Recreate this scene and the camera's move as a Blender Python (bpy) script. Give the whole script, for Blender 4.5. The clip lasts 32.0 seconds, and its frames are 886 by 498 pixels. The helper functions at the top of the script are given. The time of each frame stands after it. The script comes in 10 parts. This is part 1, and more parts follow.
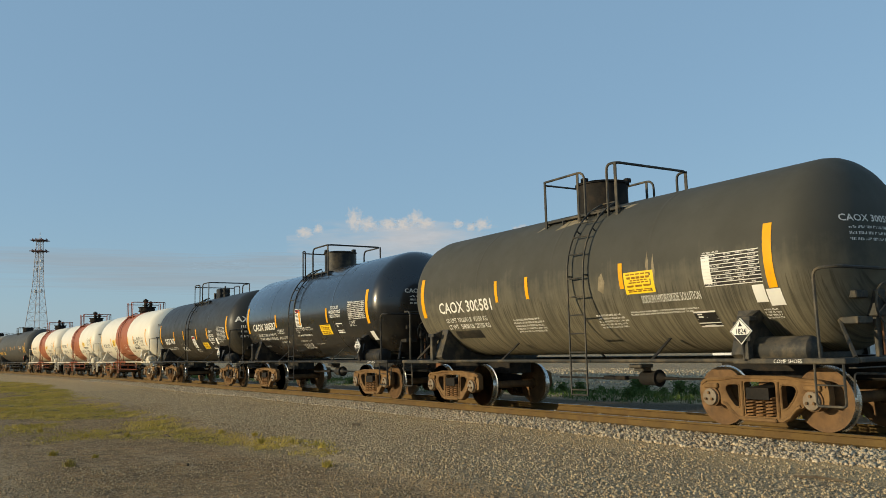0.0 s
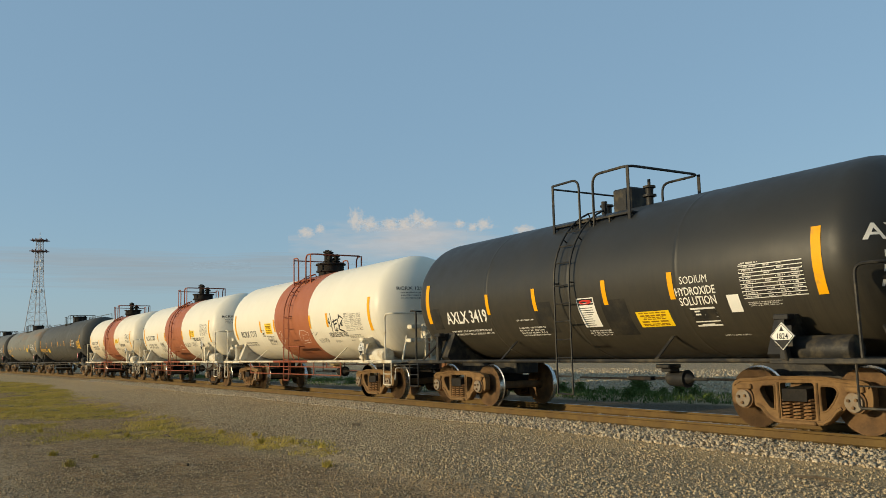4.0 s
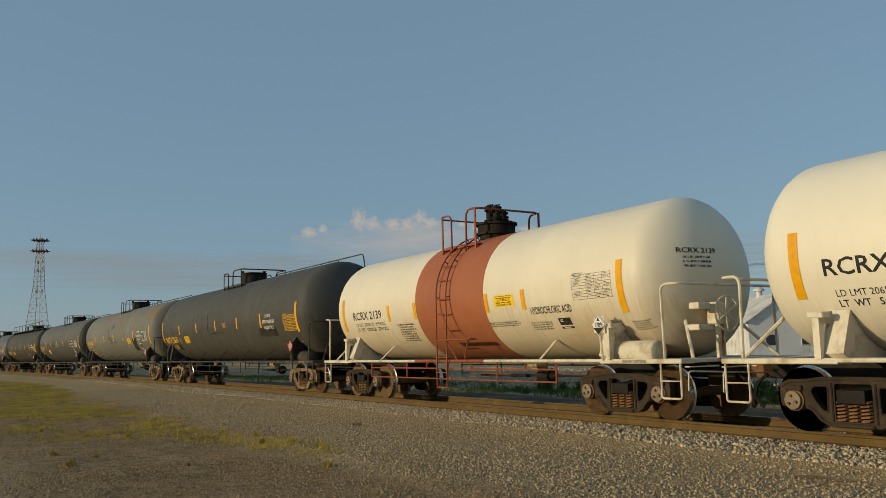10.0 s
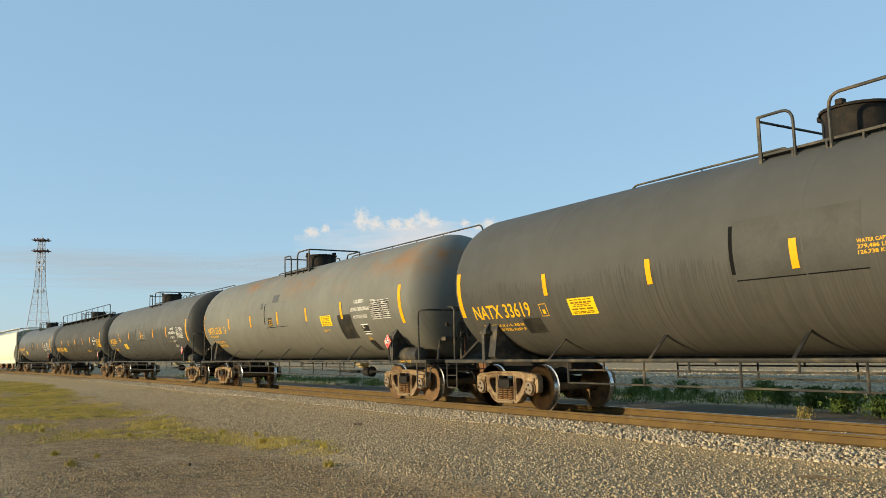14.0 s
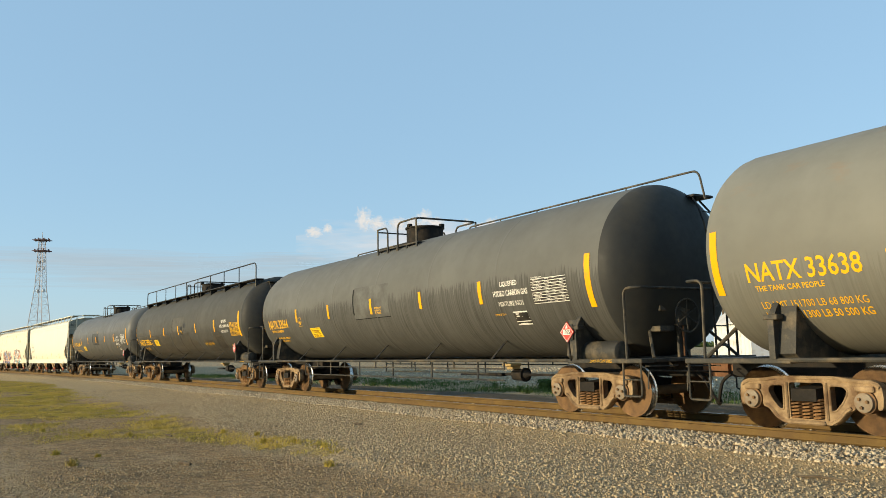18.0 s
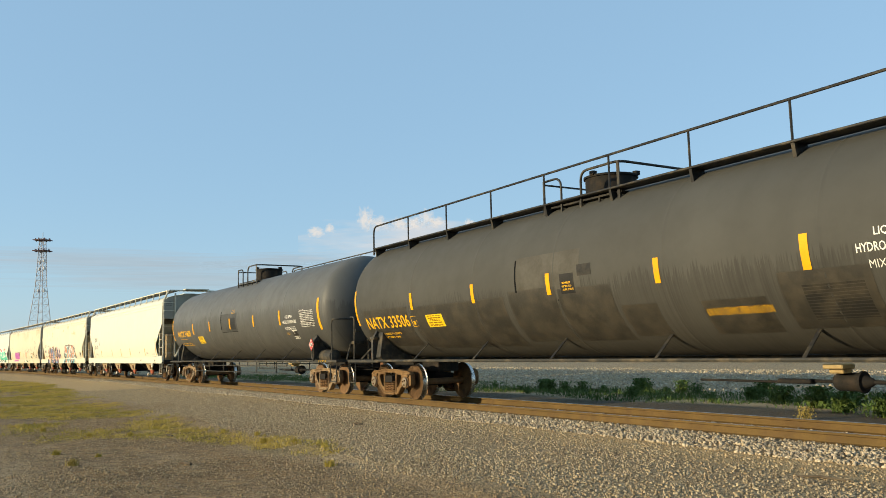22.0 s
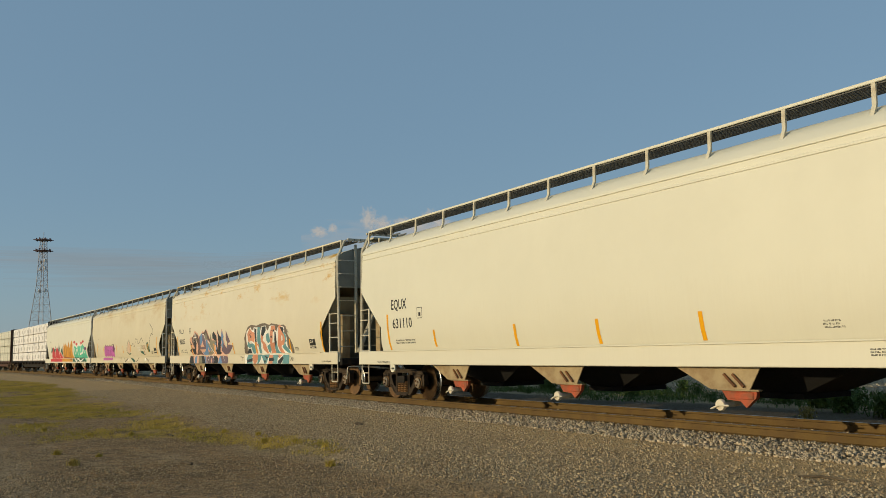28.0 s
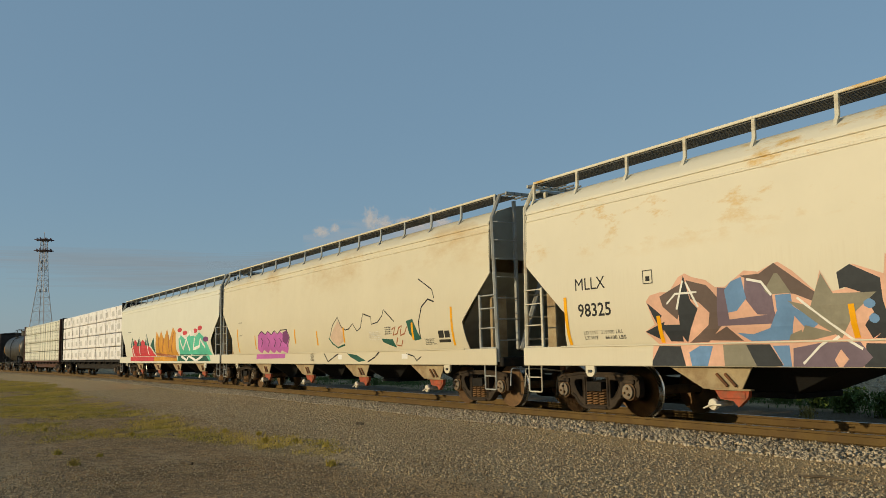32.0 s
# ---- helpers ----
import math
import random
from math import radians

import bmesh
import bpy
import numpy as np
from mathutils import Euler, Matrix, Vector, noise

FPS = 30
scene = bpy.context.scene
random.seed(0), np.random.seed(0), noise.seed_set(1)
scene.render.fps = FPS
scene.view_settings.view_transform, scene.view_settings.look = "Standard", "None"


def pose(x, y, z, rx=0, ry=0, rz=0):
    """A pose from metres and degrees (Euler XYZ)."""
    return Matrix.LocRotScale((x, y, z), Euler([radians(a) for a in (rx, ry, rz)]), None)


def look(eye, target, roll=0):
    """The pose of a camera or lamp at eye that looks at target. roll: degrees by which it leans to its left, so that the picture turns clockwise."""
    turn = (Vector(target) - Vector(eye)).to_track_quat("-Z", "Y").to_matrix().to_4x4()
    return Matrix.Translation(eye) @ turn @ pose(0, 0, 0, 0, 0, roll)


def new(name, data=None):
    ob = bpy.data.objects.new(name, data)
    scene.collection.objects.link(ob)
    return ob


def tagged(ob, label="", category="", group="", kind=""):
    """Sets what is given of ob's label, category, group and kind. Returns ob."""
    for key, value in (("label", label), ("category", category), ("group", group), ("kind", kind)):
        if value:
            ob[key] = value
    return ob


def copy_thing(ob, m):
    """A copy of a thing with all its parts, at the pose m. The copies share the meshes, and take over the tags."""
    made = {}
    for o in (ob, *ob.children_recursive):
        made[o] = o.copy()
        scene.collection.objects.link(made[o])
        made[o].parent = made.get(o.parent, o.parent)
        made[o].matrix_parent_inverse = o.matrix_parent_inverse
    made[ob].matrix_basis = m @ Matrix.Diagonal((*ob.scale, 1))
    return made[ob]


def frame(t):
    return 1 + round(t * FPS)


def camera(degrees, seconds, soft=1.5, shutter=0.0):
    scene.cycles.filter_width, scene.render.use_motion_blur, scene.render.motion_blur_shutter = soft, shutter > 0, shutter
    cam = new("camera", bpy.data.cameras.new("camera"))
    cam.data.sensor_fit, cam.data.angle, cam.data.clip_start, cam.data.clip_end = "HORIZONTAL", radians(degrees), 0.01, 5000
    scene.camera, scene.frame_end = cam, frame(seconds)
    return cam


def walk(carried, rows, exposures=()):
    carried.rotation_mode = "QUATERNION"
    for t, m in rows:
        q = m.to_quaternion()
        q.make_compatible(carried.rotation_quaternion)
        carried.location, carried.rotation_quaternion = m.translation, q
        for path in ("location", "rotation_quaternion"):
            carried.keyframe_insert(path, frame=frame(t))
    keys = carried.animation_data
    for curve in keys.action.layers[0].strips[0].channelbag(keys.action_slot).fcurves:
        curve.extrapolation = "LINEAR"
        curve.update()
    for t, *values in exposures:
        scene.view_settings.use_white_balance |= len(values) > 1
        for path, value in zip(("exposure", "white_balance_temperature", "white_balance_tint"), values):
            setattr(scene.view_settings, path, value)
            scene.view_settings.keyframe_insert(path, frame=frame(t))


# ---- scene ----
# The camera stands on the gravel beside a gently curving railway line; z = 0 is the gravel, RT the rail's top.
RT = 0.30
EYE = 1.5756
DRIFT = [(0.0, 0.0, 0.0), (7.0, 0.0, 0.0), (12.0, 0.075, -0.01), (20.0, 0.155, -0.03), (26.0, 0.20, -0.04), (32.0, 0.255, -0.05)]
cam = camera(56.82, 32.0, soft=0.5)
walk(cam, [(t, pose(0, 0, EYE, 90, 0, 58.603 + yaw) @ pose(0, 0, 0, 7.073 + pitch, 0, 0) @ pose(0, 0, 0, 0, 0, -1.30)) for t, yaw, pitch in DRIFT],
     exposures=[(0.0, -0.16, 6700, 10), (1.0, 0.15, 6800, 10), (2.0, 0.15, 6800, 10), (3.5, -0.04, 6850, 10), (5.5, -0.58, 7020, 10), (8.0, -0.68, 7000, 10), (11.0, -0.58, 6980, 10), (12.2, -0.38, 6800, 10), (13.0, 0.15, 6800, 10), (15.5, 0.34, 6860, 10), (20.0, 0.35, 6840, 10), (23.0, 0.20, 6750, 10), (24.5, -0.06, 6800, 10), (27.0, -0.57, 6850, 10), (32.0, -0.57, 6850, 10)])

# world and sun: a low evening sun behind the viewer's back
SUN_AZ, SUN_EL = 15.0, 10.5     # degrees from the line's normal towards the left, and above the horizon
sun_dir = Vector((-math.sin(radians(SUN_AZ)) * math.cos(radians(SUN_EL)), -math.cos(radians(SUN_AZ)) * math.cos(radians(SUN_EL)), math.sin(radians(SUN_EL))))
world = bpy.data.worlds.new("world")
scene.world = world
world.use_nodes = True
wn = world.node_tree.nodes
sky = wn.new("ShaderNodeTexSky")
sky.sky_type = "NISHITA"
sky.sun_disc = False
sky.sun_elevation = radians(SUN_EL)
sky.sun_rotation = math.atan2(sun_dir.x, sun_dir.y)
sky.altitude, sky.air_density, sky.dust_density, sky.ozone_density = 0.0, 1.0, 0.5, 2.0
haze = wn.new("ShaderNodeMix")          # an even evening haze over the clear sky
haze.data_type = "RGBA"
haze.inputs[0].default_value = 0.55
haze.inputs[7].default_value = (2.62, 4.5, 6.55, 1.0)
world.node_tree.links.new(sky.outputs[0], haze.inputs[6])
world.node_tree.links.new(haze.outputs[2], wn["Background"].inputs[0])
wn["Background"].inputs[1].default_value = 0.128
sun = new("sun", bpy.data.lights.new("sun", "SUN"))
sun.data.energy, sun.data.angle, sun.data.color = 4.5, radians(0.6), (1.0, 0.845, 0.55)
sun.matrix_world = look(sun_dir * 200, (0, 0, 0))

# the line: straight to the right, bending slowly towards the viewer on the left
LINE_Y, BEND, BEND_AT = 11.58, -0.000795, -3.64
# how far the train has rolled, every two seconds
ROLLED = [0.0, 13.15, 26.28, 39.42, 52.64, 65.95, 79.38, 92.91, 106.54, 120.25, 134.0, 147.77, 161.54, 175.32, 189.15, 203.12, 217.37]


def rolled(t):
    """Metres rolled at t seconds, by a smooth curve through ROLLED."""
    i = min(max(int(t // 2), 0), len(ROLLED) - 2)
    w = t / 2 - i
    p = [ROLLED[min(max(i + j, 0), len(ROLLED) - 1)] for j in (-1, 0, 1, 2)]
    if i == 0:
        p[0] = 2 * p[1] - p[2]
    if i == len(ROLLED) - 2:
        p[3] = 2 * p[2] - p[1]
    return 0.5 * (2 * p[1] + (p[2] - p[0]) * w + (2 * p[0] - 5 * p[1] + 4 * p[2] - p[3]) * w * w + (3 * p[1] - p[0] - 3 * p[2] + p[3]) * w ** 3)


def on_line(s, lat=0.0):
    """The place in the plan at s along the line, lat metres beyond its middle."""
    q = min(s - BEND_AT, 0.0)
    return s - BEND * q * lat, LINE_Y + BEND * q * q / 2 + lat


def car_pose(s, centres):
    """The pose of a car whose bogies stand on the line, its middle at s."""
    a, b = on_line(s - centres / 2), on_line(s + centres / 2)
    return pose((a[0] + b[0]) / 2, (a[1] + b[1]) / 2, RT, 0, 0, math.degrees(math.atan2(b[1] - a[1], b[0] - a[0])))


import collections

# ---- mesh building ----
class Geo:
    """Collects vertices and faces of one mesh."""

    def __init__(self):
        self.v, self.f = [], []

    def add(self, vs, fs):
        n = len(self.v)
        self.v += [tuple(p) for p in vs]
        self.f += [tuple(n + i for i in f) for f in fs]
        return self

    def box(self, x0, x1, y0, y1, z0, z1, c=0.0):
        """A box; c: the width of its chamfered edges."""
        if c <= 0:
            c = min(x1 - x0, y1 - y0, z1 - z0) * 0.08
        X, Y, Z = (x0, x1), (y0, y1), (z0, z1)
        vs, idx = [], {}
        for i in (0, 1):
            for j in (0, 1):
                for k in (0, 1):
                    p = (X[i], Y[j], Z[k])
                    d = (c if i == 0 else -c, c if j == 0 else -c, c if k == 0 else -c)
                    for a in range(3):
                        q = [p[m] + (0 if m == a else d[m]) for m in range(3)]
                        idx[(i, j, k, a)] = len(vs)
                        vs.append(q)
        fs = []
        for a in range(3):
            b, e = (a + 1) % 3, (a + 2) % 3
            for s in (0, 1):
                loop = []
                for (m, n) in ((0, 0), (1, 0), (1, 1), (0, 1)):
                    key = [0, 0, 0]
                    key[a], key[b], key[e] = s, m, n
                    loop.append(idx[(*key, a)])
                fs.append(loop if s else loop[::-1])
            for m in (0, 1):
                for n in (0, 1):
                    lo, hi = [0, 0, 0], [0, 0, 0]
                    lo[a], hi[a] = 0, 1
                    lo[b] = hi[b] = m
                    lo[e] = hi[e] = n
                    q = [idx[(*lo, b)], idx[(*hi, b)], idx[(*hi, e)], idx[(*lo, e)]]
                    fs.append(q if m == n else q[::-1])
        for i in (0, 1):
            for j in (0, 1):
                for k in (0, 1):
                    t = [idx[(i, j, k, a)] for a in range(3)]
                    fs.append(t if (i + j + k) % 2 else t[::-1])
        return self.add(vs, fs)

    def rod(self, p, q, r, n=8, r2=None):
        """A round bar from p to q."""
        p, q = Vector(p), Vector(q)
        d = (q - p).normalized()
        a = d.orthogonal().normalized()
        b = d.cross(a)
        r2 = r if r2 is None else r2
        ring = [(math.cos(2 * math.pi * i / n), math.sin(2 * math.pi * i / n)) for i in range(n)]
        vs = [p + (a * c + b * s) * r for c, s in ring] + [q + (a * c + b * s) * r2 for c, s in ring]
        fs = [(i, (i + 1) % n, n + (i + 1) % n, n + i) for i in range(n)] + [tuple(range(n))[::-1], tuple(range(n, 2 * n))]
        return self.add(vs, fs)

    def tube(self, pts, r, n=7, bend=0.0, closed=False):
        """A bent pipe along pts; bend: the radius of its corners."""
        P = [Vector(p) for p in pts]
        if bend > 0:
            out = [P[0]]
            for i in range(1, len(P) - 1):
                a, c, b = P[i - 1], P[i], P[i + 1]
                m = min(bend, (a - c).length * 0.48, (b - c).length * 0.48)
                s, e = c + (a - c).normalized() * m, c + (b - c).normalized() * m
                for w in (0, 0.25, 0.5, 0.75, 1):
                    out.append(s * (1 - w) ** 2 + c * 2 * w * (1 - w) + e * w * w)
            out.append(P[-1])
            P = out
        vs, fs, up = [], [], None
        for i, p in enumerate(P):
            d = (P[min(i + 1, len(P) - 1)] - P[max(i - 1, 0)]).normalized()
            if up is None:
                up = d.orthogonal().normalized()
            up = (up - d * up.dot(d)).normalized()
            b = d.cross(up)
            vs += [p + (up * math.cos(2 * math.pi * j / n) + b * math.sin(2 * math.pi * j / n)) * r for j in range(n)]
            if i:
                o = (i - 1) * n
                fs += [(o + j, o + (j + 1) % n, o + n + (j + 1) % n, o + n + j) for j in range(n)]
        fs += [tuple(range(n))[::-1], tuple(range(len(vs) - n, len(vs)))]
        return self.add(vs, fs)

    def lathe(self, prof, n=48, axis="x", at=(0, 0, 0), start=0.0, sweep=2 * math.pi):
        """Turns the profile [(along, radius)] round an axis."""
        vs, fs, full = [], [], abs(sweep - 2 * math.pi) < 1e-6
        m = n if full else n + 1
        for a, r in prof:
            for j in range(m):
                w = start + sweep * j / n
                c, s = r * math.cos(w), r * math.sin(w)
                vs.append({"x": (a, c, s), "y": (s, a, c), "z": (c, s, a)}[axis])
        for i in range(len(prof) - 1):
            for j in range(n):
                k = (j + 1) % m
                fs.append((i * m + j, i * m + k, (i + 1) * m + k, (i + 1) * m + j))
        if full:
            for i, rev in ((0, True), (len(prof) - 1, False)):
                if prof[i][1] > 1e-4:
                    loop = tuple(range(i * m, i * m + m))
                    fs.append(loop[::-1] if rev else loop)
        return self.add([(p[0] + at[0], p[1] + at[1], p[2] + at[2]) for p in vs], fs)

    def prism(self, poly, lo, hi, axis="y"):
        """Pulls a polygon out between lo and hi along an axis. In x and z for axis y, y and z for x, x and y for z."""
        n = len(poly)
        at = {"y": lambda a, b, h: (a, h, b), "x": lambda a, b, h: (h, a, b), "z": lambda a, b, h: (a, b, h)}[axis]
        vs = [at(a, b, lo) for a, b in poly] + [at(a, b, hi) for a, b in poly]
        fs = [(i, (i + 1) % n, n + (i + 1) % n, n + i) for i in range(n)] + [tuple(range(n))[::-1], tuple(range(n, 2 * n))]
        return self.add(vs, fs)

    def moved(self, m):
        self.v = [tuple(m @ Vector(p)) for p in self.v]
        return self

    def mesh(self, name, smooth=35.0):
        me = bpy.data.meshes.new(name)
        me.from_pydata(self.v, [], self.f)
        bm = bmesh.new()
        bm.from_mesh(me)
        bmesh.ops.recalc_face_normals(bm, faces=bm.faces)
        bm.to_mesh(me)
        bm.free()
        if smooth:
            me.polygons.foreach_set("use_smooth", [True] * len(me.polygons))
            me.set_sharp_from_angle(angle=radians(smooth))
        return me


CACHE = {}


def part(name, geo, material, parent, label="", m=None, key=None, smooth=35.0):
    """One mesh object under a thing or a part. geo: a Geo, a mesh, or a function that makes a Geo (kept under key and shared)."""
    if key is not None:
        key = (name, key)
        if key not in CACHE:
            CACHE[key] = geo().mesh(name, smooth)
            CACHE[key].materials.append(material)
        me = CACHE[key]
        if me.materials[0] != material:
            key2 = (*key, material.name)
            if key2 not in CACHE:
                CACHE[key2] = me.copy()
                CACHE[key2].materials[0] = material
            me = CACHE[key2]
    else:
        me = geo.mesh(name, smooth) if isinstance(geo, Geo) else geo
        if not me.materials:
            me.materials.append(material)
    ob = new(name, me)
    ob.parent = parent
    if m is not None:
        ob.matrix_basis = m
    if label:
        ob["label"] = label
    return ob


def thing(name, label, category, m=None, group="", kind=""):
    ob = new(name)
    ob.empty_display_size = 0.3
    if m is not None:
        ob.matrix_basis = m
    return tagged(ob, label, category, group, kind)


# ---- materials ----
class Nodes:
    """A short hand for node materials."""

    def __init__(self, name):
        self.m = bpy.data.materials.new(name)
        self.m.use_nodes = True
        self.t = self.m.node_tree
        self.b = self.t.nodes["Principled BSDF"]
        self.co = self.n("ShaderNodeTexCoord").outputs["Object"]

    def n(self, kind, **kw):
        node = self.t.nodes.new(kind)
        for k, v in kw.items():
            node.inputs[k.replace("_", " ")].default_value = v
        return node

    def link(self, a, b):
        self.t.links.new(a, b)

    def noise(self, scale, detail=4.0, stretch=None, rough=0.6):
        node = self.n("ShaderNodeTexNoise", Scale=scale, Detail=detail, Roughness=rough)
        if stretch:
            mp = self.n("ShaderNodeMapping", Scale=stretch)
            self.link(self.co, mp.inputs[0])
            self.link(mp.outputs[0], node.inputs[0])
        else:
            self.link(self.co, node.inputs[0])
        return node.outputs[0]

    def ramp(self, value, a, b, lo=0.0, hi=1.0):
        node = self.n("ShaderNodeMapRange", From_Min=a, From_Max=b, To_Min=lo, To_Max=hi)
        self.link(value, node.inputs[0])
        return node.outputs[0]

    def mul(self, a, b, op="MULTIPLY"):
        node = self.t.nodes.new("ShaderNodeMath")
        node.operation = op
        for i, x in enumerate((a, b)):
            if isinstance(x, (int, float)):
                node.inputs[i].default_value = x
            else:
                self.link(x, node.inputs[i])
        return node.outputs[0]

    def mix(self, fac, a, b, blend="MIX"):
        node = self.t.nodes.new("ShaderNodeMix")
        node.data_type, node.blend_type = "RGBA", blend
        for sock, x in ((node.inputs[0], fac), (node.inputs[6], a), (node.inputs[7], b)):
            if isinstance(x, (int, float)):
                sock.default_value = x
            elif isinstance(x, (tuple, list)):
                sock.default_value = (*x, 1.0)
            else:
                self.link(x, sock)
        return node.outputs[2]

    def axis(self, i):
        node = self.n("ShaderNodeSeparateXYZ")
        self.link(self.co, node.inputs[0])
        return node.outputs[i]

    def done(self, colour, rough=0.6, metal=0.0, bump=None, depth=0.01):
        for sock, x in ((self.b.inputs["Base Color"], colour), (self.b.inputs["Roughness"], rough), (self.b.inputs["Metallic"], metal)):
            if isinstance(x, (int, float)):
                sock.default_value = x
            elif isinstance(x, tuple):
                sock.default_value = (*x, 1.0)
            else:
                self.link(x, sock)
        if bump is not None:
            node = self.n("ShaderNodeBump", Strength=1.0, Distance=depth)
            self.link(bump, node.inputs["Height"])
            self.link(node.outputs[0], self.b.inputs["Normal"])
        return self.m


def plain(name, colour, rough=0.6, metal=0.0, var=0.2, scale=6.0, grime=None, amount=0.35, depth=0.002):
    """Paint or metal with grain, blotches and, where given, grime in patches."""
    k = Nodes(name)
    big, fine = k.noise(scale * 0.25), k.noise(scale * 5, 6.0)
    dark, light = tuple(c * (1 - var) for c in colour), tuple(min(1, c * (1 + var)) for c in colour)
    col = k.mix(k.ramp(big, 0.3, 0.7), dark, light)
    col = k.mix(k.ramp(fine, 0.35, 0.75, 0.0, 0.5), col, tuple(c * (1 - var) for c in colour))
    if grime:
        col = k.mix(k.ramp(k.noise(scale * 0.6, 8.0), 0.62 - amount * 0.5, 0.78 - amount * 0.3, 0, 0.85), col, grime)
    k.b.inputs["Specular IOR Level"].default_value = 0.5 if rough < 0.5 or metal else 0.2
    return k.done(col, k.ramp(fine, 0.2, 0.8, max(0.02, rough - 0.08), min(1, rough + 0.1)), metal, fine, depth)


def tank_paint(name, colour, rough, dust, dust_amount=0.4, streaks=0.0, streak=(0.02, 0.018, 0.015), line=2.45, rust=0.0, coat=0.0, var=0.13, rust_colour=(0.26, 0.12, 0.035), rust_z=(2.9, 3.7), base=0.30, patch=0.8):
    """Tank shell: faded paint, road dust low down, run marks below a wavering line, and rust blooms."""
    k = Nodes(name)
    z = k.axis(2)
    big, mid, fine = k.noise(0.5, 5.0), k.noise(2.2, 6.0), k.noise(30.0, 6.0)
    col = k.mix(k.ramp(big, 0.3, 0.7), tuple(c * (1 - var) for c in colour), tuple(min(1, c * (1 + var)) for c in colour))
    col = k.mix(k.ramp(mid, 0.45, 0.8, 0.0, var * 2.6), col, tuple(c * 0.75 for c in colour))
    low = k.ramp(k.mul(z, k.mul(k.ramp(mid, 0.2, 0.8, -0.35, 0.35), k.ramp(k.noise(1.0, 4.0, (9.0, 0.6, 0.5)), 0.2, 0.8, -0.3, 0.3), "ADD"), "ADD"), 1.2, 2.7, dust_amount, 0.0)
    col = k.mix(low, col, dust)
    if streaks:
        run = k.noise(1.0, 6.0, (26.0, 0.5, 0.35), 0.7)
        edge = k.mul(k.ramp(k.noise(1.0, 4.0, (2.2, 0.3, 0.05), 0.55), 0.25, 0.75, -0.10, 0.12), k.ramp(k.noise(1.0, 2.0, (34.0, 0.4, 0.10), 0.5), 0.40, 0.75, -0.20, 0.16), "ADD")
        below = k.ramp(k.mul(z, edge, "ADD"), line - 0.05, line + 0.03, 1.0, 0.0)
        film = k.ramp(k.noise(1.2, 4.0, (0.5, 1.0, 0.4)), 0.3, 0.7, 0.7, 1.0)
        col = k.mix(k.mul(k.mul(below, film), k.ramp(run, 0.45, 0.62, streaks * base, streaks)), col, streak)
    if rust:
        bloom = k.mul(k.ramp(k.noise(patch, 9.0, (0.5, 1.0, 1.2), 0.7), 0.5 if patch < 1 else 0.55, 0.72 if patch < 1 else 0.66, 0.0, rust), k.ramp(z, *rust_z))
        col = k.mix(bloom, col, rust_colour)
    m = k.done(col, k.ramp(mid, 0.2, 0.8, max(0.03, rough - 0.1), min(1, rough + 0.12)), 0.0, k.noise(1.3, 3.0), 0.0016)
    k.b.inputs["Specular IOR Level"].default_value = 0.18 if rough > 0.55 else 0.3
    k.b.inputs["Coat Weight"].default_value = coat
    k.b.inputs["Coat Roughness"].default_value = 0.14
    return m


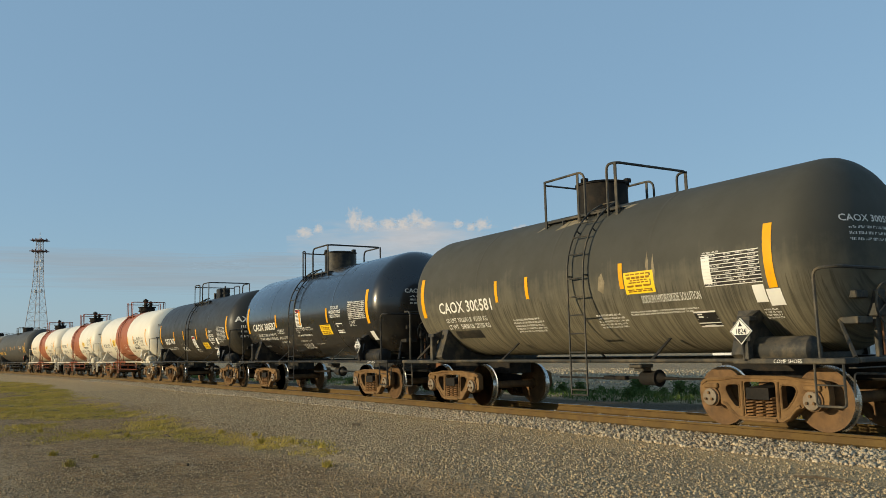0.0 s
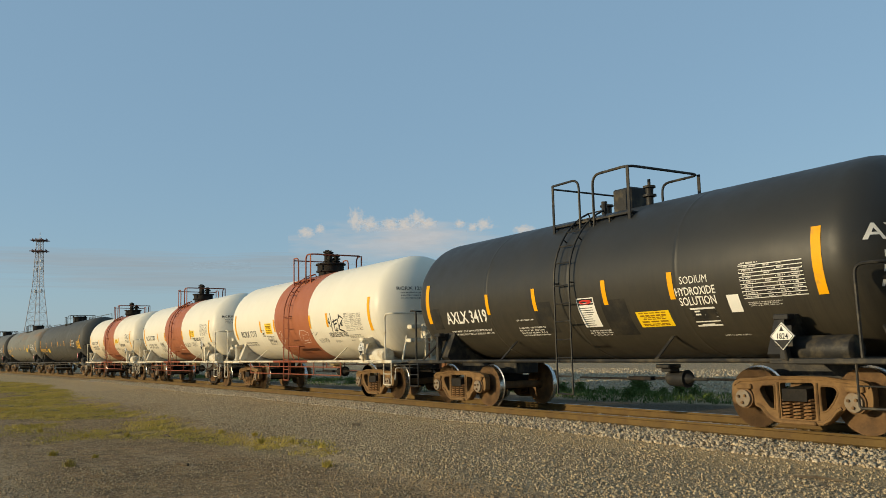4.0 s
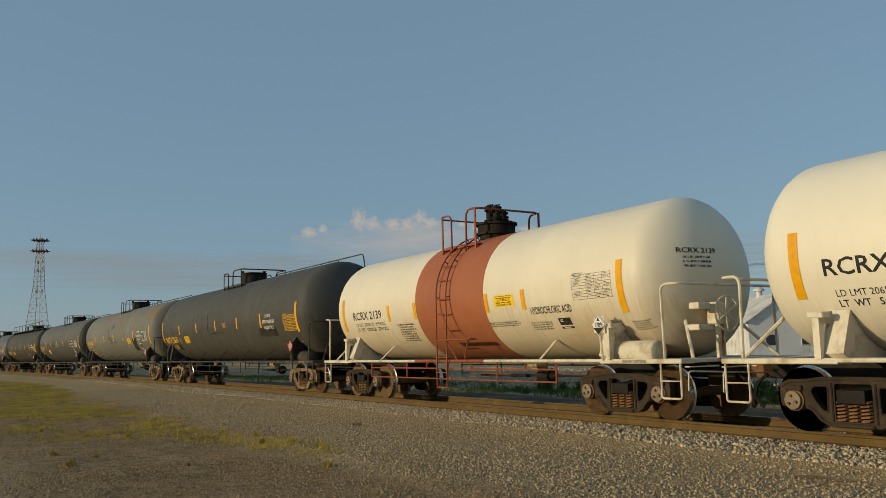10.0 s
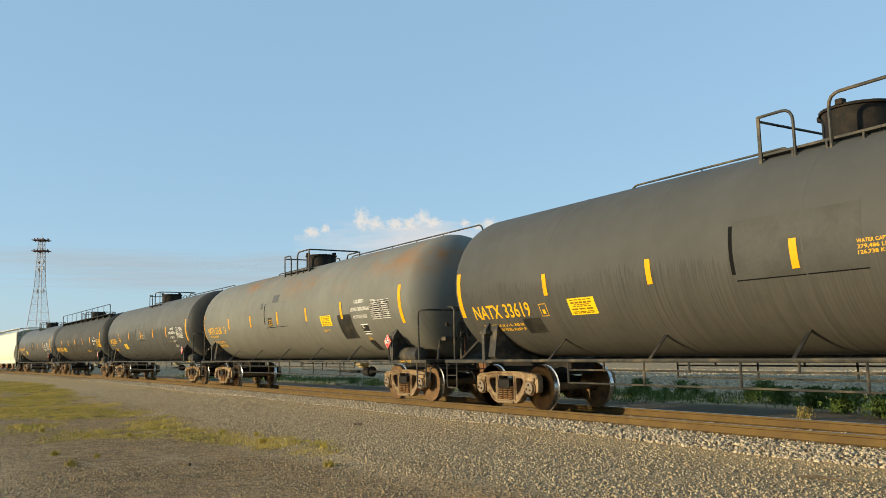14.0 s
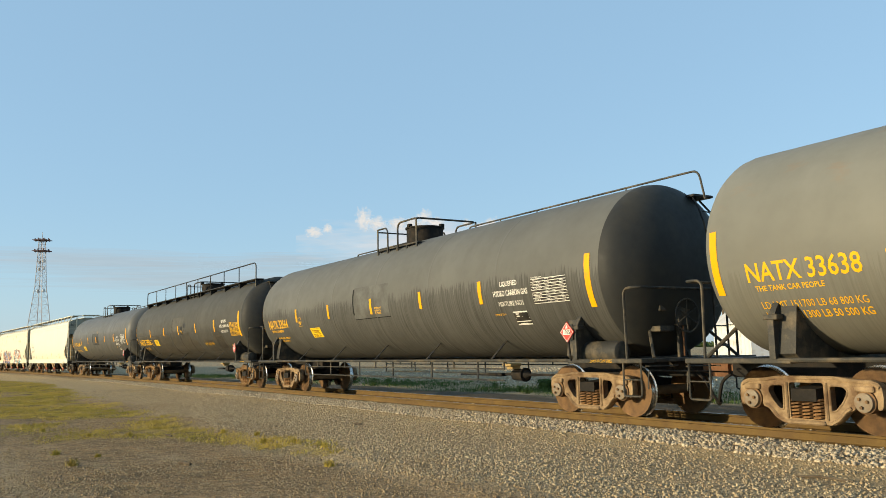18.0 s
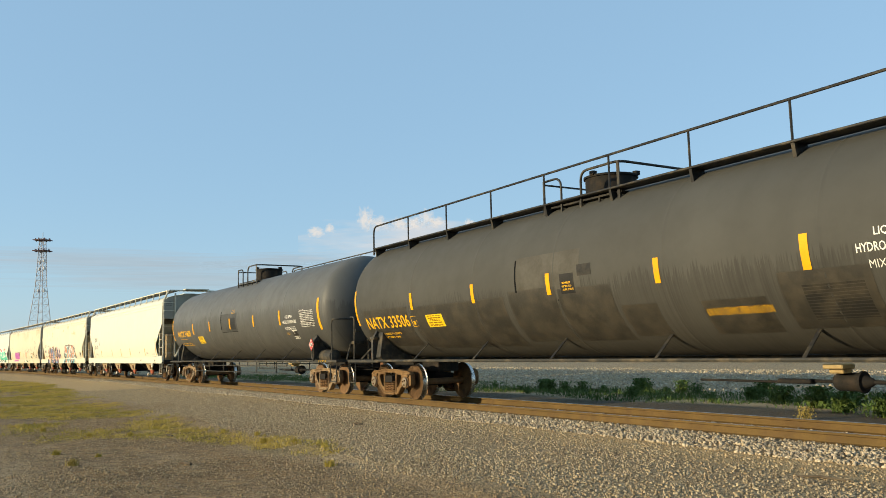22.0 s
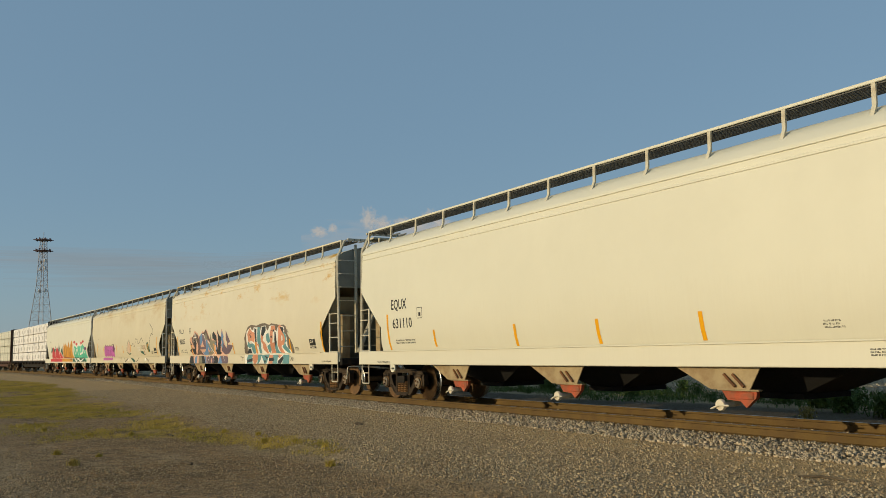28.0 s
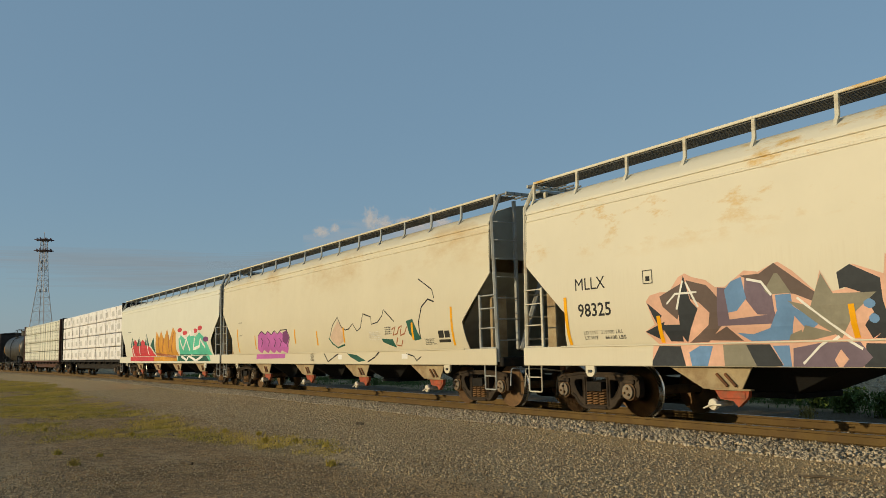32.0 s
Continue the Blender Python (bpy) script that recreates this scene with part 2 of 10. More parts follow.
DUST = (0.17, 0.135, 0.085)
MAT = {
    "tank_1": tank_paint("dusty black paint", (0.063, 0.061, 0.050), 0.68, (0.22, 0.19, 0.125), 0.95, 0.75, (0.025, 0.022, 0.016), 2.1, base=0.05),
    "tank_2": tank_paint("glossy black paint", (0.010, 0.011, 0.013), 0.30, (0.045, 0.036, 0.024), 0.45, 0.3, (0.05, 0.04, 0.026), 1.9, 0.0, 1.0),
    "tank_3": tank_paint("worn black paint", (0.026, 0.026, 0.024), 0.45, (0.09, 0.07, 0.04), 0.5, 0.3, (0.012, 0.011, 0.01), 1.9),
    "tank_white": tank_paint("ivory white paint", (0.74, 0.69, 0.57), 0.42, (0.34, 0.26, 0.15), 0.20, 0.14, (0.36, 0.25, 0.13), 1.75, rust=0.55, var=0.04, rust_colour=(0.32, 0.19, 0.08), rust_z=(1.75, 1.10)),
    "tank_white_stained": tank_paint("stained ivory white paint", (0.72, 0.66, 0.53), 0.45, (0.36, 0.25, 0.12), 0.45, 0.35, (0.42, 0.27, 0.11), 1.95, rust=0.85, var=0.06, rust_colour=(0.46, 0.27, 0.09), rust_z=(2.3, 1.2)),
    "tank_7": tank_paint("black paint with run marks", (0.072, 0.072, 0.066), 0.62, DUST, 0.25, 0.55, (0.026, 0.024, 0.020), 2.45, base=0.35),
    "tank_8": tank_paint("faded grey paint", (0.165, 0.165, 0.145), 0.68, (0.15, 0.13, 0.09), 0.4, 0.3, (0.055, 0.048, 0.035), 2.2, 0.85),
    "tank_9": tank_paint("faded grey-black paint", (0.114, 0.115, 0.107), 0.66, (0.08, 0.07, 0.05), 0.3, 0.78, (0.022, 0.020, 0.017), 2.58, base=0.50),
    "tank_10": tank_paint("black paint with stains", (0.066, 0.065, 0.058), 0.68, (0.10, 0.08, 0.05), 0.2, 0.55, (0.020, 0.018, 0.015), 2.35, base=0.5),
    "tank_11": tank_paint("smooth dark grey paint", (0.100, 0.101, 0.096), 0.55, (0.07, 0.06, 0.042), 0.35, 0.50, (0.022, 0.020, 0.017), 2.75, base=0.55),
    "band": tank_paint("brick red paint", (0.36, 0.115, 0.050), 0.5, (0.30, 0.13, 0.06), 0.3, 0.15, (0.12, 0.05, 0.03), 1.8),
    "head_black": plain("dull near-black head", (0.030, 0.031, 0.030), 0.6, 0, 0.2, 1.5, (0.05, 0.045, 0.035), 0.25),
    "black": plain("black painted steel", (0.022, 0.021, 0.02), 0.5, 0, 0.25, 6, (0.10, 0.08, 0.05), 0.25),
    "grey": plain("dark grey painted steel", (0.042, 0.040, 0.035), 0.55, 0, 0.25, 6, (0.14, 0.11, 0.07), 0.3),
    "ivory": plain("ivory painted steel", (0.66, 0.60, 0.47), 0.5, 0, 0.12, 6, (0.35, 0.24, 0.12), 0.25),
    "red": plain("red oxide steel", (0.30, 0.085, 0.04), 0.55, 0, 0.2, 6, (0.14, 0.06, 0.035), 0.3),
    "frame_brown": plain("brown bogie steel", (0.205, 0.120, 0.052), 0.85, 0, 0.25, 7, (0.10, 0.055, 0.026), 0.40, 0.004),
    "frame_tan": plain("tan bogie steel", (0.34, 0.24, 0.135), 0.8, 0, 0.35, 7, (0.10, 0.055, 0.03), 0.55, 0.004),
    "frame_dark": plain("dark brown bogie steel", (0.060, 0.042, 0.027), 0.8, 0, 0.4, 7, (0.025, 0.019, 0.015), 0.5, 0.004),
    "wheel": plain("rusty wheel steel", (0.20, 0.112, 0.05), 0.75, 0.0, 0.25, 8, (0.085, 0.052, 0.03), 0.4, 0.002),
    "cap": plain("worn bearing cap", (0.21, 0.175, 0.13), 0.6, 0.0, 0.2, 14, (0.20, 0.12, 0.06), 0.4, 0.002),
    "tread": plain("bright wheel tread", (0.62, 0.58, 0.52), 0.25, 1.0, 0.12, 12),
    "under": plain("grimy underframe steel", (0.016, 0.014, 0.012), 0.8, 0, 0.35, 7, (0.045, 0.032, 0.021), 0.25),
    "spring": plain("rusty spring steel", (0.24, 0.125, 0.05), 0.8, 0.0, 0.3, 8, (0.05, 0.03, 0.02), 0.4, 0.003),
    "rust": plain("rusty steel", (0.22, 0.10, 0.045), 0.8, 0.0, 0.35, 8, (0.09, 0.045, 0.025), 0.4, 0.004),
    "rail": plain("rusty rail steel", (0.135, 0.084, 0.028), 0.8, 0.0, 0.2, 6, (0.10, 0.06, 0.025), 0.4, 0.002),
    "rail_top": plain("polished rail head", (0.34, 0.30, 0.25), 0.38, 1.0, 0.1, 12),
    "tie": plain("weathered timber", (0.10, 0.075, 0.05), 0.9, 0, 0.35, 8, (0.16, 0.13, 0.09), 0.4, 0.006),
    "yellow": plain("yellow reflective tape", (0.78, 0.36, 0.004), 0.5, 0, 0.12, 10, (0.45, 0.24, 0.05), 0.12),
    "sign_yellow": plain("yellow sign paint", (0.85, 0.56, 0.012), 0.4, 0, 0.08, 8),
    "letter_white": plain("white stencil paint", (0.72, 0.70, 0.64), 0.55, 0, 0.12, 10),
    "letter_black": plain("black stencil paint", (0.02, 0.02, 0.02), 0.55, 0, 0.2, 10),
    "letter_yellow": plain("yellow stencil paint", (0.75, 0.40, 0.012), 0.5, 0, 0.12, 10),
    "sign_white": plain("white sign", (0.78, 0.76, 0.70), 0.45, 0, 0.08, 8),
    "sign_red": plain("red sign", (0.62, 0.035, 0.022), 0.4, 0, 0.1, 8),
    "patch": plain("fresh black paint patch", (0.022, 0.021, 0.019), 0.5, 0, 0.3, 5, (0.06, 0.05, 0.035), 0.3),
    "hopper": tank_paint("cream hopper paint", (0.67, 0.65, 0.535), 0.5, (0.55, 0.48, 0.33), 0.15, 0.04, (0.42, 0.32, 0.17), 2.1, var=0.025),
    "hopper_worn": tank_paint("rust-stained cream hopper paint", (0.66, 0.61, 0.475), 0.55, (0.50, 0.42, 0.27), 0.18, 0.06, (0.38, 0.26, 0.12), 2.4, 1.0, var=0.035, rust_colour=(0.55, 0.33, 0.075), rust_z=(2.75, 3.5), patch=1.5),
    "hopper_old": tank_paint("aged tan hopper paint", (0.63, 0.57, 0.42), 0.55, (0.45, 0.37, 0.23), 0.2, 0.06, (0.35, 0.25, 0.12), 2.4, 0.7, var=0.035, rust_colour=(0.46, 0.28, 0.09), rust_z=(2.9, 3.7)),
    "hopper_grey": plain("pale hopper steel", (0.60, 0.56, 0.44), 0.55, 0, 0.12, 5, (0.34, 0.25, 0.14), 0.25),
    "gate_red": plain("red-orange outlet gate", (0.40, 0.085, 0.04), 0.7, 0, 0.3, 9, (0.20, 0.09, 0.05), 0.35),
    "grating": plain("galvanised grating", (0.13, 0.13, 0.125), 0.6, 0.2, 0.15, 8),
    "wrap": plain("white lumber wrap", (0.82, 0.79, 0.76), 0.5, 0, 0.1, 4, (0.5, 0.46, 0.4), 0.2, 0.01),
    "valve_tan": plain("tan painted steel", (0.42, 0.30, 0.13), 0.6, 0, 0.2, 8, (0.2, 0.13, 0.06), 0.3),
    "flat_red": plain("brown-red flatcar steel", (0.10, 0.045, 0.03), 0.65, 0, 0.3, 6, (0.05, 0.03, 0.025), 0.3),
}


# ---- bogies, shared by all cars ----
WHEEL_R, WHEELBASE = 0.457, 1.778


def wheelset_geo():
    """Two wheels on an axle, turning round the y axis, with bearing caps."""
    g = Geo()
    g.lathe([(-0.70, 0.085), (0.70, 0.085)], 16, "y")
    for e in (-1, 1):
        prof = [(0.815, 0.457), (0.815, 0.40), (0.785, 0.375), (0.765, 0.22), (0.80, 0.15), (0.815, 0.12), (0.66, 0.12), (0.675, 0.2), (0.685, 0.375), (0.68, 0.40), (0.68, 0.475), (0.70, 0.488), (0.715, 0.462)]
        g.lathe([(e * a, r) for a, r in prof] + [(e * 0.815, 0.457)], 40, "y")
        g.lathe([(e * a, r) for a, r in [(0.83, 0.08), (0.90, 0.10), (0.92, 0.155), (1.09, 0.155), (1.10, 0.13), (1.135, 0.13), (1.142, 0.115), (1.142, 0.001)]], 24, "y")
        for i in range(3):
            a = 2 * math.pi * i / 3
            x, z = 0.066 * math.sin(a), 0.066 * math.cos(a)
            g.rod((x, e * 1.13, z), (x, e * 1.172, z), 0.022, 6)
    return g


def rounded(poly, r, n=4):
    """A polygon with its corners rounded."""
    out = []
    for i, c in enumerate(poly):
        a, b = Vector(poly[i - 1]), Vector(poly[(i + 1) % len(poly)])
        c = Vector(c)
        m = min(r, (a - c).length * 0.45, (b - c).length * 0.45)
        p, q = c + (a - c).normalized() * m, c + (b - c).normalized() * m
        for k in range(n + 1):
            w = k / n
            out.append(tuple(p * (1 - w) ** 2 + c * 2 * w * (1 - w) + q * w * w))
    return out


def pierced_plate(outer, holes, y0, y1):
    """A plate in x and z between y0 and y1, with holes through it."""
    bm = bmesh.new()
    edges, loops = [], [outer, *holes]
    for loop in loops:
        vs = [bm.verts.new((x, 0, z)) for x, z in loop]
        edges += [bm.edges.new((vs[i - 1], vs[i])) for i in range(len(vs))]
    bm.verts.index_update()
    faces = [f for f in bmesh.ops.triangle_fill(bm, use_beauty=True, use_dissolve=False, edges=edges)["geom"] if isinstance(f, bmesh.types.BMFace)]
    tris = [[v.index for v in f.verts] for f in faces]
    flat = [(v.co.x, v.co.z) for v in bm.verts]
    bm.free()
    n = len(flat)
    g = Geo()
    fs = [tuple(t) for t in tris] + [tuple(n + i for i in t[::-1]) for t in tris]
    k = 0
    for loop in loops:
        m = len(loop)
        fs += [(k + i, k + (i + 1) % m, n + k + (i + 1) % m, n + k + i) for i in range(m)]
        k += m
    return g.add([(x, y0, z) for x, z in flat] + [(x, y1, z) for x, z in flat], fs)


def side_frame_geo():
    """Cast side frame, in x and z, its outer face towards -y; origin at the axle level, bogie's middle."""
    h = WHEELBASE / 2
    half = [(0.0, 0.338), (0.44, 0.335), (0.70, 0.30), (h + 0.10, 0.292), (h + 0.225, 0.235), (h + 0.245, 0.06), (h + 0.225, -0.09), (h + 0.155, -0.10), (h + 0.15, 0.06), (h + 0.10, 0.150), (h, 0.172), (h - 0.10, 0.150), (h - 0.155, 0.06), (h - 0.16, -0.11), (h - 0.225, -0.125), (0.60, -0.165), (0.49, -0.285), (0.38, -0.342), (0.0, -0.348)]
    outer = half + [(-x, z) for x, z in half[-2:0:-1]]
    window = [(0.365, 0.215), (0.585, 0.205), (0.640, 0.135), (0.570, -0.005), (0.455, -0.135), (0.375, -0.150)]
    nest = [(-0.272, 0.245), (0.272, 0.245), (0.272, -0.262), (-0.272, -0.262)]
    holes = [rounded(window, 0.06), rounded([(-x, z) for x, z in window], 0.06), rounded(nest, 0.04)]
    g = pierced_plate(rounded(outer, 0.05, 2), holes, -0.055, 0.07)
    g.tube([(x, -0.055, z - 0.022) for x, z in [(-h - 0.20, 0.225), (-h - 0.08, 0.29), (-0.70, 0.30), (-0.44, 0.335), (0.44, 0.335), (0.70, 0.30), (h + 0.08, 0.29), (h + 0.20, 0.225)]], 0.028, 6)
    g.tube([(x, -0.055, z + 0.025) for x, z in [(-h + 0.21, -0.11), (-0.60, -0.155), (-0.49, -0.275), (-0.38, -0.332), (0.38, -0.332), (0.49, -0.275), (0.60, -0.155), (h - 0.21, -0.11)]], 0.03, 6)
    for e in (-1, 1):
        loop = rounded([(e * x, z) for x, z in window], 0.06)
        g.tube([(x, -0.056, z) for x, z in loop + loop[:1]], 0.013, 5)
        g.tube([(e * 0.315, -0.06, 0.25), (e * 0.315, -0.06, -0.27)], 0.022, 6)
        g.box(e * h - 0.135, e * h + 0.135, -0.10, 0.09, 0.135, 0.215, 0.014)
    g.box(-0.30, 0.30, -0.12, 0.12, -0.345, -0.285, 0.02)
    return g


def spring_geo():
    g = Geo()
    n = 48
    pts = [(0.070 * math.cos(2 * math.pi * 6 * i / n), 0.070 * math.sin(2 * math.pi * 6 * i / n), -0.275 + 0.285 * i / n) for i in range(n + 1)]
    g.tube(pts, 0.018, 5)
    return g


def bolster_geo():
    g = Geo()
    g.prism([(-1.13, -0.012), (-1.13, 0.16), (-0.75, 0.185), (-0.3, 0.26), (0.3, 0.26), (0.75, 0.185), (1.13, 0.16), (1.13, -0.012), (0.8, -0.012), (0.3, -0.14), (-0.3, -0.14), (-0.8, -0.012)], -0.20, 0.20, "x")
    g.lathe([(0.255, 0.20), (0.32, 0.19)], 20, "z")
    return g


def brake_beam_geo(e):
    g = Geo()
    x = e * 0.36
    g.tube([(x, -0.86, -0.10), (x - e * 0.06, 0, -0.10), (x, 0.86, -0.10)], 0.035, 6)
    for s in (-1, 1):
        g.prism([(x + e * 0.02, -0.22), (x + e * 0.09, -0.20), (x + e * 0.115, -0.05), (x + e * 0.10, 0.10), (x + e * 0.03, 0.10)], s * 0.70, s * 0.80)
    return g


WHEELSETS = []


def bogie(car, x, frame_mat, code=False):
    """A three-piece bogie under a car, at x along it."""
    b = part("bogie", bolster_geo, MAT["under"], car, m=pose(x, 0, WHEEL_R), key="std")
    for e in (-1, 1):
        part("side_frame", side_frame_geo, frame_mat, b, m=pose(0, e * 1.01, 0, 0, 0, 0 if e < 0 else 180), key="std")
        for x in (-0.172, 0.0, 0.172):
            part("spring", spring_geo, MAT["spring"], b, m=pose(x, e * 1.04, 0), key="std")
        part("brake_beam", lambda: brake_beam_geo(e), MAT["under"], b, key=e)
        w = part("wheelset", wheelset_geo, MAT["wheel"], b, m=pose(e * WHEELBASE / 2, 0, 0), key="std")
        me = w.data
        if len(me.materials) == 1:
            me.materials.append(MAT["tread"])
            me.materials.append(MAT["cap"])
            co = np.empty(len(me.polygons) * 3)
            me.polygons.foreach_get("center", co)
            co = co.reshape(-1, 3)
            rr = np.hypot(co[:, 0], co[:, 2])
            ix = np.where((rr > 0.452) & (np.abs(co[:, 1]) < 0.812), 1, 0)
            ix = np.where((rr > 0.025) & (rr < 0.135) & (np.abs(co[:, 1]) > 1.105) & (np.abs(co[:, 1]) < 1.15), 2, ix)
            me.polygons.foreach_set("material_index", ix.astype(np.int32))
        WHEELSETS.append(w)
    return b


def coupler(car, x, e, mat):
    """A knuckle coupler whose head reaches past x; e: the way it points."""
    g = Geo()
    g.box(min(x - e * 0.75, x - e * 0.05), max(x - e * 0.75, x - e * 0.05), -0.07, 0.07, 0.78, 0.93, 0.02)
    g.prism([(x - e * 0.12, -0.14), (x + e * 0.10, -0.17), (x + e * 0.14, -0.08), (x + e * 0.02, -0.02), (x + e * 0.02, 0.06), (x + e * 0.17, 0.10), (x + e * 0.16, 0.19), (x - e * 0.06, 0.17)], 0.72, 0.99, "z")
    part("coupler", g, mat, car)
    h = Geo()
    h.tube([(x - e * 0.30, -0.28, 0.78), (x - e * 0.12, -0.30, 0.66), (x - e * 0.02, -0.26, 0.42), (x + e * 0.05, -0.20, 0.30)], 0.028, 7, 0.15)
    h.rod((x + e * 0.03, -0.21, 0.31), (x + e * 0.09, -0.17, 0.27), 0.045, 8)
    part("air_hose", h, MAT["under"], car)


# ---- writing and flat marks ----
def lettering(text, size, place, squeeze=1.0):
    """A mesh of upright letters; place(x, y) gives each point's place in space, from metres along and above the text's lower left corner."""
    cu = bpy.data.curves.new("letters", "FONT")
    cu.body, cu.size, cu.resolution_u = text, size / 0.69, 2
    cu.offset = size * (0.0 if "M" in text else 0.022)
    tmp = bpy.data.objects.new("letters", cu)
    me = bpy.data.meshes.new_from_object(tmp)
    bpy.data.objects.remove(tmp)
    bpy.data.curves.remove(cu)
    for v in me.vertices:
        v.co = place(v.co.x * squeeze, v.co.y)
    return me


class Shell:
    """A tank: a cylinder along x with rounded heads."""

    def __init__(self, r, zc, half, head):
        self.r, self.zc, self.half, self.head = r, zc, half, head

    def angle(self, z):
        return math.asin(max(-1, min(1, (z - self.zc) / self.r)))

    def side(self, x, z, out=0.006):
        """places(dx, dz) on the near side, from a point at x and height z."""
        a0 = self.angle(z)

        def place(dx, dz):
            a = a0 + dz / self.r
            over = max(0.0, abs(x + dx) - self.half) / self.head
            r = self.r * math.sqrt(max(0.05, 1 - over * over)) + out
            return (x + dx, -r * math.cos(a), self.zc + r * math.sin(a))
        return place

    def face(self, y, z, e=1, out=0.008):
        """places on a head, whose letters run along y."""
        def place(dy, dz):
            yy, zz = y + e * dy, z + dz
            q = min(0.999, ((yy) ** 2 + (zz - self.zc) ** 2) / self.r ** 2)
            return (e * (self.half + self.head * math.sqrt(1 - q) + out), yy, zz)
        return place


def sheet(place, w, h, nx=4, ny=6, g=None, x0=0.0, y0=0.0, thick=0.0):
    """A thin sheet laid on a surface by place()."""
    g = g or Geo()
    vs = [place(x0 + w * i / nx, y0 + h * j / ny) for j in range(ny + 1) for i in range(nx + 1)]
    fs = [(j * (nx + 1) + i, j * (nx + 1) + i + 1, (j + 1) * (nx + 1) + i + 1, (j + 1) * (nx + 1) + i) for j in range(ny) for i in range(nx)]
    return g.add(vs, fs)


def flat_part(name, g, mat, parent, label=""):
    me = bpy.data.meshes.new(name)
    me.from_pydata(g.v, [], g.f)
    me.polygons.foreach_set("use_smooth", [True] * len(me.polygons))
    me.materials.append(mat)
    ob = new(name, me)
    ob.parent = parent
    if label:
        ob["label"] = label
    if name in ("small_print", "data_table", "print", "wrap_print", "panel_frame"):
        tagged(ob, kind="stuff")
    return ob


def letters(car, text, size, place, mat, squeeze=1.0, label="", name="lettering"):
    me = lettering(text, size, place, squeeze)
    me.materials.append(mat)
    ob = new(name, me)
    ob.parent = car
    if label:
        ob["label"] = label
    return ob


def bars(car, place, w, rows, height, gap, mat, seed=0, name="small_print"):
    """Rows of short bars in place of small print."""
    rnd = random.Random(seed)
    g = Geo()
    for r in range(rows):
        x = rnd.uniform(0, 0.08) * w
        end = w * rnd.uniform(0.72, 1.0)
        while x < end - 0.03:
            l = min(rnd.uniform(0.05, 0.16), end - x)
            sheet(place, l, height, 1, 1, g, x, -r * (height + gap))
            x += l + 0.03
    return flat_part(name, g, mat, car)


def frame_marks(car, place, w, h, cols, rows, mat, line=0.012, name="data_table", seed=0):
    """A ruled table with entries."""
    rnd = random.Random(seed)
    g = Geo()
    for i in range(rows + 1):
        sheet(place, w, line, 6, 1, g, 0, h * i / rows)
    for i in range(cols + 1):
        sheet(place, line, h, 1, 5, g, w * i / cols)
    for i in range(cols):
        for j in range(rows):
            if rnd.random() < 0.8:
                sheet(place, w / cols * rnd.uniform(0.4, 0.75), h / rows * 0.38, 1, 1, g, w * i / cols + w / cols * 0.12, h * j / rows + h / rows * 0.3)
    return flat_part(name, g, mat, car)


# ---- tank cars ----
def tank_shell_geo(sh, seams):
    g = Geo()
    hp = [(-(sh.half + sh.head * math.sin(a)), max(0.002, sh.r * math.cos(a))) for a in [math.pi / 2 * i / 10 for i in range(10, 0, -1)]]
    prof = hp[:] + [(-sh.half, sh.r)]
    xs = sorted(seams)
    for x in xs:
        prof += [(x - 0.07, sh.r), (x - 0.022, sh.r), (x - 0.012, sh.r + 0.0035), (x + 0.012, sh.r + 0.0035), (x + 0.022, sh.r), (x + 0.07, sh.r)]
    prof += [(sh.half, sh.r)] + [(-a, r) for a, r in hp[::-1]]
    g.lathe(prof, 72, "x", (0, 0, sh.zc))
    return g


def dome_geo(r, h):
    g = Geo()
    g.lathe([(-0.35, r), (h - 0.05, r), (h - 0.045, r + 0.035), (h - 0.005, r + 0.035), (h, r + 0.01), (h + 0.03, r * 0.6), (h + 0.035, 0.002)], 28, "z")
    for i in range(3):
        a = 0.6 + i * 2.1
        g.box(r * math.cos(a) - 0.06, r * math.cos(a) + 0.06, r * math.sin(a) - 0.06, r * math.sin(a) + 0.06, h - 0.02, h + 0.07, 0.012)
    g.box(-r - 0.13, -r + 0.02, -0.08, 0.08, h - 0.06, h + 0.03, 0.015)
    return g


def valve_geo():
    g = Geo()
    g.lathe([(-0.25, 0.42), (0.06, 0.42), (0.07, 0.50), (0.12, 0.50), (0.13, 0.3), (0.16, 0.28), (0.17, 0.002)], 24, "z")
    g.lathe([(0.10, 0.46), (0.30, 0.46), (0.31, 0.52), (0.36, 0.52), (0.37, 0.30), (0.40, 0.002)], 24, "z")
    for x, y, h, r in ((-0.18, -0.05, 0.86, 0.10), (0.16, -0.1, 0.80, 0.09), (0.02, 0.2, 0.70, 0.09)):
        g.lathe([(0.36, r), (0.44, r), (0.445, r * 1.5), (0.48, r * 1.5), (0.485, r), (h - 0.1, r), (h - 0.09, r * 1.45), (h - 0.05, r * 1.45), (h - 0.04, r * 0.7), (h, r * 0.7), (h + 0.01, 0.002)], 14, "z", (x, y, 0))
        g.rod((x - 0.13, y, h - 0.02), (x + 0.13, y, h - 0.02), 0.02, 6)
        g.rod((x, y - 0.15, h - 0.16), (x, y + 0.15, h - 0.16), 0.035, 6)
    return g


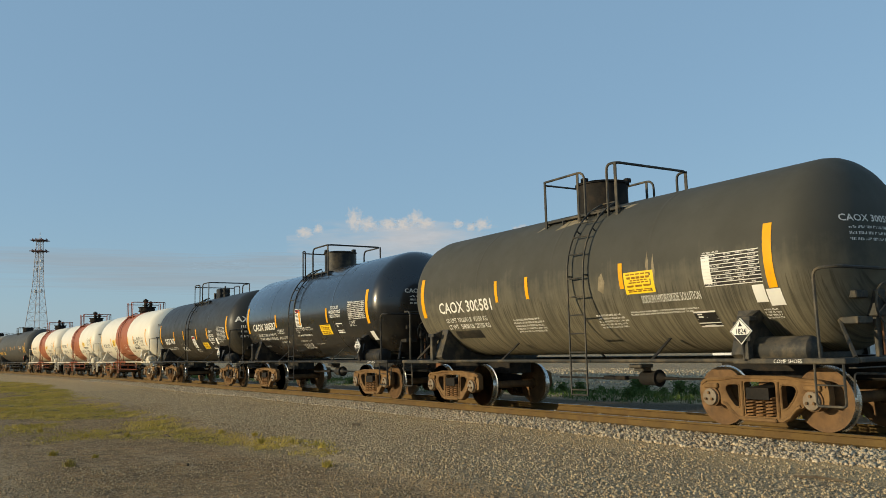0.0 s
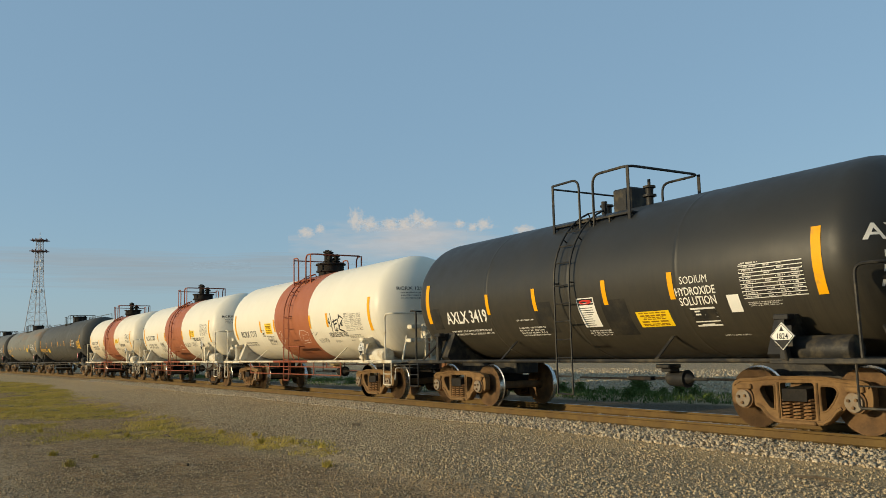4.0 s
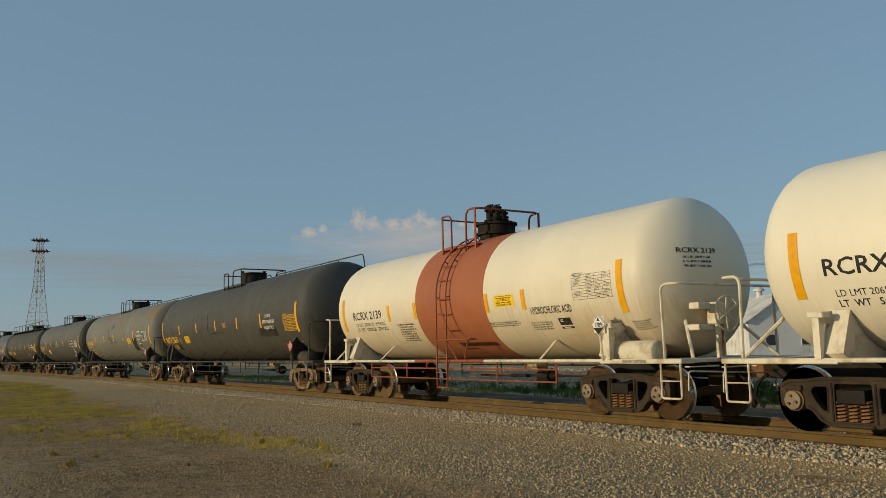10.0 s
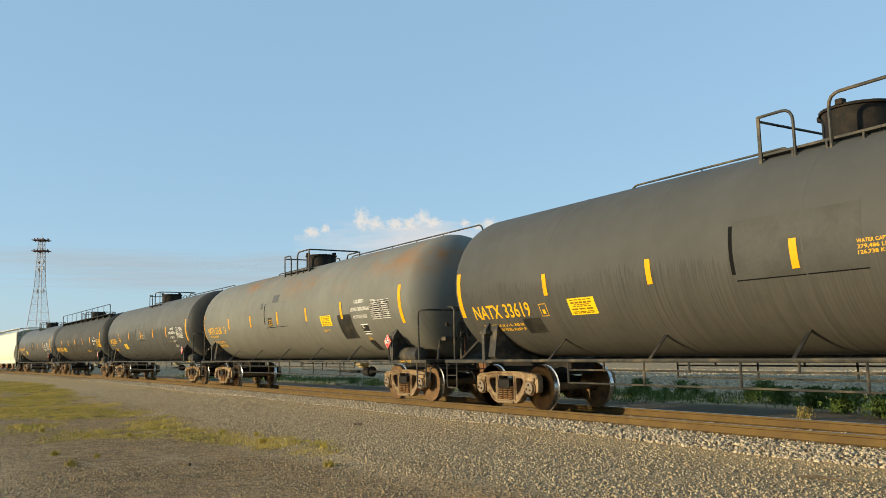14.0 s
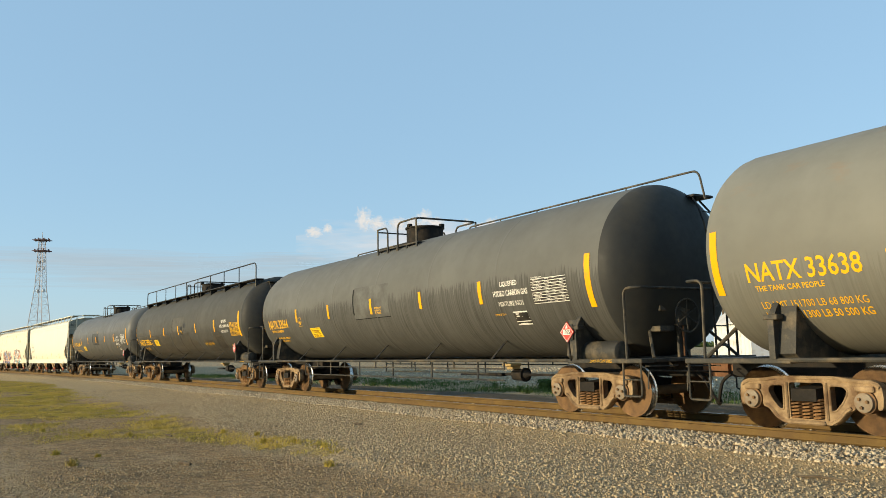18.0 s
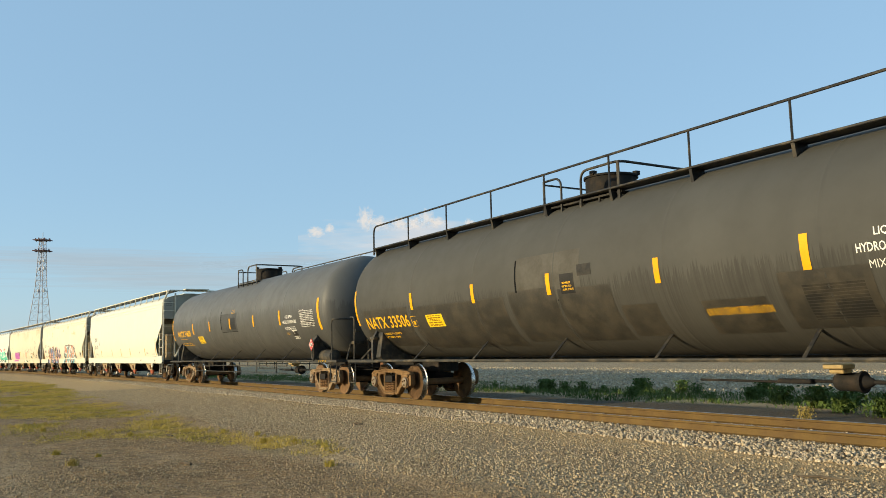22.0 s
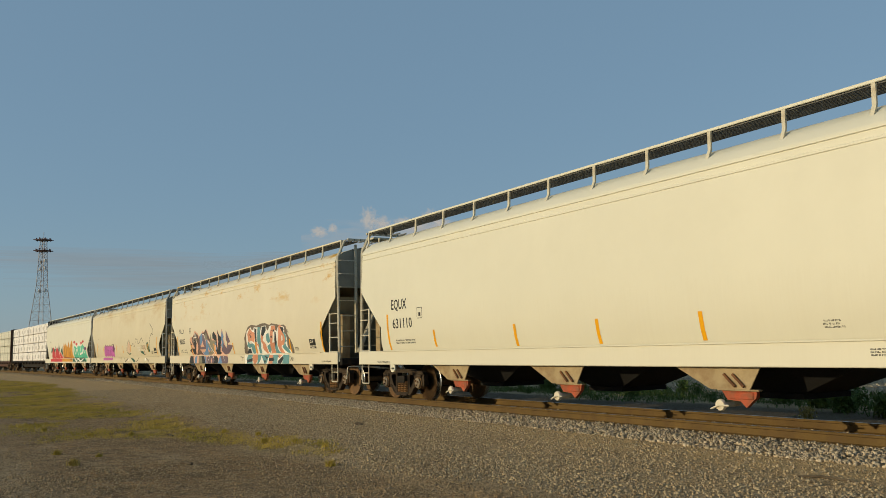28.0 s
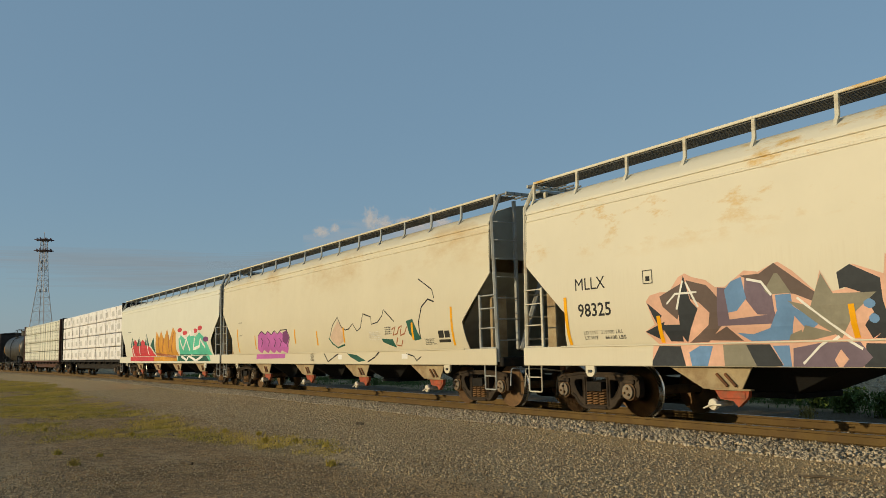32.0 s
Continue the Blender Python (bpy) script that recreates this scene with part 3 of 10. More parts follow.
def ladder(car, sh, x, w, z_low, mat, stand=0.10):
    """A ladder that hugs the shell's side from the platform and hangs down past the sill."""
    g = Geo()
    top = 1.18
    r = sh.r + stand
    for e in (0, 1):
        pts = [(x + e * w, -r * math.cos(a), sh.zc + r * math.sin(a)) for a in [top - top * i / 9 for i in range(10)]]
        pts += [(x + e * w, -r, z_low)]
        g.tube(pts, 0.019, 6)
        for a in (top, 0.6, 0.0):
            g.rod((x + e * w, -r * math.cos(a), sh.zc + r * math.sin(a)), (x + e * w, -(sh.r - 0.02) * math.cos(a), sh.zc + (sh.r - 0.02) * math.sin(a)), 0.014, 5)
    n = 0
    length = top * r
    while n * 0.36 < length - 0.1:
        a = top - n * 0.36 / r
        g.rod((x, -r * math.cos(a), sh.zc + r * math.sin(a)), (x + w, -r * math.cos(a), sh.zc + r * math.sin(a)), 0.014, 6)
        n += 1
    z = sh.zc - 0.05
    while z > z_low:
        g.rod((x, -r, z), (x + w, -r, z), 0.014, 6)
        z -= 0.34
    g.rod((x, -r, z_low), (x + w, -r, z_low), 0.016, 6)
    return part("ladder", g, mat, car)


def top_platform(car, sh, x0, x1, xl, xr, half_w, mat, rail_h, right_h):
    """Grated walkways round the dome. A low pipe hoop guards x0 to xl on either side; a tall one runs from xr to x1 along both sides and across the end."""
    foot = sh.zc + math.sqrt(sh.r ** 2 - half_w ** 2)
    zp = foot + 0.13
    zl, zr = foot + rail_h, foot + right_h
    p = part("platform", Geo(), mat, car)
    g = Geo()
    for e in (-1, 1):
        lo, hi = sorted((e * (half_w - 0.02), e * (half_w - 0.34)))
        for i in range(9):
            y = lo + (hi - lo) * i / 8
            g.box(x0 - 0.05, x1 + 0.05, y - 0.008, y + 0.008, zp - 0.03, zp + 0.01, 0.003)
        for i in range(5):
            xx = x0 + (x1 - x0) * i / 4
            g.box(xx - 0.02, xx + 0.02, lo - 0.01, hi + 0.01, zp - 0.05, zp - 0.031, 0.004)
            g.box(xx - 0.018, xx + 0.018, e * half_w - 0.02 * (1 + e), e * half_w + 0.02 * (1 - e), foot - 0.06, zp - 0.03, 0.004)
    for xe in (x0 - 0.05, x1 - 0.25):
        for i in range(5):
            xx = xe + 0.30 * i / 4
            g.box(xx - 0.008, xx + 0.008, -half_w + 0.36, half_w - 0.36, zp - 0.03, zp + 0.01, 0.003)
    me = g.mesh("platform")
    me.materials.append(mat)
    p.data = me
    low = foot - 0.05
    for e in (-1, 1):
        y = e * half_w
        part("guard_rail", Geo().tube([(x0, y, zl), (xl, y, zl), (xl, y, low)], 0.024, 7, 0.20), mat, car)
        part("post", Geo().box(x0 - 0.03, x0 + 0.03, y - 0.012, y + 0.012, low, zl + 0.015, 0.004), mat, car)
        part("post", Geo().box(x1 - 0.035, x1 + 0.035, y - 0.012, y + 0.012, low, zr + 0.01, 0.004), mat, car)
        if xl - x0 > 0.8:
            part("post", Geo().box(xl - 0.23, xl - 0.17, y - 0.012, y + 0.012, low, zl, 0.004), mat, car)
    part("end_rail", Geo().tube([(x0, -half_w, zl - 0.06), (x0, half_w, zl - 0.06)], 0.022, 6), mat, car)
    part("guard_hoop", Geo().tube([(xr, -half_w, low), (xr, -half_w, zr), (x1 + 0.02, -half_w, zr), (x1 + 0.02, half_w, zr), (xr, half_w, zr), (xr, half_w, low)], 0.026, 7, 0.20), mat, car)


def end_gear(car, sh, x_end, e, tc, mat, dark, brake=False, reservoir=False, tall=True):
    """Stub sill, saddle, end platform, steps and hand rail of one end; e: the way it faces."""
    xb = e * tc / 2
    s = lambda a, b: (min(a, b), max(a, b))
    inner = e * (tc / 2 - 1.3)
    part("stub_sill", Geo().box(*s(inner, x_end - e * 0.35), -0.32, 0.32, 0.72, 1.02, 0.02), dark, car)
    # saddle: a cradle under the shell
    poly = [(-1.32, 1.02), (-1.45, 1.12)]
    for i in range(13):
        a = -math.pi / 2 - 0.98 + 1.96 * i / 12
        poly.append(((sh.r + 0.012) * math.cos(a), sh.zc + (sh.r + 0.012) * math.sin(a)))
    poly += [(1.45, 1.12), (1.32, 1.02)]
    part("saddle", Geo().prism(poly, xb - 0.16, xb + 0.16, "x"), mat, car)
    for y in (-1, 1):
        g = Geo()
        a = sh.angle(sh.zc - 0.95)
        yy = y * (sh.r * math.cos(a) + 0.03)
        g.prism([(y * 1.47, 1.05), (y * 1.53, 1.05), (y * 1.53, 1.62), (yy * 1.0, sh.zc - 0.80), (yy * 0.97, sh.zc - 0.95), (y * 1.40, 1.5)], xb + e * 0.16 - 0.05, xb + e * 0.16 + 0.05, "x")
        g.box(xb + e * 0.16 - 0.12, xb + e * 0.16 + 0.12, min(y * 1.38, y * 1.54), max(y * 1.38, y * 1.54), 1.60, 1.68, 0.012)
        part("saddle_post", g, mat, car)
    # deck
    xd = x_end - e * 0.42
    part("end_deck", Geo().box(*s(xb - e * 0.1, xd), -1.50, -1.18, 0.98, 1.06, 0.012).box(*s(xd - e * 0.5, xd), -1.17, 1.17, 0.99, 1.055, 0.012).box(*s(xb - e * 0.1, xd), 1.18, 1.50, 0.98, 1.06, 0.012), mat, car)
    for y in (-1, 1):
        yy = y * 1.47
        part("step", Geo().tube([(xd - e * 0.05, yy, 0.99), (xd - e * 0.05, yy, 0.42), (xd - e * 0.47, yy, 0.42), (xd - e * 0.47, yy, 0.99)], 0.018, 6, 0.05).rod((xd - e * 0.05, yy, 0.70), (xd - e * 0.47, yy, 0.70), 0.012, 5), mat, car)
    zr = 2.28 if tall else 2.0
    part("hand_rail", Geo().tube([(xd - e * 0.38, -1.46, 1.05), (xd - e * 0.40, -1.46, zr), (xd - e * 0.04, -1.46, zr), (xd - e * 0.04, 1.46, zr), (xd - e * 0.40, 1.46, zr), (xd - e * 0.38, 1.46, 1.05)], 0.024, 7, 0.14), mat, car)
    for y in (-1, 1):
        part("brace", Geo().rod((xd - e * 0.1, y * 1.1, 1.06), (xd - e * 0.62, y * 0.66, 1.72), 0.03, 6), mat, car)
    part("grab_iron", Geo().tube([(xd - e * 0.02, -1.40, 0.93), (xd + e * 0.08, -1.40, 0.93), (xd + e * 0.08, -0.7, 0.93), (xd - e * 0.02, -0.7, 0.93)], 0.012, 5, 0.03), mat, car)
    part("uncoupling_lever", Geo().tube([(xd + e * 0.05, -1.42, 0.55), (xd + e * 0.05, -1.40, 0.86), (xd + e * 0.12, -0.9, 0.84), (xd + e * 0.2, -0.12, 0.80)], 0.014, 5, 0.06), mat, car)
    if brake:
        w = part("brake_stand", Geo().box(*s(xd - e * 0.42, xd - e * 0.18), -0.35, -0.02, 1.62, 2.0, 0.02).box(*s(xd - e * 0.30, xd - e * 0.24), -0.30, -0.1, 1.05, 1.63, 0.01).box(*s(xd - e * 0.50, xd - e * 0.20), -0.78, -0.45, 1.52, 1.62, 0.012).box(*s(xd - e * 0.46, xd - e * 0.24), -0.74, -0.45, 1.88, 1.99, 0.012), mat, car)
        g = Geo()
        xc = xd - e * 0.12
        ring = [(xc, -0.18 + 0.30 * math.sin(2 * math.pi * i / 24), 1.80 + 0.30 * math.cos(2 * math.pi * i / 24)) for i in range(25)]
        g.tube(ring, 0.016, 6)
        for i in range(6):
            a = 2 * math.pi * i / 6
            g.rod((xc - e * 0.03, -0.18, 1.80), (xc, -0.18 + 0.28 * math.sin(a), 1.80 + 0.28 * math.cos(a)), 0.013, 5)
        part("brake_wheel", g, mat, w)
        part("chain", Geo().tube([(xd - e * 0.22, -0.2, 1.62), (xd - e * 0.22, -0.2, 1.08)], 0.018, 6), MAT["rust"], w)
    if reservoir:
        xr = xb + e * 0.55
        part("air_reservoir", Geo().lathe([(xr - 0.52, 0.002), (xr - 0.51, 0.14), (xr - 0.47, 0.195), (xr - 0.43, 0.205), (xr + 0.43, 0.205), (xr + 0.47, 0.195), (xr + 0.51, 0.14), (xr + 0.52, 0.002)], 22, "x", (0, -1.16, 1.17)), mat, car)
    coupler(car, x_end, e, MAT["rust"])


def brake_gear(car, x, mat, tint):
    """Brake cylinder with its rods, valve and dirt collector below the shell."""
    part("brake_cylinder", Geo().lathe([(x - 0.22, 0.002), (x - 0.21, 0.10), (x - 0.17, 0.125), (x + 0.16, 0.13), (x + 0.17, 0.15), (x + 0.20, 0.15), (x + 0.21, 0.10), (x + 0.30, 0.06), (x + 0.34, 0.03), (x + 0.62, 0.025)], 18, "x", (0, -0.95, 0.72)), mat, car)
    part("valve_cover", Geo().box(x - 0.20, x + 0.10, -1.28, -0.98, 0.90, 0.97, 0.015).box(x - 0.16, x + 0.06, -1.2, -0.98, 0.84, 0.91, 0.015), tint, car)
    part("brake_rod", Geo().rod((x - 0.25, -0.95, 0.72), (x - 0.9, -0.93, 0.72), 0.025, 6).box(x - 1.1, x - 0.55, -1.05, -0.9, 0.68, 0.75, 0.015), MAT["under"], car)
    part("brake_rod", Geo().rod((x + 0.62, -0.95, 0.72), (x + 2.2, -0.6, 0.70), 0.02, 6), MAT["under"], car)
    part("brake_rod", Geo().rod((x - 1.1, -0.95, 0.7), (x - 3.0, -0.5, 0.68), 0.02, 6), MAT["under"], car)


def placard(car, x, y, z, size, number, sort):
    """A diamond hazard placard on the side: red, or white over black, with its number on a white panel."""
    red = sort == "flammable"
    back, ink = (MAT["sign_red"], MAT["letter_white"]) if red else (MAT["sign_white"], MAT["letter_black"])

    def pl(dx, dz, out=0.016):
        return (x + dx, y - out, z + dz)
    part("placard_holder", Geo().box(x - size * 0.75, x + size * 0.75, y + 0.008, y + 0.022, z - size * 0.75, z + size * 0.75, 0.004).rod((x, y + 0.02, z - size * 0.7), (x, y + 0.06, 1.03), 0.02, 6), MAT["ivory"] if car in WHITE_CARS else MAT["black"], car)
    p = part("placard", Geo().prism([(x, z - size), (x + size, z), (x, z + size), (x - size, z)], y - 0.012, y + 0.006), back, car, "red diamond hazard placard" if red else "black and white diamond hazard placard")
    rim, k = Geo(), size * 0.93
    for i in range(4):
        a, b = [(0, -k), (k, 0), (0, k), (-k, 0)][i], [(k, 0), (0, k), (-k, 0), (0, -k)][i]
        rim.add([pl(*a), pl(*b), pl(b[0] * 0.94, b[1] * 0.94), pl(a[0] * 0.94, a[1] * 0.94)], [(0, 1, 2, 3)])
    flat_part("border", rim, ink, p)
    if not red:
        flat_part("lower_half", Geo().add([pl(-size * 0.68, -size * 0.27), pl(size * 0.68, -size * 0.27), pl(0, -size * 0.92)], [(0, 1, 2)]), MAT["letter_black"], p)
    flat_part("number_panel", sheet(lambda a, b: pl(a, b, 0.019), size * 1.1, size * 0.50, 1, 1, None, -size * 0.55, -size * 0.25), MAT["sign_white"], p)
    letters(p, number, size * 0.40, lambda a, b: pl(a - size * 0.46, b - size * 0.2, 0.023), MAT["letter_black"], 0.85, name="number")
    flat_part("symbol", Geo().add([pl(-size * 0.2, size * 0.36), pl(size * 0.2, size * 0.36), pl(size * 0.05, size * 0.56), pl(0, size * 0.78), pl(-size * 0.12, size * 0.5)], [(0, 1, 2, 3, 4)]), ink, p)
    return p


CARS = []      # (car, its middle at the start, distance of its bogies)


def register(car, u, tc):
    CARS.append((car, u, tc))
    car.matrix_basis = car_pose(u, tc)
    return car


def stripes(car, sh, xs, z, h, w, mat):
    for x in xs:
        flat_part("reflective_tape", sheet(sh.side(x - w / 2, z - h / 2, 0.008), w, h, 1, 5), mat, car)


def strut_pose(p, q):
    """Turns a bar that stands on the origin so that it leans from p to q, in the plane across the car."""
    return Matrix.Translation(p) @ Matrix.Rotation(math.atan2(-(q[1] - p[1]), q[2] - p[2]), 4, "X")


def side_pipe(car, sh, x0, x1, mat, struts, lower=()):
    """The pipe sill along the near and far side with its bent struts; lower: hand rails hung below it."""
    for y in (-1, 1):
        part("side_pipe", Geo().tube([(x0, y * 1.47, 1.03), (x1, y * 1.47, 1.03)], 0.033, 8), mat, car)
        for x in struts:
            a = sh.angle(1.47)
            yy = y * (sh.r * math.cos(a) - 0.02)
            part("strut", Geo().box(x - 0.035, x + 0.035, -0.008, 0.008, 0.0, 0.60, 0.003).moved(strut_pose((0.0, y * 1.47, 1.04), (0.0, yy, 1.45))), mat if mat == MAT["ivory"] else MAT["black"], car)
    if lower:
        for y in (-1, 1):
            g = Geo()
            for z in (0.86, 0.62):
                g.tube([(lower[0], y * 1.45, z), (lower[1], y * 1.45, z)], 0.017, 6)
            n = max(2, int((lower[1] - lower[0]) / 0.95))
            for i in range(n + 1):
                x = lower[0] + (lower[1] - lower[0]) * i / n
                g.rod((x, y * 1.46, 1.02), (x, y * 1.46, 0.60 if i % 2 == 0 else 0.84), 0.02, 6)
            part("lower_hand_rail", g, MAT["red"] if mat == MAT["ivory"] else mat, car)


def tank_car(label, u, length, tc, sh, shell_mat, trim, dark, frame_mat, seams, group, tape, ladder_at=None, plat=(-0.70, 1.38, 0.52, 1.15), dome="dome", pipe_struts=(), lower=(), reservoir=True, trim_pipe=None, rail_mat=None, rail_h=(0.98, 0.98)):
    car = register(thing("tank_car", label, "tank car", group=group), u, tc)
    part("tank", tank_shell_geo(sh, seams), shell_mat, car)
    rail_mat = rail_mat or trim
    for x in (-tc / 2, tc / 2):
        bogie(car, x, frame_mat)
    for e in (-1, 1):
        end_gear(car, sh, e * length / 2, e, tc, trim, dark, e > 0, reservoir and e > 0)
    zt = sh.zc + sh.r
    if dome == "dome":
        part("dome", dome_geo(0.52, 0.40 if tc > 12 else 0.55), dark, car, m=pose(0, 0, zt))
    elif dome == "valves":
        part("valve_assembly", valve_geo, dark, car, m=pose(0.05, 0, zt), key="v")
    elif dome == "hatch":
        part("hatch", Geo().box(0.1, 0.6, -0.25, 0.25, zt - 0.1, zt + 0.42, 0.03), dark, car)
        part("valve", Geo().lathe([(-0.1, 0.07), (0.15, 0.07), (0.16, 0.13), (0.2, 0.13), (0.21, 0.07), (0.32, 0.08), (0.33, 0.12), (0.37, 0.12), (0.38, 0.03), (0.5, 0.03)], 14, "z", (0.95, -0.1, zt)), dark, car)
        part("vent", Geo().lathe([(-0.1, 0.1), (0.2, 0.1), (0.22, 0.14), (0.25, 0.14), (0.26, 0.002)], 14, "z", (-0.5, 0.15, zt)).lathe([(-0.1, 0.06), (0.25, 0.06), (0.26, 0.002)], 10, "z", (-0.2, -0.2, zt)), dark, car)
    if plat:
        top_platform(car, sh, *plat, 0.95, rail_mat, *rail_h)
    if ladder_at is not None:
        ladder(car, sh, ladder_at, 0.44, 0.42, rail_mat)
    side_pipe(car, sh, -tc / 2 - 0.1, tc / 2 + 0.1, trim_pipe or trim, pipe_struts, lower)
    brake_gear(car, tc / 2 - 2.3, dark, MAT["valve_tan"] if tc > 10 else trim)
    for xs, z, h, w in tape:
        stripes(car, sh, xs, z, h, w, MAT["yellow"])
    return car


# three short tank cars
SHORT = Shell(1.47, 2.60, 5.12, 0.75)
car_1 = tank_car("dusty black tank car with yellow tape and white lettering", -12.52, 12.85, 8.64, SHORT, MAT["tank_1"], MAT["grey"], MAT["under"], MAT["frame_brown"], (-2.6, 0.0, 2.6), "cars of the freight train",
                 [((-4.95, 4.92), 2.55, 0.95, 0.15), ((-1.85, -0.78, 1.92), 2.5, 0.45, 0.10)], 0.62, (-0.70, 1.38, 0.52, 1.15), "dome", (-1.72, 2.55))
SHORT_2 = Shell(1.50, 2.60, 5.10, 0.80)
car_2 = tank_car("glossy black tank car with white stencils, newly painted", -25.35, 12.85, 8.5, SHORT_2, MAT["tank_2"], MAT["black"], MAT["black"], MAT["frame_brown"], (-2.6, 0.0, 2.6), "cars of the freight train",
                 [((-4.95, 4.85), 2.55, 0.95, 0.15), ((-2.11, 0.03, 2.15), 2.42, 0.45, 0.11)], -0.62, (-0.95, 1.10, -0.75, -0.10), "dome", (-1.9, 2.4))
SHORT_3 = Shell(1.45, 2.50, 5.40, 0.80)
car_3 = tank_car("worn black tank car with white stencils and hatch box", -38.35, 13.15, 9.0, SHORT_3, MAT["tank_3"], MAT["black"], MAT["black"], MAT["frame_brown"], (-2.7, 0.0, 2.7), "cars of the freight train",
                 [((-5.2, 5.23), 2.4, 0.95, 0.15), ((-2.69, -1.05, 0.99, 2.57), 2.25, 0.45, 0.11)], -0.25, (-0.9, 1.25, -0.1, 0.3), "hatch", (-2.2, 2.2))

# three white tank cars with red bands
WHITE = Shell(1.46, 2.52, 5.95, 0.76)
WHITE_CARS = []
for n, u in enumerate((-52.45, -67.42, -82.33)):
    lad = -0.33
    car = tank_car("ivory white tank car with a brick-red middle band and red ladder", u, 14.95, 10.5, WHITE, MAT["tank_white_stained" if n == 2 else "tank_white"], MAT["ivory"], MAT["under"], (MAT["frame_brown"], MAT["frame_dark"], MAT["frame_dark"])[n], (-3.1, 3.1), "cars of the freight train",
                   [((-5.72, 5.70), 2.35, 0.95, 0.15), ((-2.95, -1.57, 1.58, 2.89), 2.28, 0.42, 0.12)], lad, (-0.93, 0.52, -0.52, 0.13), "valves", (-3.4, 3.4), (-3.9, 3.9), True, MAT["ivory"], MAT["red"], (0.95, 0.97))
    part("band", Geo().lathe([(-1.48, WHITE.r - 0.002), (-1.48, WHITE.r + 0.004), (1.50, WHITE.r + 0.004), (1.50, WHITE.r - 0.002)], 72, "x", (0, 0, WHITE.zc)), MAT["band"], car, "brick-red painted band")
    part("foot_board", Geo().box(-0.35, 1.15, -1.62, -1.42, 1.50, 1.53, 0.008).rod((0.1, -1.55, 1.5), (0.4, -1.46, 1.05), 0.02, 5).rod((1.0, -1.55, 1.5), (0.7, -1.46, 1.05), 0.02, 5), MAT["red"], car)
    part("pipe_sleeve", Geo().tube([(-1.5, -1.47, 1.03), (1.5, -1.47, 1.03)], 0.037, 8), MAT["red"], car)
    WHITE_CARS.append(car)

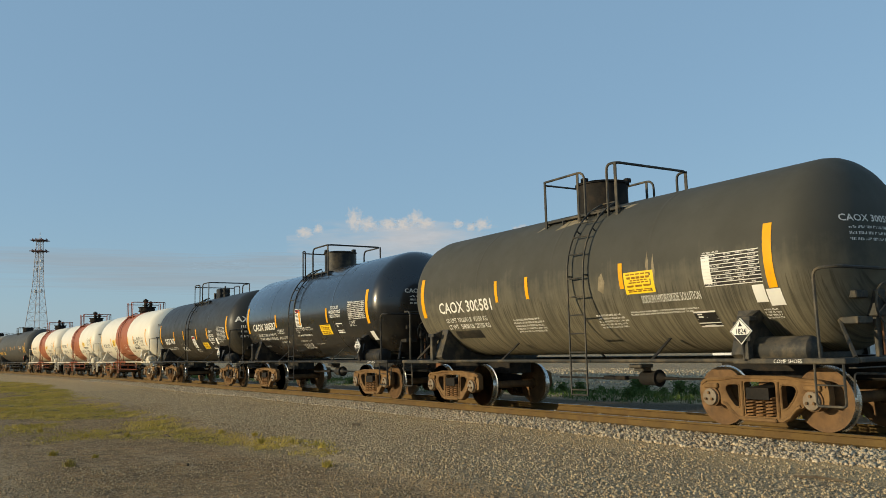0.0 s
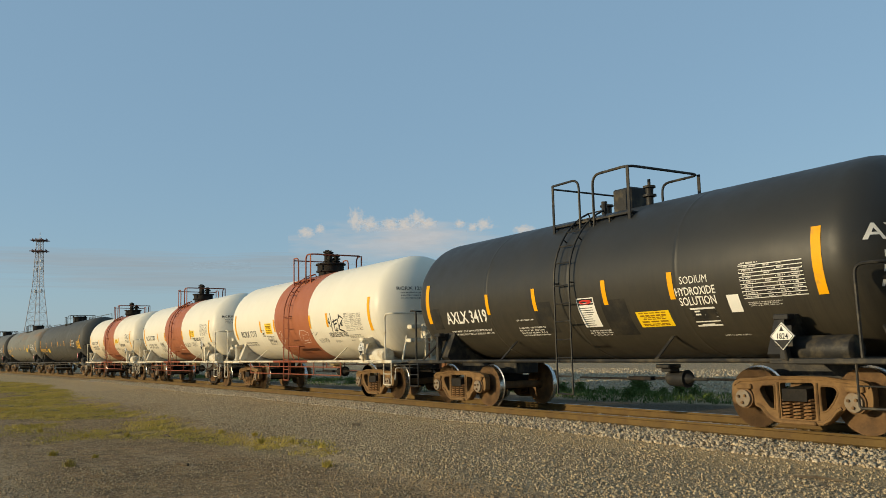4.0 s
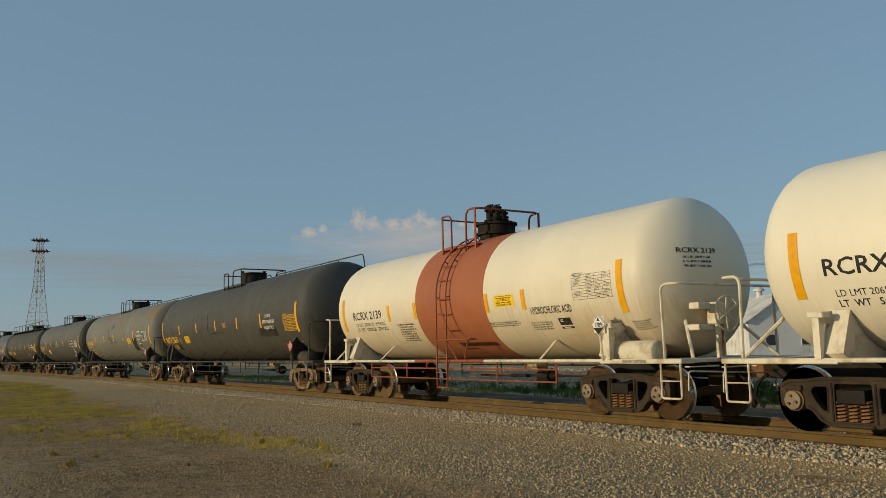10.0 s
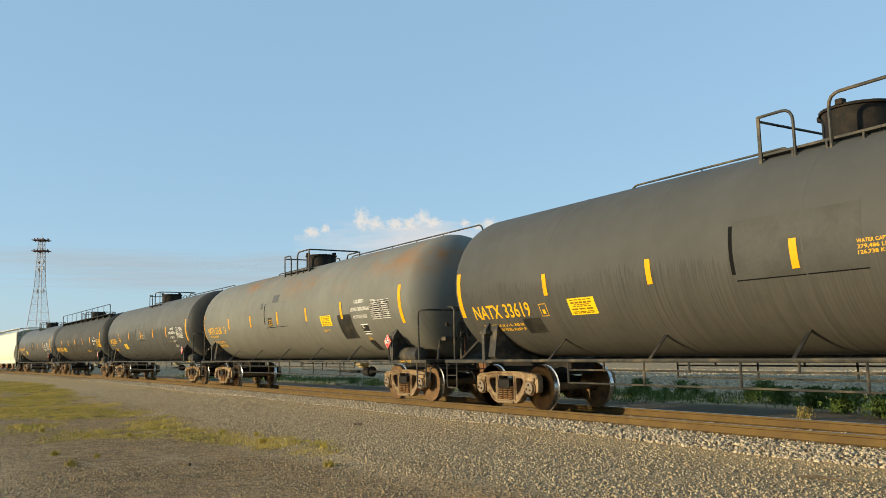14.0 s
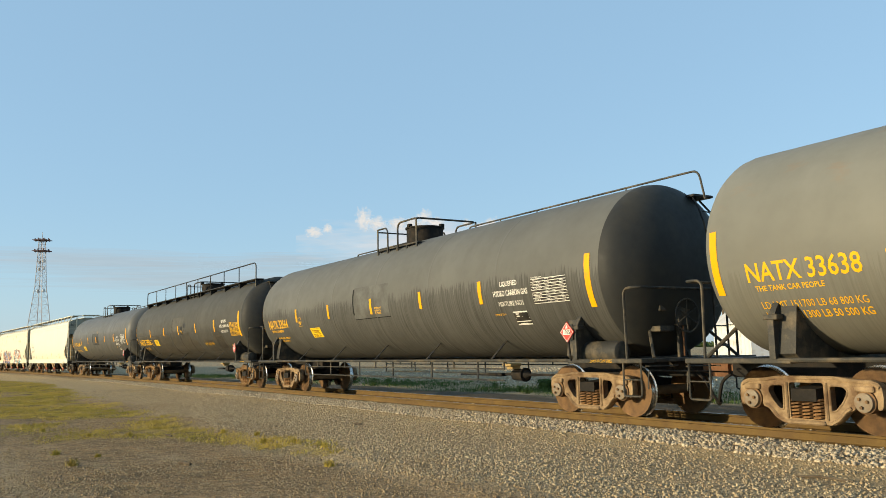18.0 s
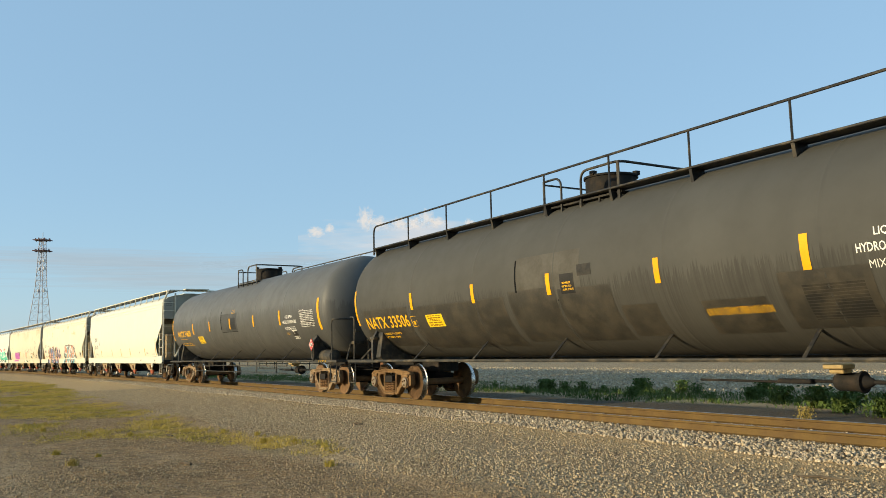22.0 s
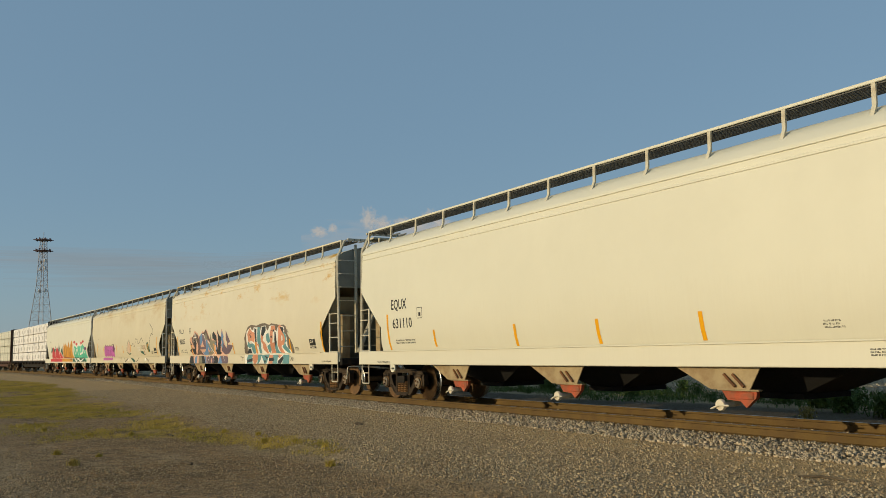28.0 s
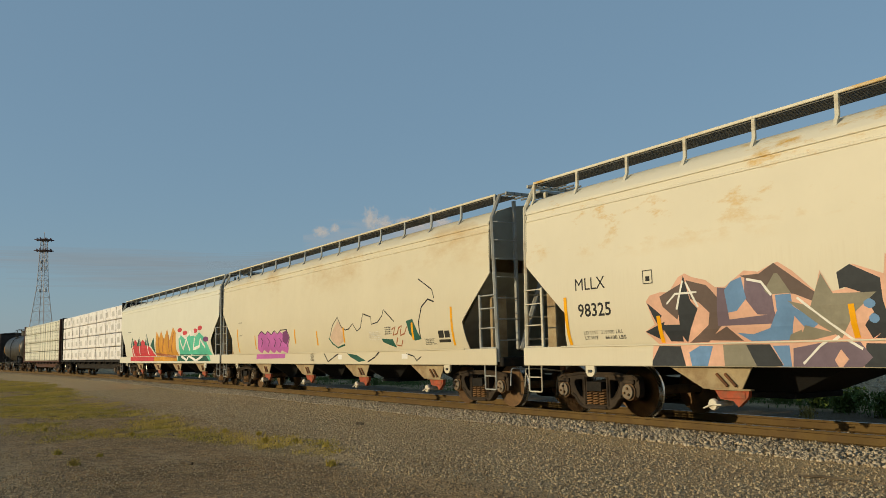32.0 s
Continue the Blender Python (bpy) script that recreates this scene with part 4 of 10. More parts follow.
# five long tank cars
LONG = Shell(1.62, 2.70, 8.74, 0.74)
LONG_CARS = []
LONG_TAPE = ((-8.72, -5.64, -2.88, -0.14, 2.58, 5.16, 8.46), (-8.80, -5.40, -2.83, -0.09, 2.42, 5.02, 8.52), (-8.85, -5.65, -3.10, -0.27, 2.39, 4.98, 8.46), (-8.80, -5.60, -2.83, -0.18, 2.65, 5.37, 8.46), (-8.75, -5.33, -2.82, -0.10, 2.63, 5.26, 8.52))
for n, (u, mat, fr, label) in enumerate(((-99.85, "tank_7", "frame_tan", "long black tank car with run marks and yellow lettering"),
                                         (-119.93, "tank_8", "frame_tan", "long faded grey tank car with rust stains along its top"),
                                         (-140.08, "tank_9", "frame_tan", "long grey-black tank car with dark drips on its side"),
                                         (-160.08, "tank_10", "frame_brown", "long black tank car with a full-length top walkway rail"),
                                         (-180.07, "tank_11", "frame_tan", "long smooth dark grey tank car with yellow lettering"))):
    full = n == 3
    car = tank_car(label, u, 20.02, 15.55, LONG, MAT[mat], MAT["grey"], MAT["under"], MAT[fr], (-5.6, -2.8, 0.0, 2.8, 5.6), "cars of the freight train",
                   [((LONG_TAPE[n][0], LONG_TAPE[n][6]), 2.50, 1.0, 0.15), (LONG_TAPE[n][1:5], 2.50, 0.42, 0.12), ((LONG_TAPE[n][5],), 2.50, 0.5, 0.13)], None, None if full else (-1.05, 1.15, -0.45, 0.13), "dome", (-5.77, -3.10, -0.37, 2.38, 5.13), () if full else (-5.2, 5.6), rail_h=(0.72, 0.76))
    zt = LONG.zc + LONG.r
    # the leading head, near-black on the third and fourth car
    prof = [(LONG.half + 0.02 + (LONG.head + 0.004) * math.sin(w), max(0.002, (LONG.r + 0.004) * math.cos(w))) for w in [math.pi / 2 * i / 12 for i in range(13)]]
    part("tank_head", Geo().lathe(prof, 72, "x", (0, 0, LONG.zc)), MAT["head_black"] if n in (2, 3) else MAT[mat], car, "tank head darker than its shell" if n in (2, 3) else "")
    if full:
        top_platform(car, LONG, -1.0, 1.2, -0.45, 0.15, 0.95, MAT["black"], 0.70, 0.70)
        part("walkway", Geo().box(-8.7, 8.9, -1.08, -0.72, zt - 0.14, zt - 0.10, 0.01), MAT["black"], car)
        for i in range(10):
            x = -8.6 + 17.4 * i / 9
            part("walkway_bracket", Geo().prism([(-1.06, zt - 0.14), (-0.74, zt - 0.14), (-0.74, zt - 0.20), (-1.0, zt - 0.42)], x - 0.03, x + 0.03, "x"), MAT["black"], car)
            if 0 < i < 9:
                part("post", Geo().rod((x, -1.05, zt - 0.12), (x, -1.05, zt + 0.52), 0.02, 6), MAT["black"], car)
        part("walkway_rail", Geo().tube([(-8.7, -1.05, zt - 0.3), (-8.7, -1.05, zt + 0.52), (8.85, -1.05, zt + 0.52), (8.85, -1.05, zt - 0.6)], 0.024, 7, 0.2), MAT["black"], car)
        xl = 9.0
    else:
        for a, b in ((-5.2, -1.5), (1.6, 9.42)):
            z = zt + 0.21
            g = Geo().tube([(a, 0.40, zt - 0.08), (a + 0.05, 0.40, z), (b, 0.40, z), (b + 0.12, 0.40, zt - 0.36)] if b > 2 else [(a, 0.40, zt - 0.08), (a + 0.05, 0.40, z), (b, 0.40, z), (b, 0.40, zt - 0.08)], 0.022, 6, 0.16)
            n_p = max(2, int((b - a) / 1.35))
            for i in range(1, n_p):
                x = a + (min(b, 9.0) - a) * i / n_p
                g.rod((x, 0.40, zt - 0.10), (x, 0.40, z), 0.014, 5)
            part("top_hand_rail", g, MAT["grey"], car)
    # the ladder on the leading head, following its curve
    lower_y = -0.62 if full else 0.40
    g = Geo()

    def on_head(y, z, stand=0.13):
        q = min(0.97, (y * y + max(0.0, z - LONG.zc) ** 2) / LONG.r ** 2)
        return (LONG.half + LONG.head * math.sqrt(1 - q) + stand, y, z)
    for y in (lower_y, lower_y + 0.44):
        g.tube([on_head(y, zt - 0.28 - (zt - 1.33) * i / 12) for i in range(13)], 0.02, 6)
    for i in range(8):
        z = 1.25 + 0.36 * i
        if z < zt - 0.3:
            g.rod(on_head(lower_y, z), on_head(lower_y + 0.44, z), 0.014, 5)
    part("end_ladder", g, MAT["black"], car)
    p = on_head(lower_y, zt - 0.3)
    part("ladder_bracket", Geo().box(p[0] - 0.5, p[0] + 0.06, lower_y - 0.04, lower_y + 0.5, zt - 0.27, zt - 0.22, 0.01), MAT["black"], car)
    LONG_CARS.append(car)


# ---- covered hoppers ----
HW, HX, TOP_E, ROOF = 1.60, 9.45, 4.02, 4.48      # half width, half length, eaves and roof height


# grey-cream of the end walls, lowered in colour to carry their shade
END_SHADED = plain("grey-cream end steel darkened for shade", (0.33, 0.325, 0.265), 0.6, 0, 0.12, 4, (0.27, 0.25, 0.21), 0.25)
WORN_STEEL = plain("weathered blue-grey painted steel", (0.36, 0.37, 0.35), 0.6, 0, 0.15, 4, (0.25, 0.21, 0.15), 0.3)
PLATE_TAN = plain("tan stained plate", (0.40, 0.31, 0.18), 0.7, 0, 0.2, 5, (0.22, 0.14, 0.07), 0.4)
# near-black: the shade under the hoppers is put into this colour
BAY_SHADE = plain("bay steel blackened for shade", (0.012, 0.011, 0.010), 0.8, 0, 0.3, 5)


def hopper_section():
    """Half of the body's outline, from the sill up over the roof: (y, z)."""
    return [(1.49, 1.28), (1.56, 1.5), (1.60, 1.75), (1.62, 2.0), (1.63, 2.4), (1.62, 3.2), (1.605, 3.72), (1.600, 3.79), (1.614, 3.80), (1.614, 3.835), (1.592, 3.845), (1.588, 3.94), (1.610, 3.95), (1.610, 3.99), (1.59, 4.02), (1.50, 4.14), (1.32, 4.27), (1.0, 4.38), (0.5, 4.46), (0.0, 4.48)]


def hopper_side_geo(e):
    """One side sheet, its lower corners cut off, bowed outwards, with the roof's edge mouldings."""
    sec = hopper_section()
    cut_top, cut_x, cut_low = 2.90, 8.30, 1.90

    def reach(z):
        if z >= cut_top:
            return HX
        if z >= cut_low:
            return cut_x + (HX - cut_x) * (z - cut_low) / (cut_top - cut_low)
        return cut_x + 0.12 * (cut_low - z) / 0.6
    zs = [1.28, 1.5, 1.75, 1.90, 2.0, 2.4, 2.90, 3.2, 3.5, 3.72, 3.79, 3.80, 3.835, 3.845, 3.94, 3.95, 3.99, 4.02]
    ys = np.interp(zs, [p[1] for p in sec], [p[0] for p in sec])
    nx, m = 24, len(zs)
    vs = []
    for deep in (0.0, 0.02):
        for z, y in zip(zs, ys):
            r = reach(z)
            vs += [(-r + 2 * r * i / nx, e * (y - deep), z) for i in range(nx + 1)]
    at = lambda k, j, i: k * m * (nx + 1) + j * (nx + 1) + i
    fs = [(at(k, j, i), at(k, j, i + 1), at(k, j + 1, i + 1), at(k, j + 1, i)) for k in (0, 1) for j in range(m - 1) for i in range(nx)]
    fs += [(at(0, j, i), at(1, j, i), at(1, j, i + 1), at(0, j, i + 1)) for j in (0, m - 1) for i in range(nx)]
    fs += [(at(0, j, i), at(1, j, i), at(1, j + 1, i), at(0, j + 1, i)) for i in (0, nx) for j in range(m - 1)]
    return Geo().add(vs, fs)


def hopper_roof_geo():
    sec = [p for p in hopper_section() if p[1] >= 4.02]
    full = [(-y, z) for y, z in sec] + [(y, z) for y, z in sec[::-1][1:]]
    n, xs = len(full), [-HX, -6, -3, 0, 3, 6, HX]
    g = Geo()
    vs = [(x, y, z) for x in xs for y, z in full]
    g.add(vs, [(i * n + j, i * n + j + 1, (i + 1) * n + j + 1, (i + 1) * n + j) for i in range(len(xs) - 1) for j in range(n - 1)])
    return g


def hopper_end_geo(e):
    """The end wall, its slope sheet running in under the body."""
    sec = [p for p in hopper_section() if p[1] >= 2.9]
    g = Geo()
    poly = [(-y, z) for y, z in sec] + [(y, z) for y, z in sec[::-1][1:]]
    g.prism(poly, e * (HX - 0.03), e * (HX - 0.01), "x")
    a, b = HX - 0.02, 7.35
    g.add([(e * a, -1.58, 2.92), (e * a, 1.58, 2.92), (e * b, 1.42, 1.05), (e * b, -1.42, 1.05)], [(0, 1, 2, 3)])
    g.add([(e * (a - 0.03), -1.6, 2.92), (e * (a - 0.03), 1.6, 2.92), (e * (b - 0.03), 1.42, 1.05), (e * (b - 0.03), -1.42, 1.05)], [(0, 1, 2, 3)])
    return g


def hopper_car(label, u, mat, steel, frame_mat, plate):
    tc = 16.28
    car = register(thing("hopper_car", label, "hopper car", group="cars of the freight train"), u - 0.25, tc)
    for e in (-1, 1):
        part("side_sheet", lambda: hopper_side_geo(e), mat, car, key=("std", e))
    part("roof", hopper_roof_geo, mat, car, key="std")
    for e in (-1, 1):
        part("end_sheet", lambda: hopper_end_geo(e), END_SHADED, car, key=("std", e))
        bogie(car, e * tc / 2, frame_mat)
        coupler(car, e * 10.32, e, MAT["rust"])
        part("draft_sill", Geo().box(min(e * 7.2, e * 9.9), max(e * 7.2, e * 9.9), -0.35, 0.35, 0.72, 1.04, 0.02), MAT["under"], car)
        # end platform and cage
        part("end_sill", Geo().box(min(e * 9.45, e * 9.75), max(e * 9.45, e * 9.75), -1.56, 1.56, 0.90, 1.10, 0.02), MAT["under"], car)
        for y in (-1, 1):
            part("corner_post", Geo().tube([(e * 9.60, y * 1.56, 1.0), (e * 9.50, y * 1.56, 4.1), (e * 9.46, y * 1.30, 4.62)], 0.045, 6), steel, car)
            part("inner_post", Geo().box(min(e * 9.50, e * 9.58), max(e * 9.50, e * 9.58), y * 0.98 - 0.035, y * 0.98 + 0.035, 1.25, 4.5, 0.01), steel, car)
            part("jack_post", Geo().box(min(e * 8.95, e * 9.25), max(e * 8.95, e * 9.25), y * 1.17 - 0.13, y * 1.17 + 0.13, 1.08, 2.42, 0.02), PLATE_TAN, car)
            part("brace", Geo().tube([(e * 9.62, y * 0.95, 1.25), (e * 9.40, y * 0.15, 2.85)], 0.06, 6), steel, car)
            for z in (1.45, 1.9, 2.35, 2.8, 3.2, 3.6, 4.0):
                part("end_ladder_rung", lambda: Geo().tube([(e * 9.56, y * 1.56, 0), (e * 9.62, y * 1.50, 0), (e * 9.62, y * 1.02, 0), (e * 9.56, y * 0.98, 0)], 0.014, 5), steel, car, m=pose(0, 0, z), key=(e, y))
            g = Geo().box(min(e * 8.98, e * 9.05), max(e * 8.98, e * 9.05), min(y * 1.57, y * 1.62), max(y * 1.57, y * 1.62), 1.22, 2.45, 0.01)
            for z in (1.3, 1.72, 2.14, 2.42):
                g.rod((e * 9.0, y * 1.61, z), (e * 9.58, y * 1.60, z), 0.014, 5)
            part("side_ladder", g, steel, car)
            part("step", Geo().tube([(e * 9.12, y * 1.58, 0.96), (e * 9.12, y * 1.58, 0.42), (e * 9.52, y * 1.58, 0.42), (e * 9.52, y * 1.58, 0.96)], 0.016, 6, 0.04).rod((e * 9.12, y * 1.58, 0.70), (e * 9.52, y * 1.58, 0.70), 0.013, 5), steel, car)
        part("uncoupling_lever", Geo().tube([(e * 9.85, -1.45, 0.5), (e * 9.85, -1.42, 0.86), (e * 9.95, -0.9, 0.84), (e * 10.1, -0.1, 0.75)], 0.014, 5, 0.06), steel, car)
        # roof end walkway
        w = part("end_walkway", Geo().box(min(e * 9.70, e * 9.74), max(e * 9.70, e * 9.74), -1.32, 1.32, 4.585, 4.655, 0.006), steel, car)
        for i in range(14):
            part("slat", lambda: Geo().box(min(e * 9.2, e * 9.75), max(e * 9.2, e * 9.75), -0.012, 0.012, 4.60, 4.64, 0.004), MAT["grating"], w, m=pose(0, -1.3 + 2.6 * i / 13, 0), key=e)
    part("brake_step", Geo().box(9.5, 10.0, -0.6, 0.6, 4.64, 4.70, 0.01), steel, car)
    # side sills
    for y in (-1, 1):
        part("side_sill", Geo().box(-9.62, 9.62, min(y * 1.60, y * 1.635), max(y * 1.60, y * 1.635), 0.93, 1.285, 0.012).box(-8.42, 8.42, min(y * 1.585, y * 1.66), max(y * 1.585, y * 1.66), 1.268, 1.292, 0.006), mat, car)
        n = 14
        for i in range(n + 1):
            x = -9.4 + 18.8 * i / n
            part("walkway_bracket", lambda: Geo().prism([(y * 1.365, 4.60), (y * 1.40, 4.60), (y * 1.415, 4.30), (y * 1.50, 4.13), (y * 1.46, 4.13), (y * 1.38, 4.30)], -0.03, 0.03, "x"), steel, car, m=pose(x, 0, 0), key=y)
        g = Geo()
        for k in range(9):
            yy = y * (0.86 + 0.06 * k)
            g.box(-9.4, 9.4, yy - 0.010, yy + 0.010, 4.58, 4.62, 0.003)
        for i in range(220):
            x = -9.4 + 18.8 * i / 219
            g.box(x - 0.012, x + 0.012, min(y * 0.84, y * 1.36), max(y * 0.84, y * 1.36), 4.59, 4.612, 0.003)
        part("roof_walkway", g, MAT["grating"], car)
        part("walkway_edge", Geo().box(-9.42, 9.42, min(y * 1.365, y * 1.40), max(y * 1.365, y * 1.40), 4.60, 4.645, 0.006), mat, car)
    for i in range(8):
        x = -7.7 + 2.2 * i
        part("hatch_cover", Geo().box(x - 1.0, x + 1.0, -0.32, 0.32, 4.44, 4.56, 0.03), mat, car)
    for e in (-1, 1):
        part("jacking_pad", lambda: pierced_plate(rounded([(-0.12, 0.95), (0.12, 0.95), (0.12, 0.80), (0.06, 0.74), (-0.06, 0.74), (-0.12, 0.80)], 0.03), [rounded([(-0.06, 0.86), (0.06, 0.86), (0.06, 0.81), (-0.06, 0.81)], 0.024)], -1.628, -1.585), mat, car, m=pose(e * 7.65, 0, 0), key="std")
    # outlet bays, their near-black colour holding the shade beneath the body
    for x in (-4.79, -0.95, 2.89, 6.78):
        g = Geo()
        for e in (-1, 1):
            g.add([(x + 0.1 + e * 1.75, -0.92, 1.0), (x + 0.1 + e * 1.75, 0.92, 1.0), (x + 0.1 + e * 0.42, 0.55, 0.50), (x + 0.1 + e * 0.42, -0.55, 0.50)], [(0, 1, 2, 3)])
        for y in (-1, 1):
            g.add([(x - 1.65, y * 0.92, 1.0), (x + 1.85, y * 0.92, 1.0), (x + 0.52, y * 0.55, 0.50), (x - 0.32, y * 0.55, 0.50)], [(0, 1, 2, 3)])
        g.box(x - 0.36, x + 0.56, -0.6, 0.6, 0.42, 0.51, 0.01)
        b = part("outlet_bay", g, BAY_SHADE, car)
        part("side_plate", lambda: Geo().prism([(-1.15, 0.95), (0.52, 0.95), (0.30, 0.59), (-0.42, 0.59)], -1.47, -1.45).box(-0.28, 0.47, -1.49, -1.40, 0.575, 0.60, 0.006), plate, b, m=pose(x, 0, 0), key="std")
        for i in range(2):
            part("latch_bar", lambda: Geo().rod((-0.14, -1.49, 0.82), (0.06, -1.50, 0.64), 0.022, 6), MAT["rust"], b, m=pose(x + 0.16 * i, 0, 0), key="std")
        part("outlet_gate", lambda: Geo().prism([(-0.24, 0.585), (0.40, 0.585), (0.38, 0.48), (0.20, 0.33), (0.10, 0.42), (-0.14, 0.44)], -1.44, -1.37).box(-0.10, 0.34, -1.455, -1.43, 0.45, 0.56, 0.012), MAT["gate_red"], b, m=pose(x, 0, 0), key="std")
        part("gate_wheel", lambda: Geo().lathe([(-1.55, 0.002), (-1.55, 0.08), (-1.53, 0.09), (-1.50, 0.09), (-1.50, 0.045), (-1.10, 0.04)], 16, "y", (-0.20, 0, 0.36)).tube([(-0.36, -1.56, 0.30), (-0.2, -1.57, 0.36), (-0.02, -1.56, 0.36)], 0.014, 5), MAT["ivory"], b, m=pose(x, 0, 0), key="std")
    return car


HOPPERS = [hopper_car("cream covered hopper with yellow tape and clean sides", -200.19, MAT["hopper"], MAT["hopper_grey"], MAT["frame_dark"], PLATE_TAN),
           hopper_car("rust-streaked cream covered hopper with large spray-painted murals", -220.88, MAT["hopper_worn"], MAT["hopper_grey"], MAT["frame_dark"], PLATE_TAN),
           hopper_car("tan covered hopper with pink and black spray paint", -241.1, MAT["hopper_old"], WORN_STEEL, MAT["frame_dark"], PLATE_TAN),
           hopper_car("cream covered hopper with red, orange and green spray paint", -260.6, MAT["hopper"], WORN_STEEL, MAT["frame_dark"], PLATE_TAN)]


# ---- flatcars with wrapped lumber, and the cars behind them ----
PRINT_GREY = plain("grey print on wrap", (0.55, 0.53, 0.50), 0.6, 0, 0.2)
WRAP_CREAM = plain("cream lumber wrap", (0.72, 0.70, 0.58), 0.5, 0, 0.1, 4, (0.5, 0.46, 0.38), 0.2, 0.01)
PRINT_DARK = plain("dark print on wrap", (0.24, 0.24, 0.19), 0.6, 0, 0.2)


def lumber_pack(car, x0, x1, z0, z1, mat, ink, marks, seed):
    """One wrapped pack with slightly slumped edges, printed with a grid of small marks."""
    r = random.Random(seed)
    q = [r.uniform(-0.025, 0.025) for _ in range(4)]
    g = Geo()
    for y0, y1 in ((-1.30, -0.08), (0.08, 1.30)):
        g.box(x0 + 0.02 + q[0], x1 - 0.02 + q[1], y0 + q[2] * (y0 < 0), y1, z0 + 0.012, z1 - 0.035, 0.04)
    p = part("lumber_pack", g, mat, car)
    g = Geo()
    nx, nz = marks
    y = -1.30 + q[2] - 0.004
    for i in range(nx):
        for j in range(nz):
            a, b = x0 + (x1 - x0) * (i + 0.28) / nx, z0 + (z1 - z0) * (j + 0.25) / nz
            g.add([(a, y, b), (a + (x1 - x0) / nx * 0.45, y, b), (a + (x1 - x0) / nx * 0.38, y, b + (z1 - z0) / nz * 0.42), (a, y, b + (z1 - z0) / nz * 0.36)], [(0, 1, 2, 3)])
    flat_part("wrap_print", g, ink, p)


def centerbeam(label, u, half, mat, ink, stacks, cols, marks, seed, frame_mat):
    tc = 2 * half - 4.2
    car = register(thing("flatcar", label, "flatcar", group="cars of the freight train"), u, tc)
    part("deck", Geo().box(-half, half, -1.35, 1.35, 0.98, 1.10, 0.015), frame_mat, car)
    for y in (-1, 1):
        part("side_sill", Geo().prism([(-half, 1.0), (half, 1.0), (half, 0.86), (half - 3.4, 0.84), (half - 4.6, 0.50), (-half + 4.6, 0.50), (-half + 3.4, 0.84), (-half, 0.86)], min(y * 0.62, y * 0.70), max(y * 0.62, y * 0.70)), frame_mat, car)
        for i in range(12):
            x = -half + 0.8 + (2 * half - 1.6) * i / 11
            part("winch", Geo().box(x - 0.09, x + 0.09, min(y * 1.22, y * 1.37), max(y * 1.22, y * 1.37), 0.84, 0.99, 0.02), MAT["under"], car)
    for e in (-1, 1):
        bogie(car, e * tc / 2, MAT["frame_dark"])
        coupler(car, e * (half + 0.35), e, MAT["rust"])
        g = Geo().box(min(e * (half - 0.30), e * (half - 0.12)), max(e * (half - 0.30), e * (half - 0.12)), -1.36, 1.36, 1.08, 4.64, 0.03)
        for z in (1.9, 2.8, 3.7):
            g.box(min(e * (half - 0.12), e * (half - 0.02)), max(e * (half - 0.12), e * (half - 0.02)), -1.3, 1.3, z - 0.05, z + 0.05, 0.02)
        part("bulkhead", g, frame_mat, car)
        part("step", Geo().tube([(e * (half - 0.1), -1.34, 0.98), (e * (half - 0.1), -1.34, 0.42), (e * (half - 0.5), -1.34, 0.42), (e * (half - 0.5), -1.34, 0.98)], 0.016, 6, 0.04), frame_mat, car)
    part("center_beam", Geo().box(-half + 0.3, half - 0.3, -0.06, 0.06, 1.08, 4.62, 0.02).box(-half + 0.3, half - 0.3, -0.16, 0.16, 4.56, 4.66, 0.02), frame_mat, car)
    inner = half - 0.4
    for k in range(stacks):
        a = -inner + 2 * inner * k / stacks + 0.06
        b = -inner + 2 * inner * (k + 1) / stacks - 0.06
        for row in range(4):
            for c in range(cols):
                lumber_pack(car, a + (b - a) * c / cols, a + (b - a) * (c + 1) / cols, 1.12 + 0.865 * row, 1.12 + 0.865 * (row + 1), mat, ink, marks, seed + k * 100 + row * 10 + c)
    for i in range(7):
        x = -inner + 2 * inner * (i + 0.5) / 7
        part("cable", Geo().tube([(x, -1.35, 1.0), (x, -1.345, 4.45), (x, -0.2, 4.62)], 0.011, 4), MAT["under"], car)
    return car


centerbeam("flatcar stacked with white-wrapped packs of lumber", -282.25, 11.0, MAT["wrap"], PRINT_GREY, 2, 3, (2, 1), 5, MAT["under"])
centerbeam("brown-red flatcar stacked with printed packs of lumber", -303.95, 9.9, WRAP_CREAM, PRINT_DARK, 1, 5, (3, 3), 900, MAT["flat_red"])
tank_car("dusty black tank car behind the lumber cars", -321.3, 13.15, 9.0, SHORT_3, MAT["tank_3"], MAT["black"], MAT["black"], MAT["frame_dark"], (-2.7, 0.0, 2.7), "cars of the freight train",
         [((-5.2, 5.23), 2.4, 0.95, 0.15)], -0.25, (-0.9, 1.25, -0.1, 0.3), "dome", (-2.2, 2.2))


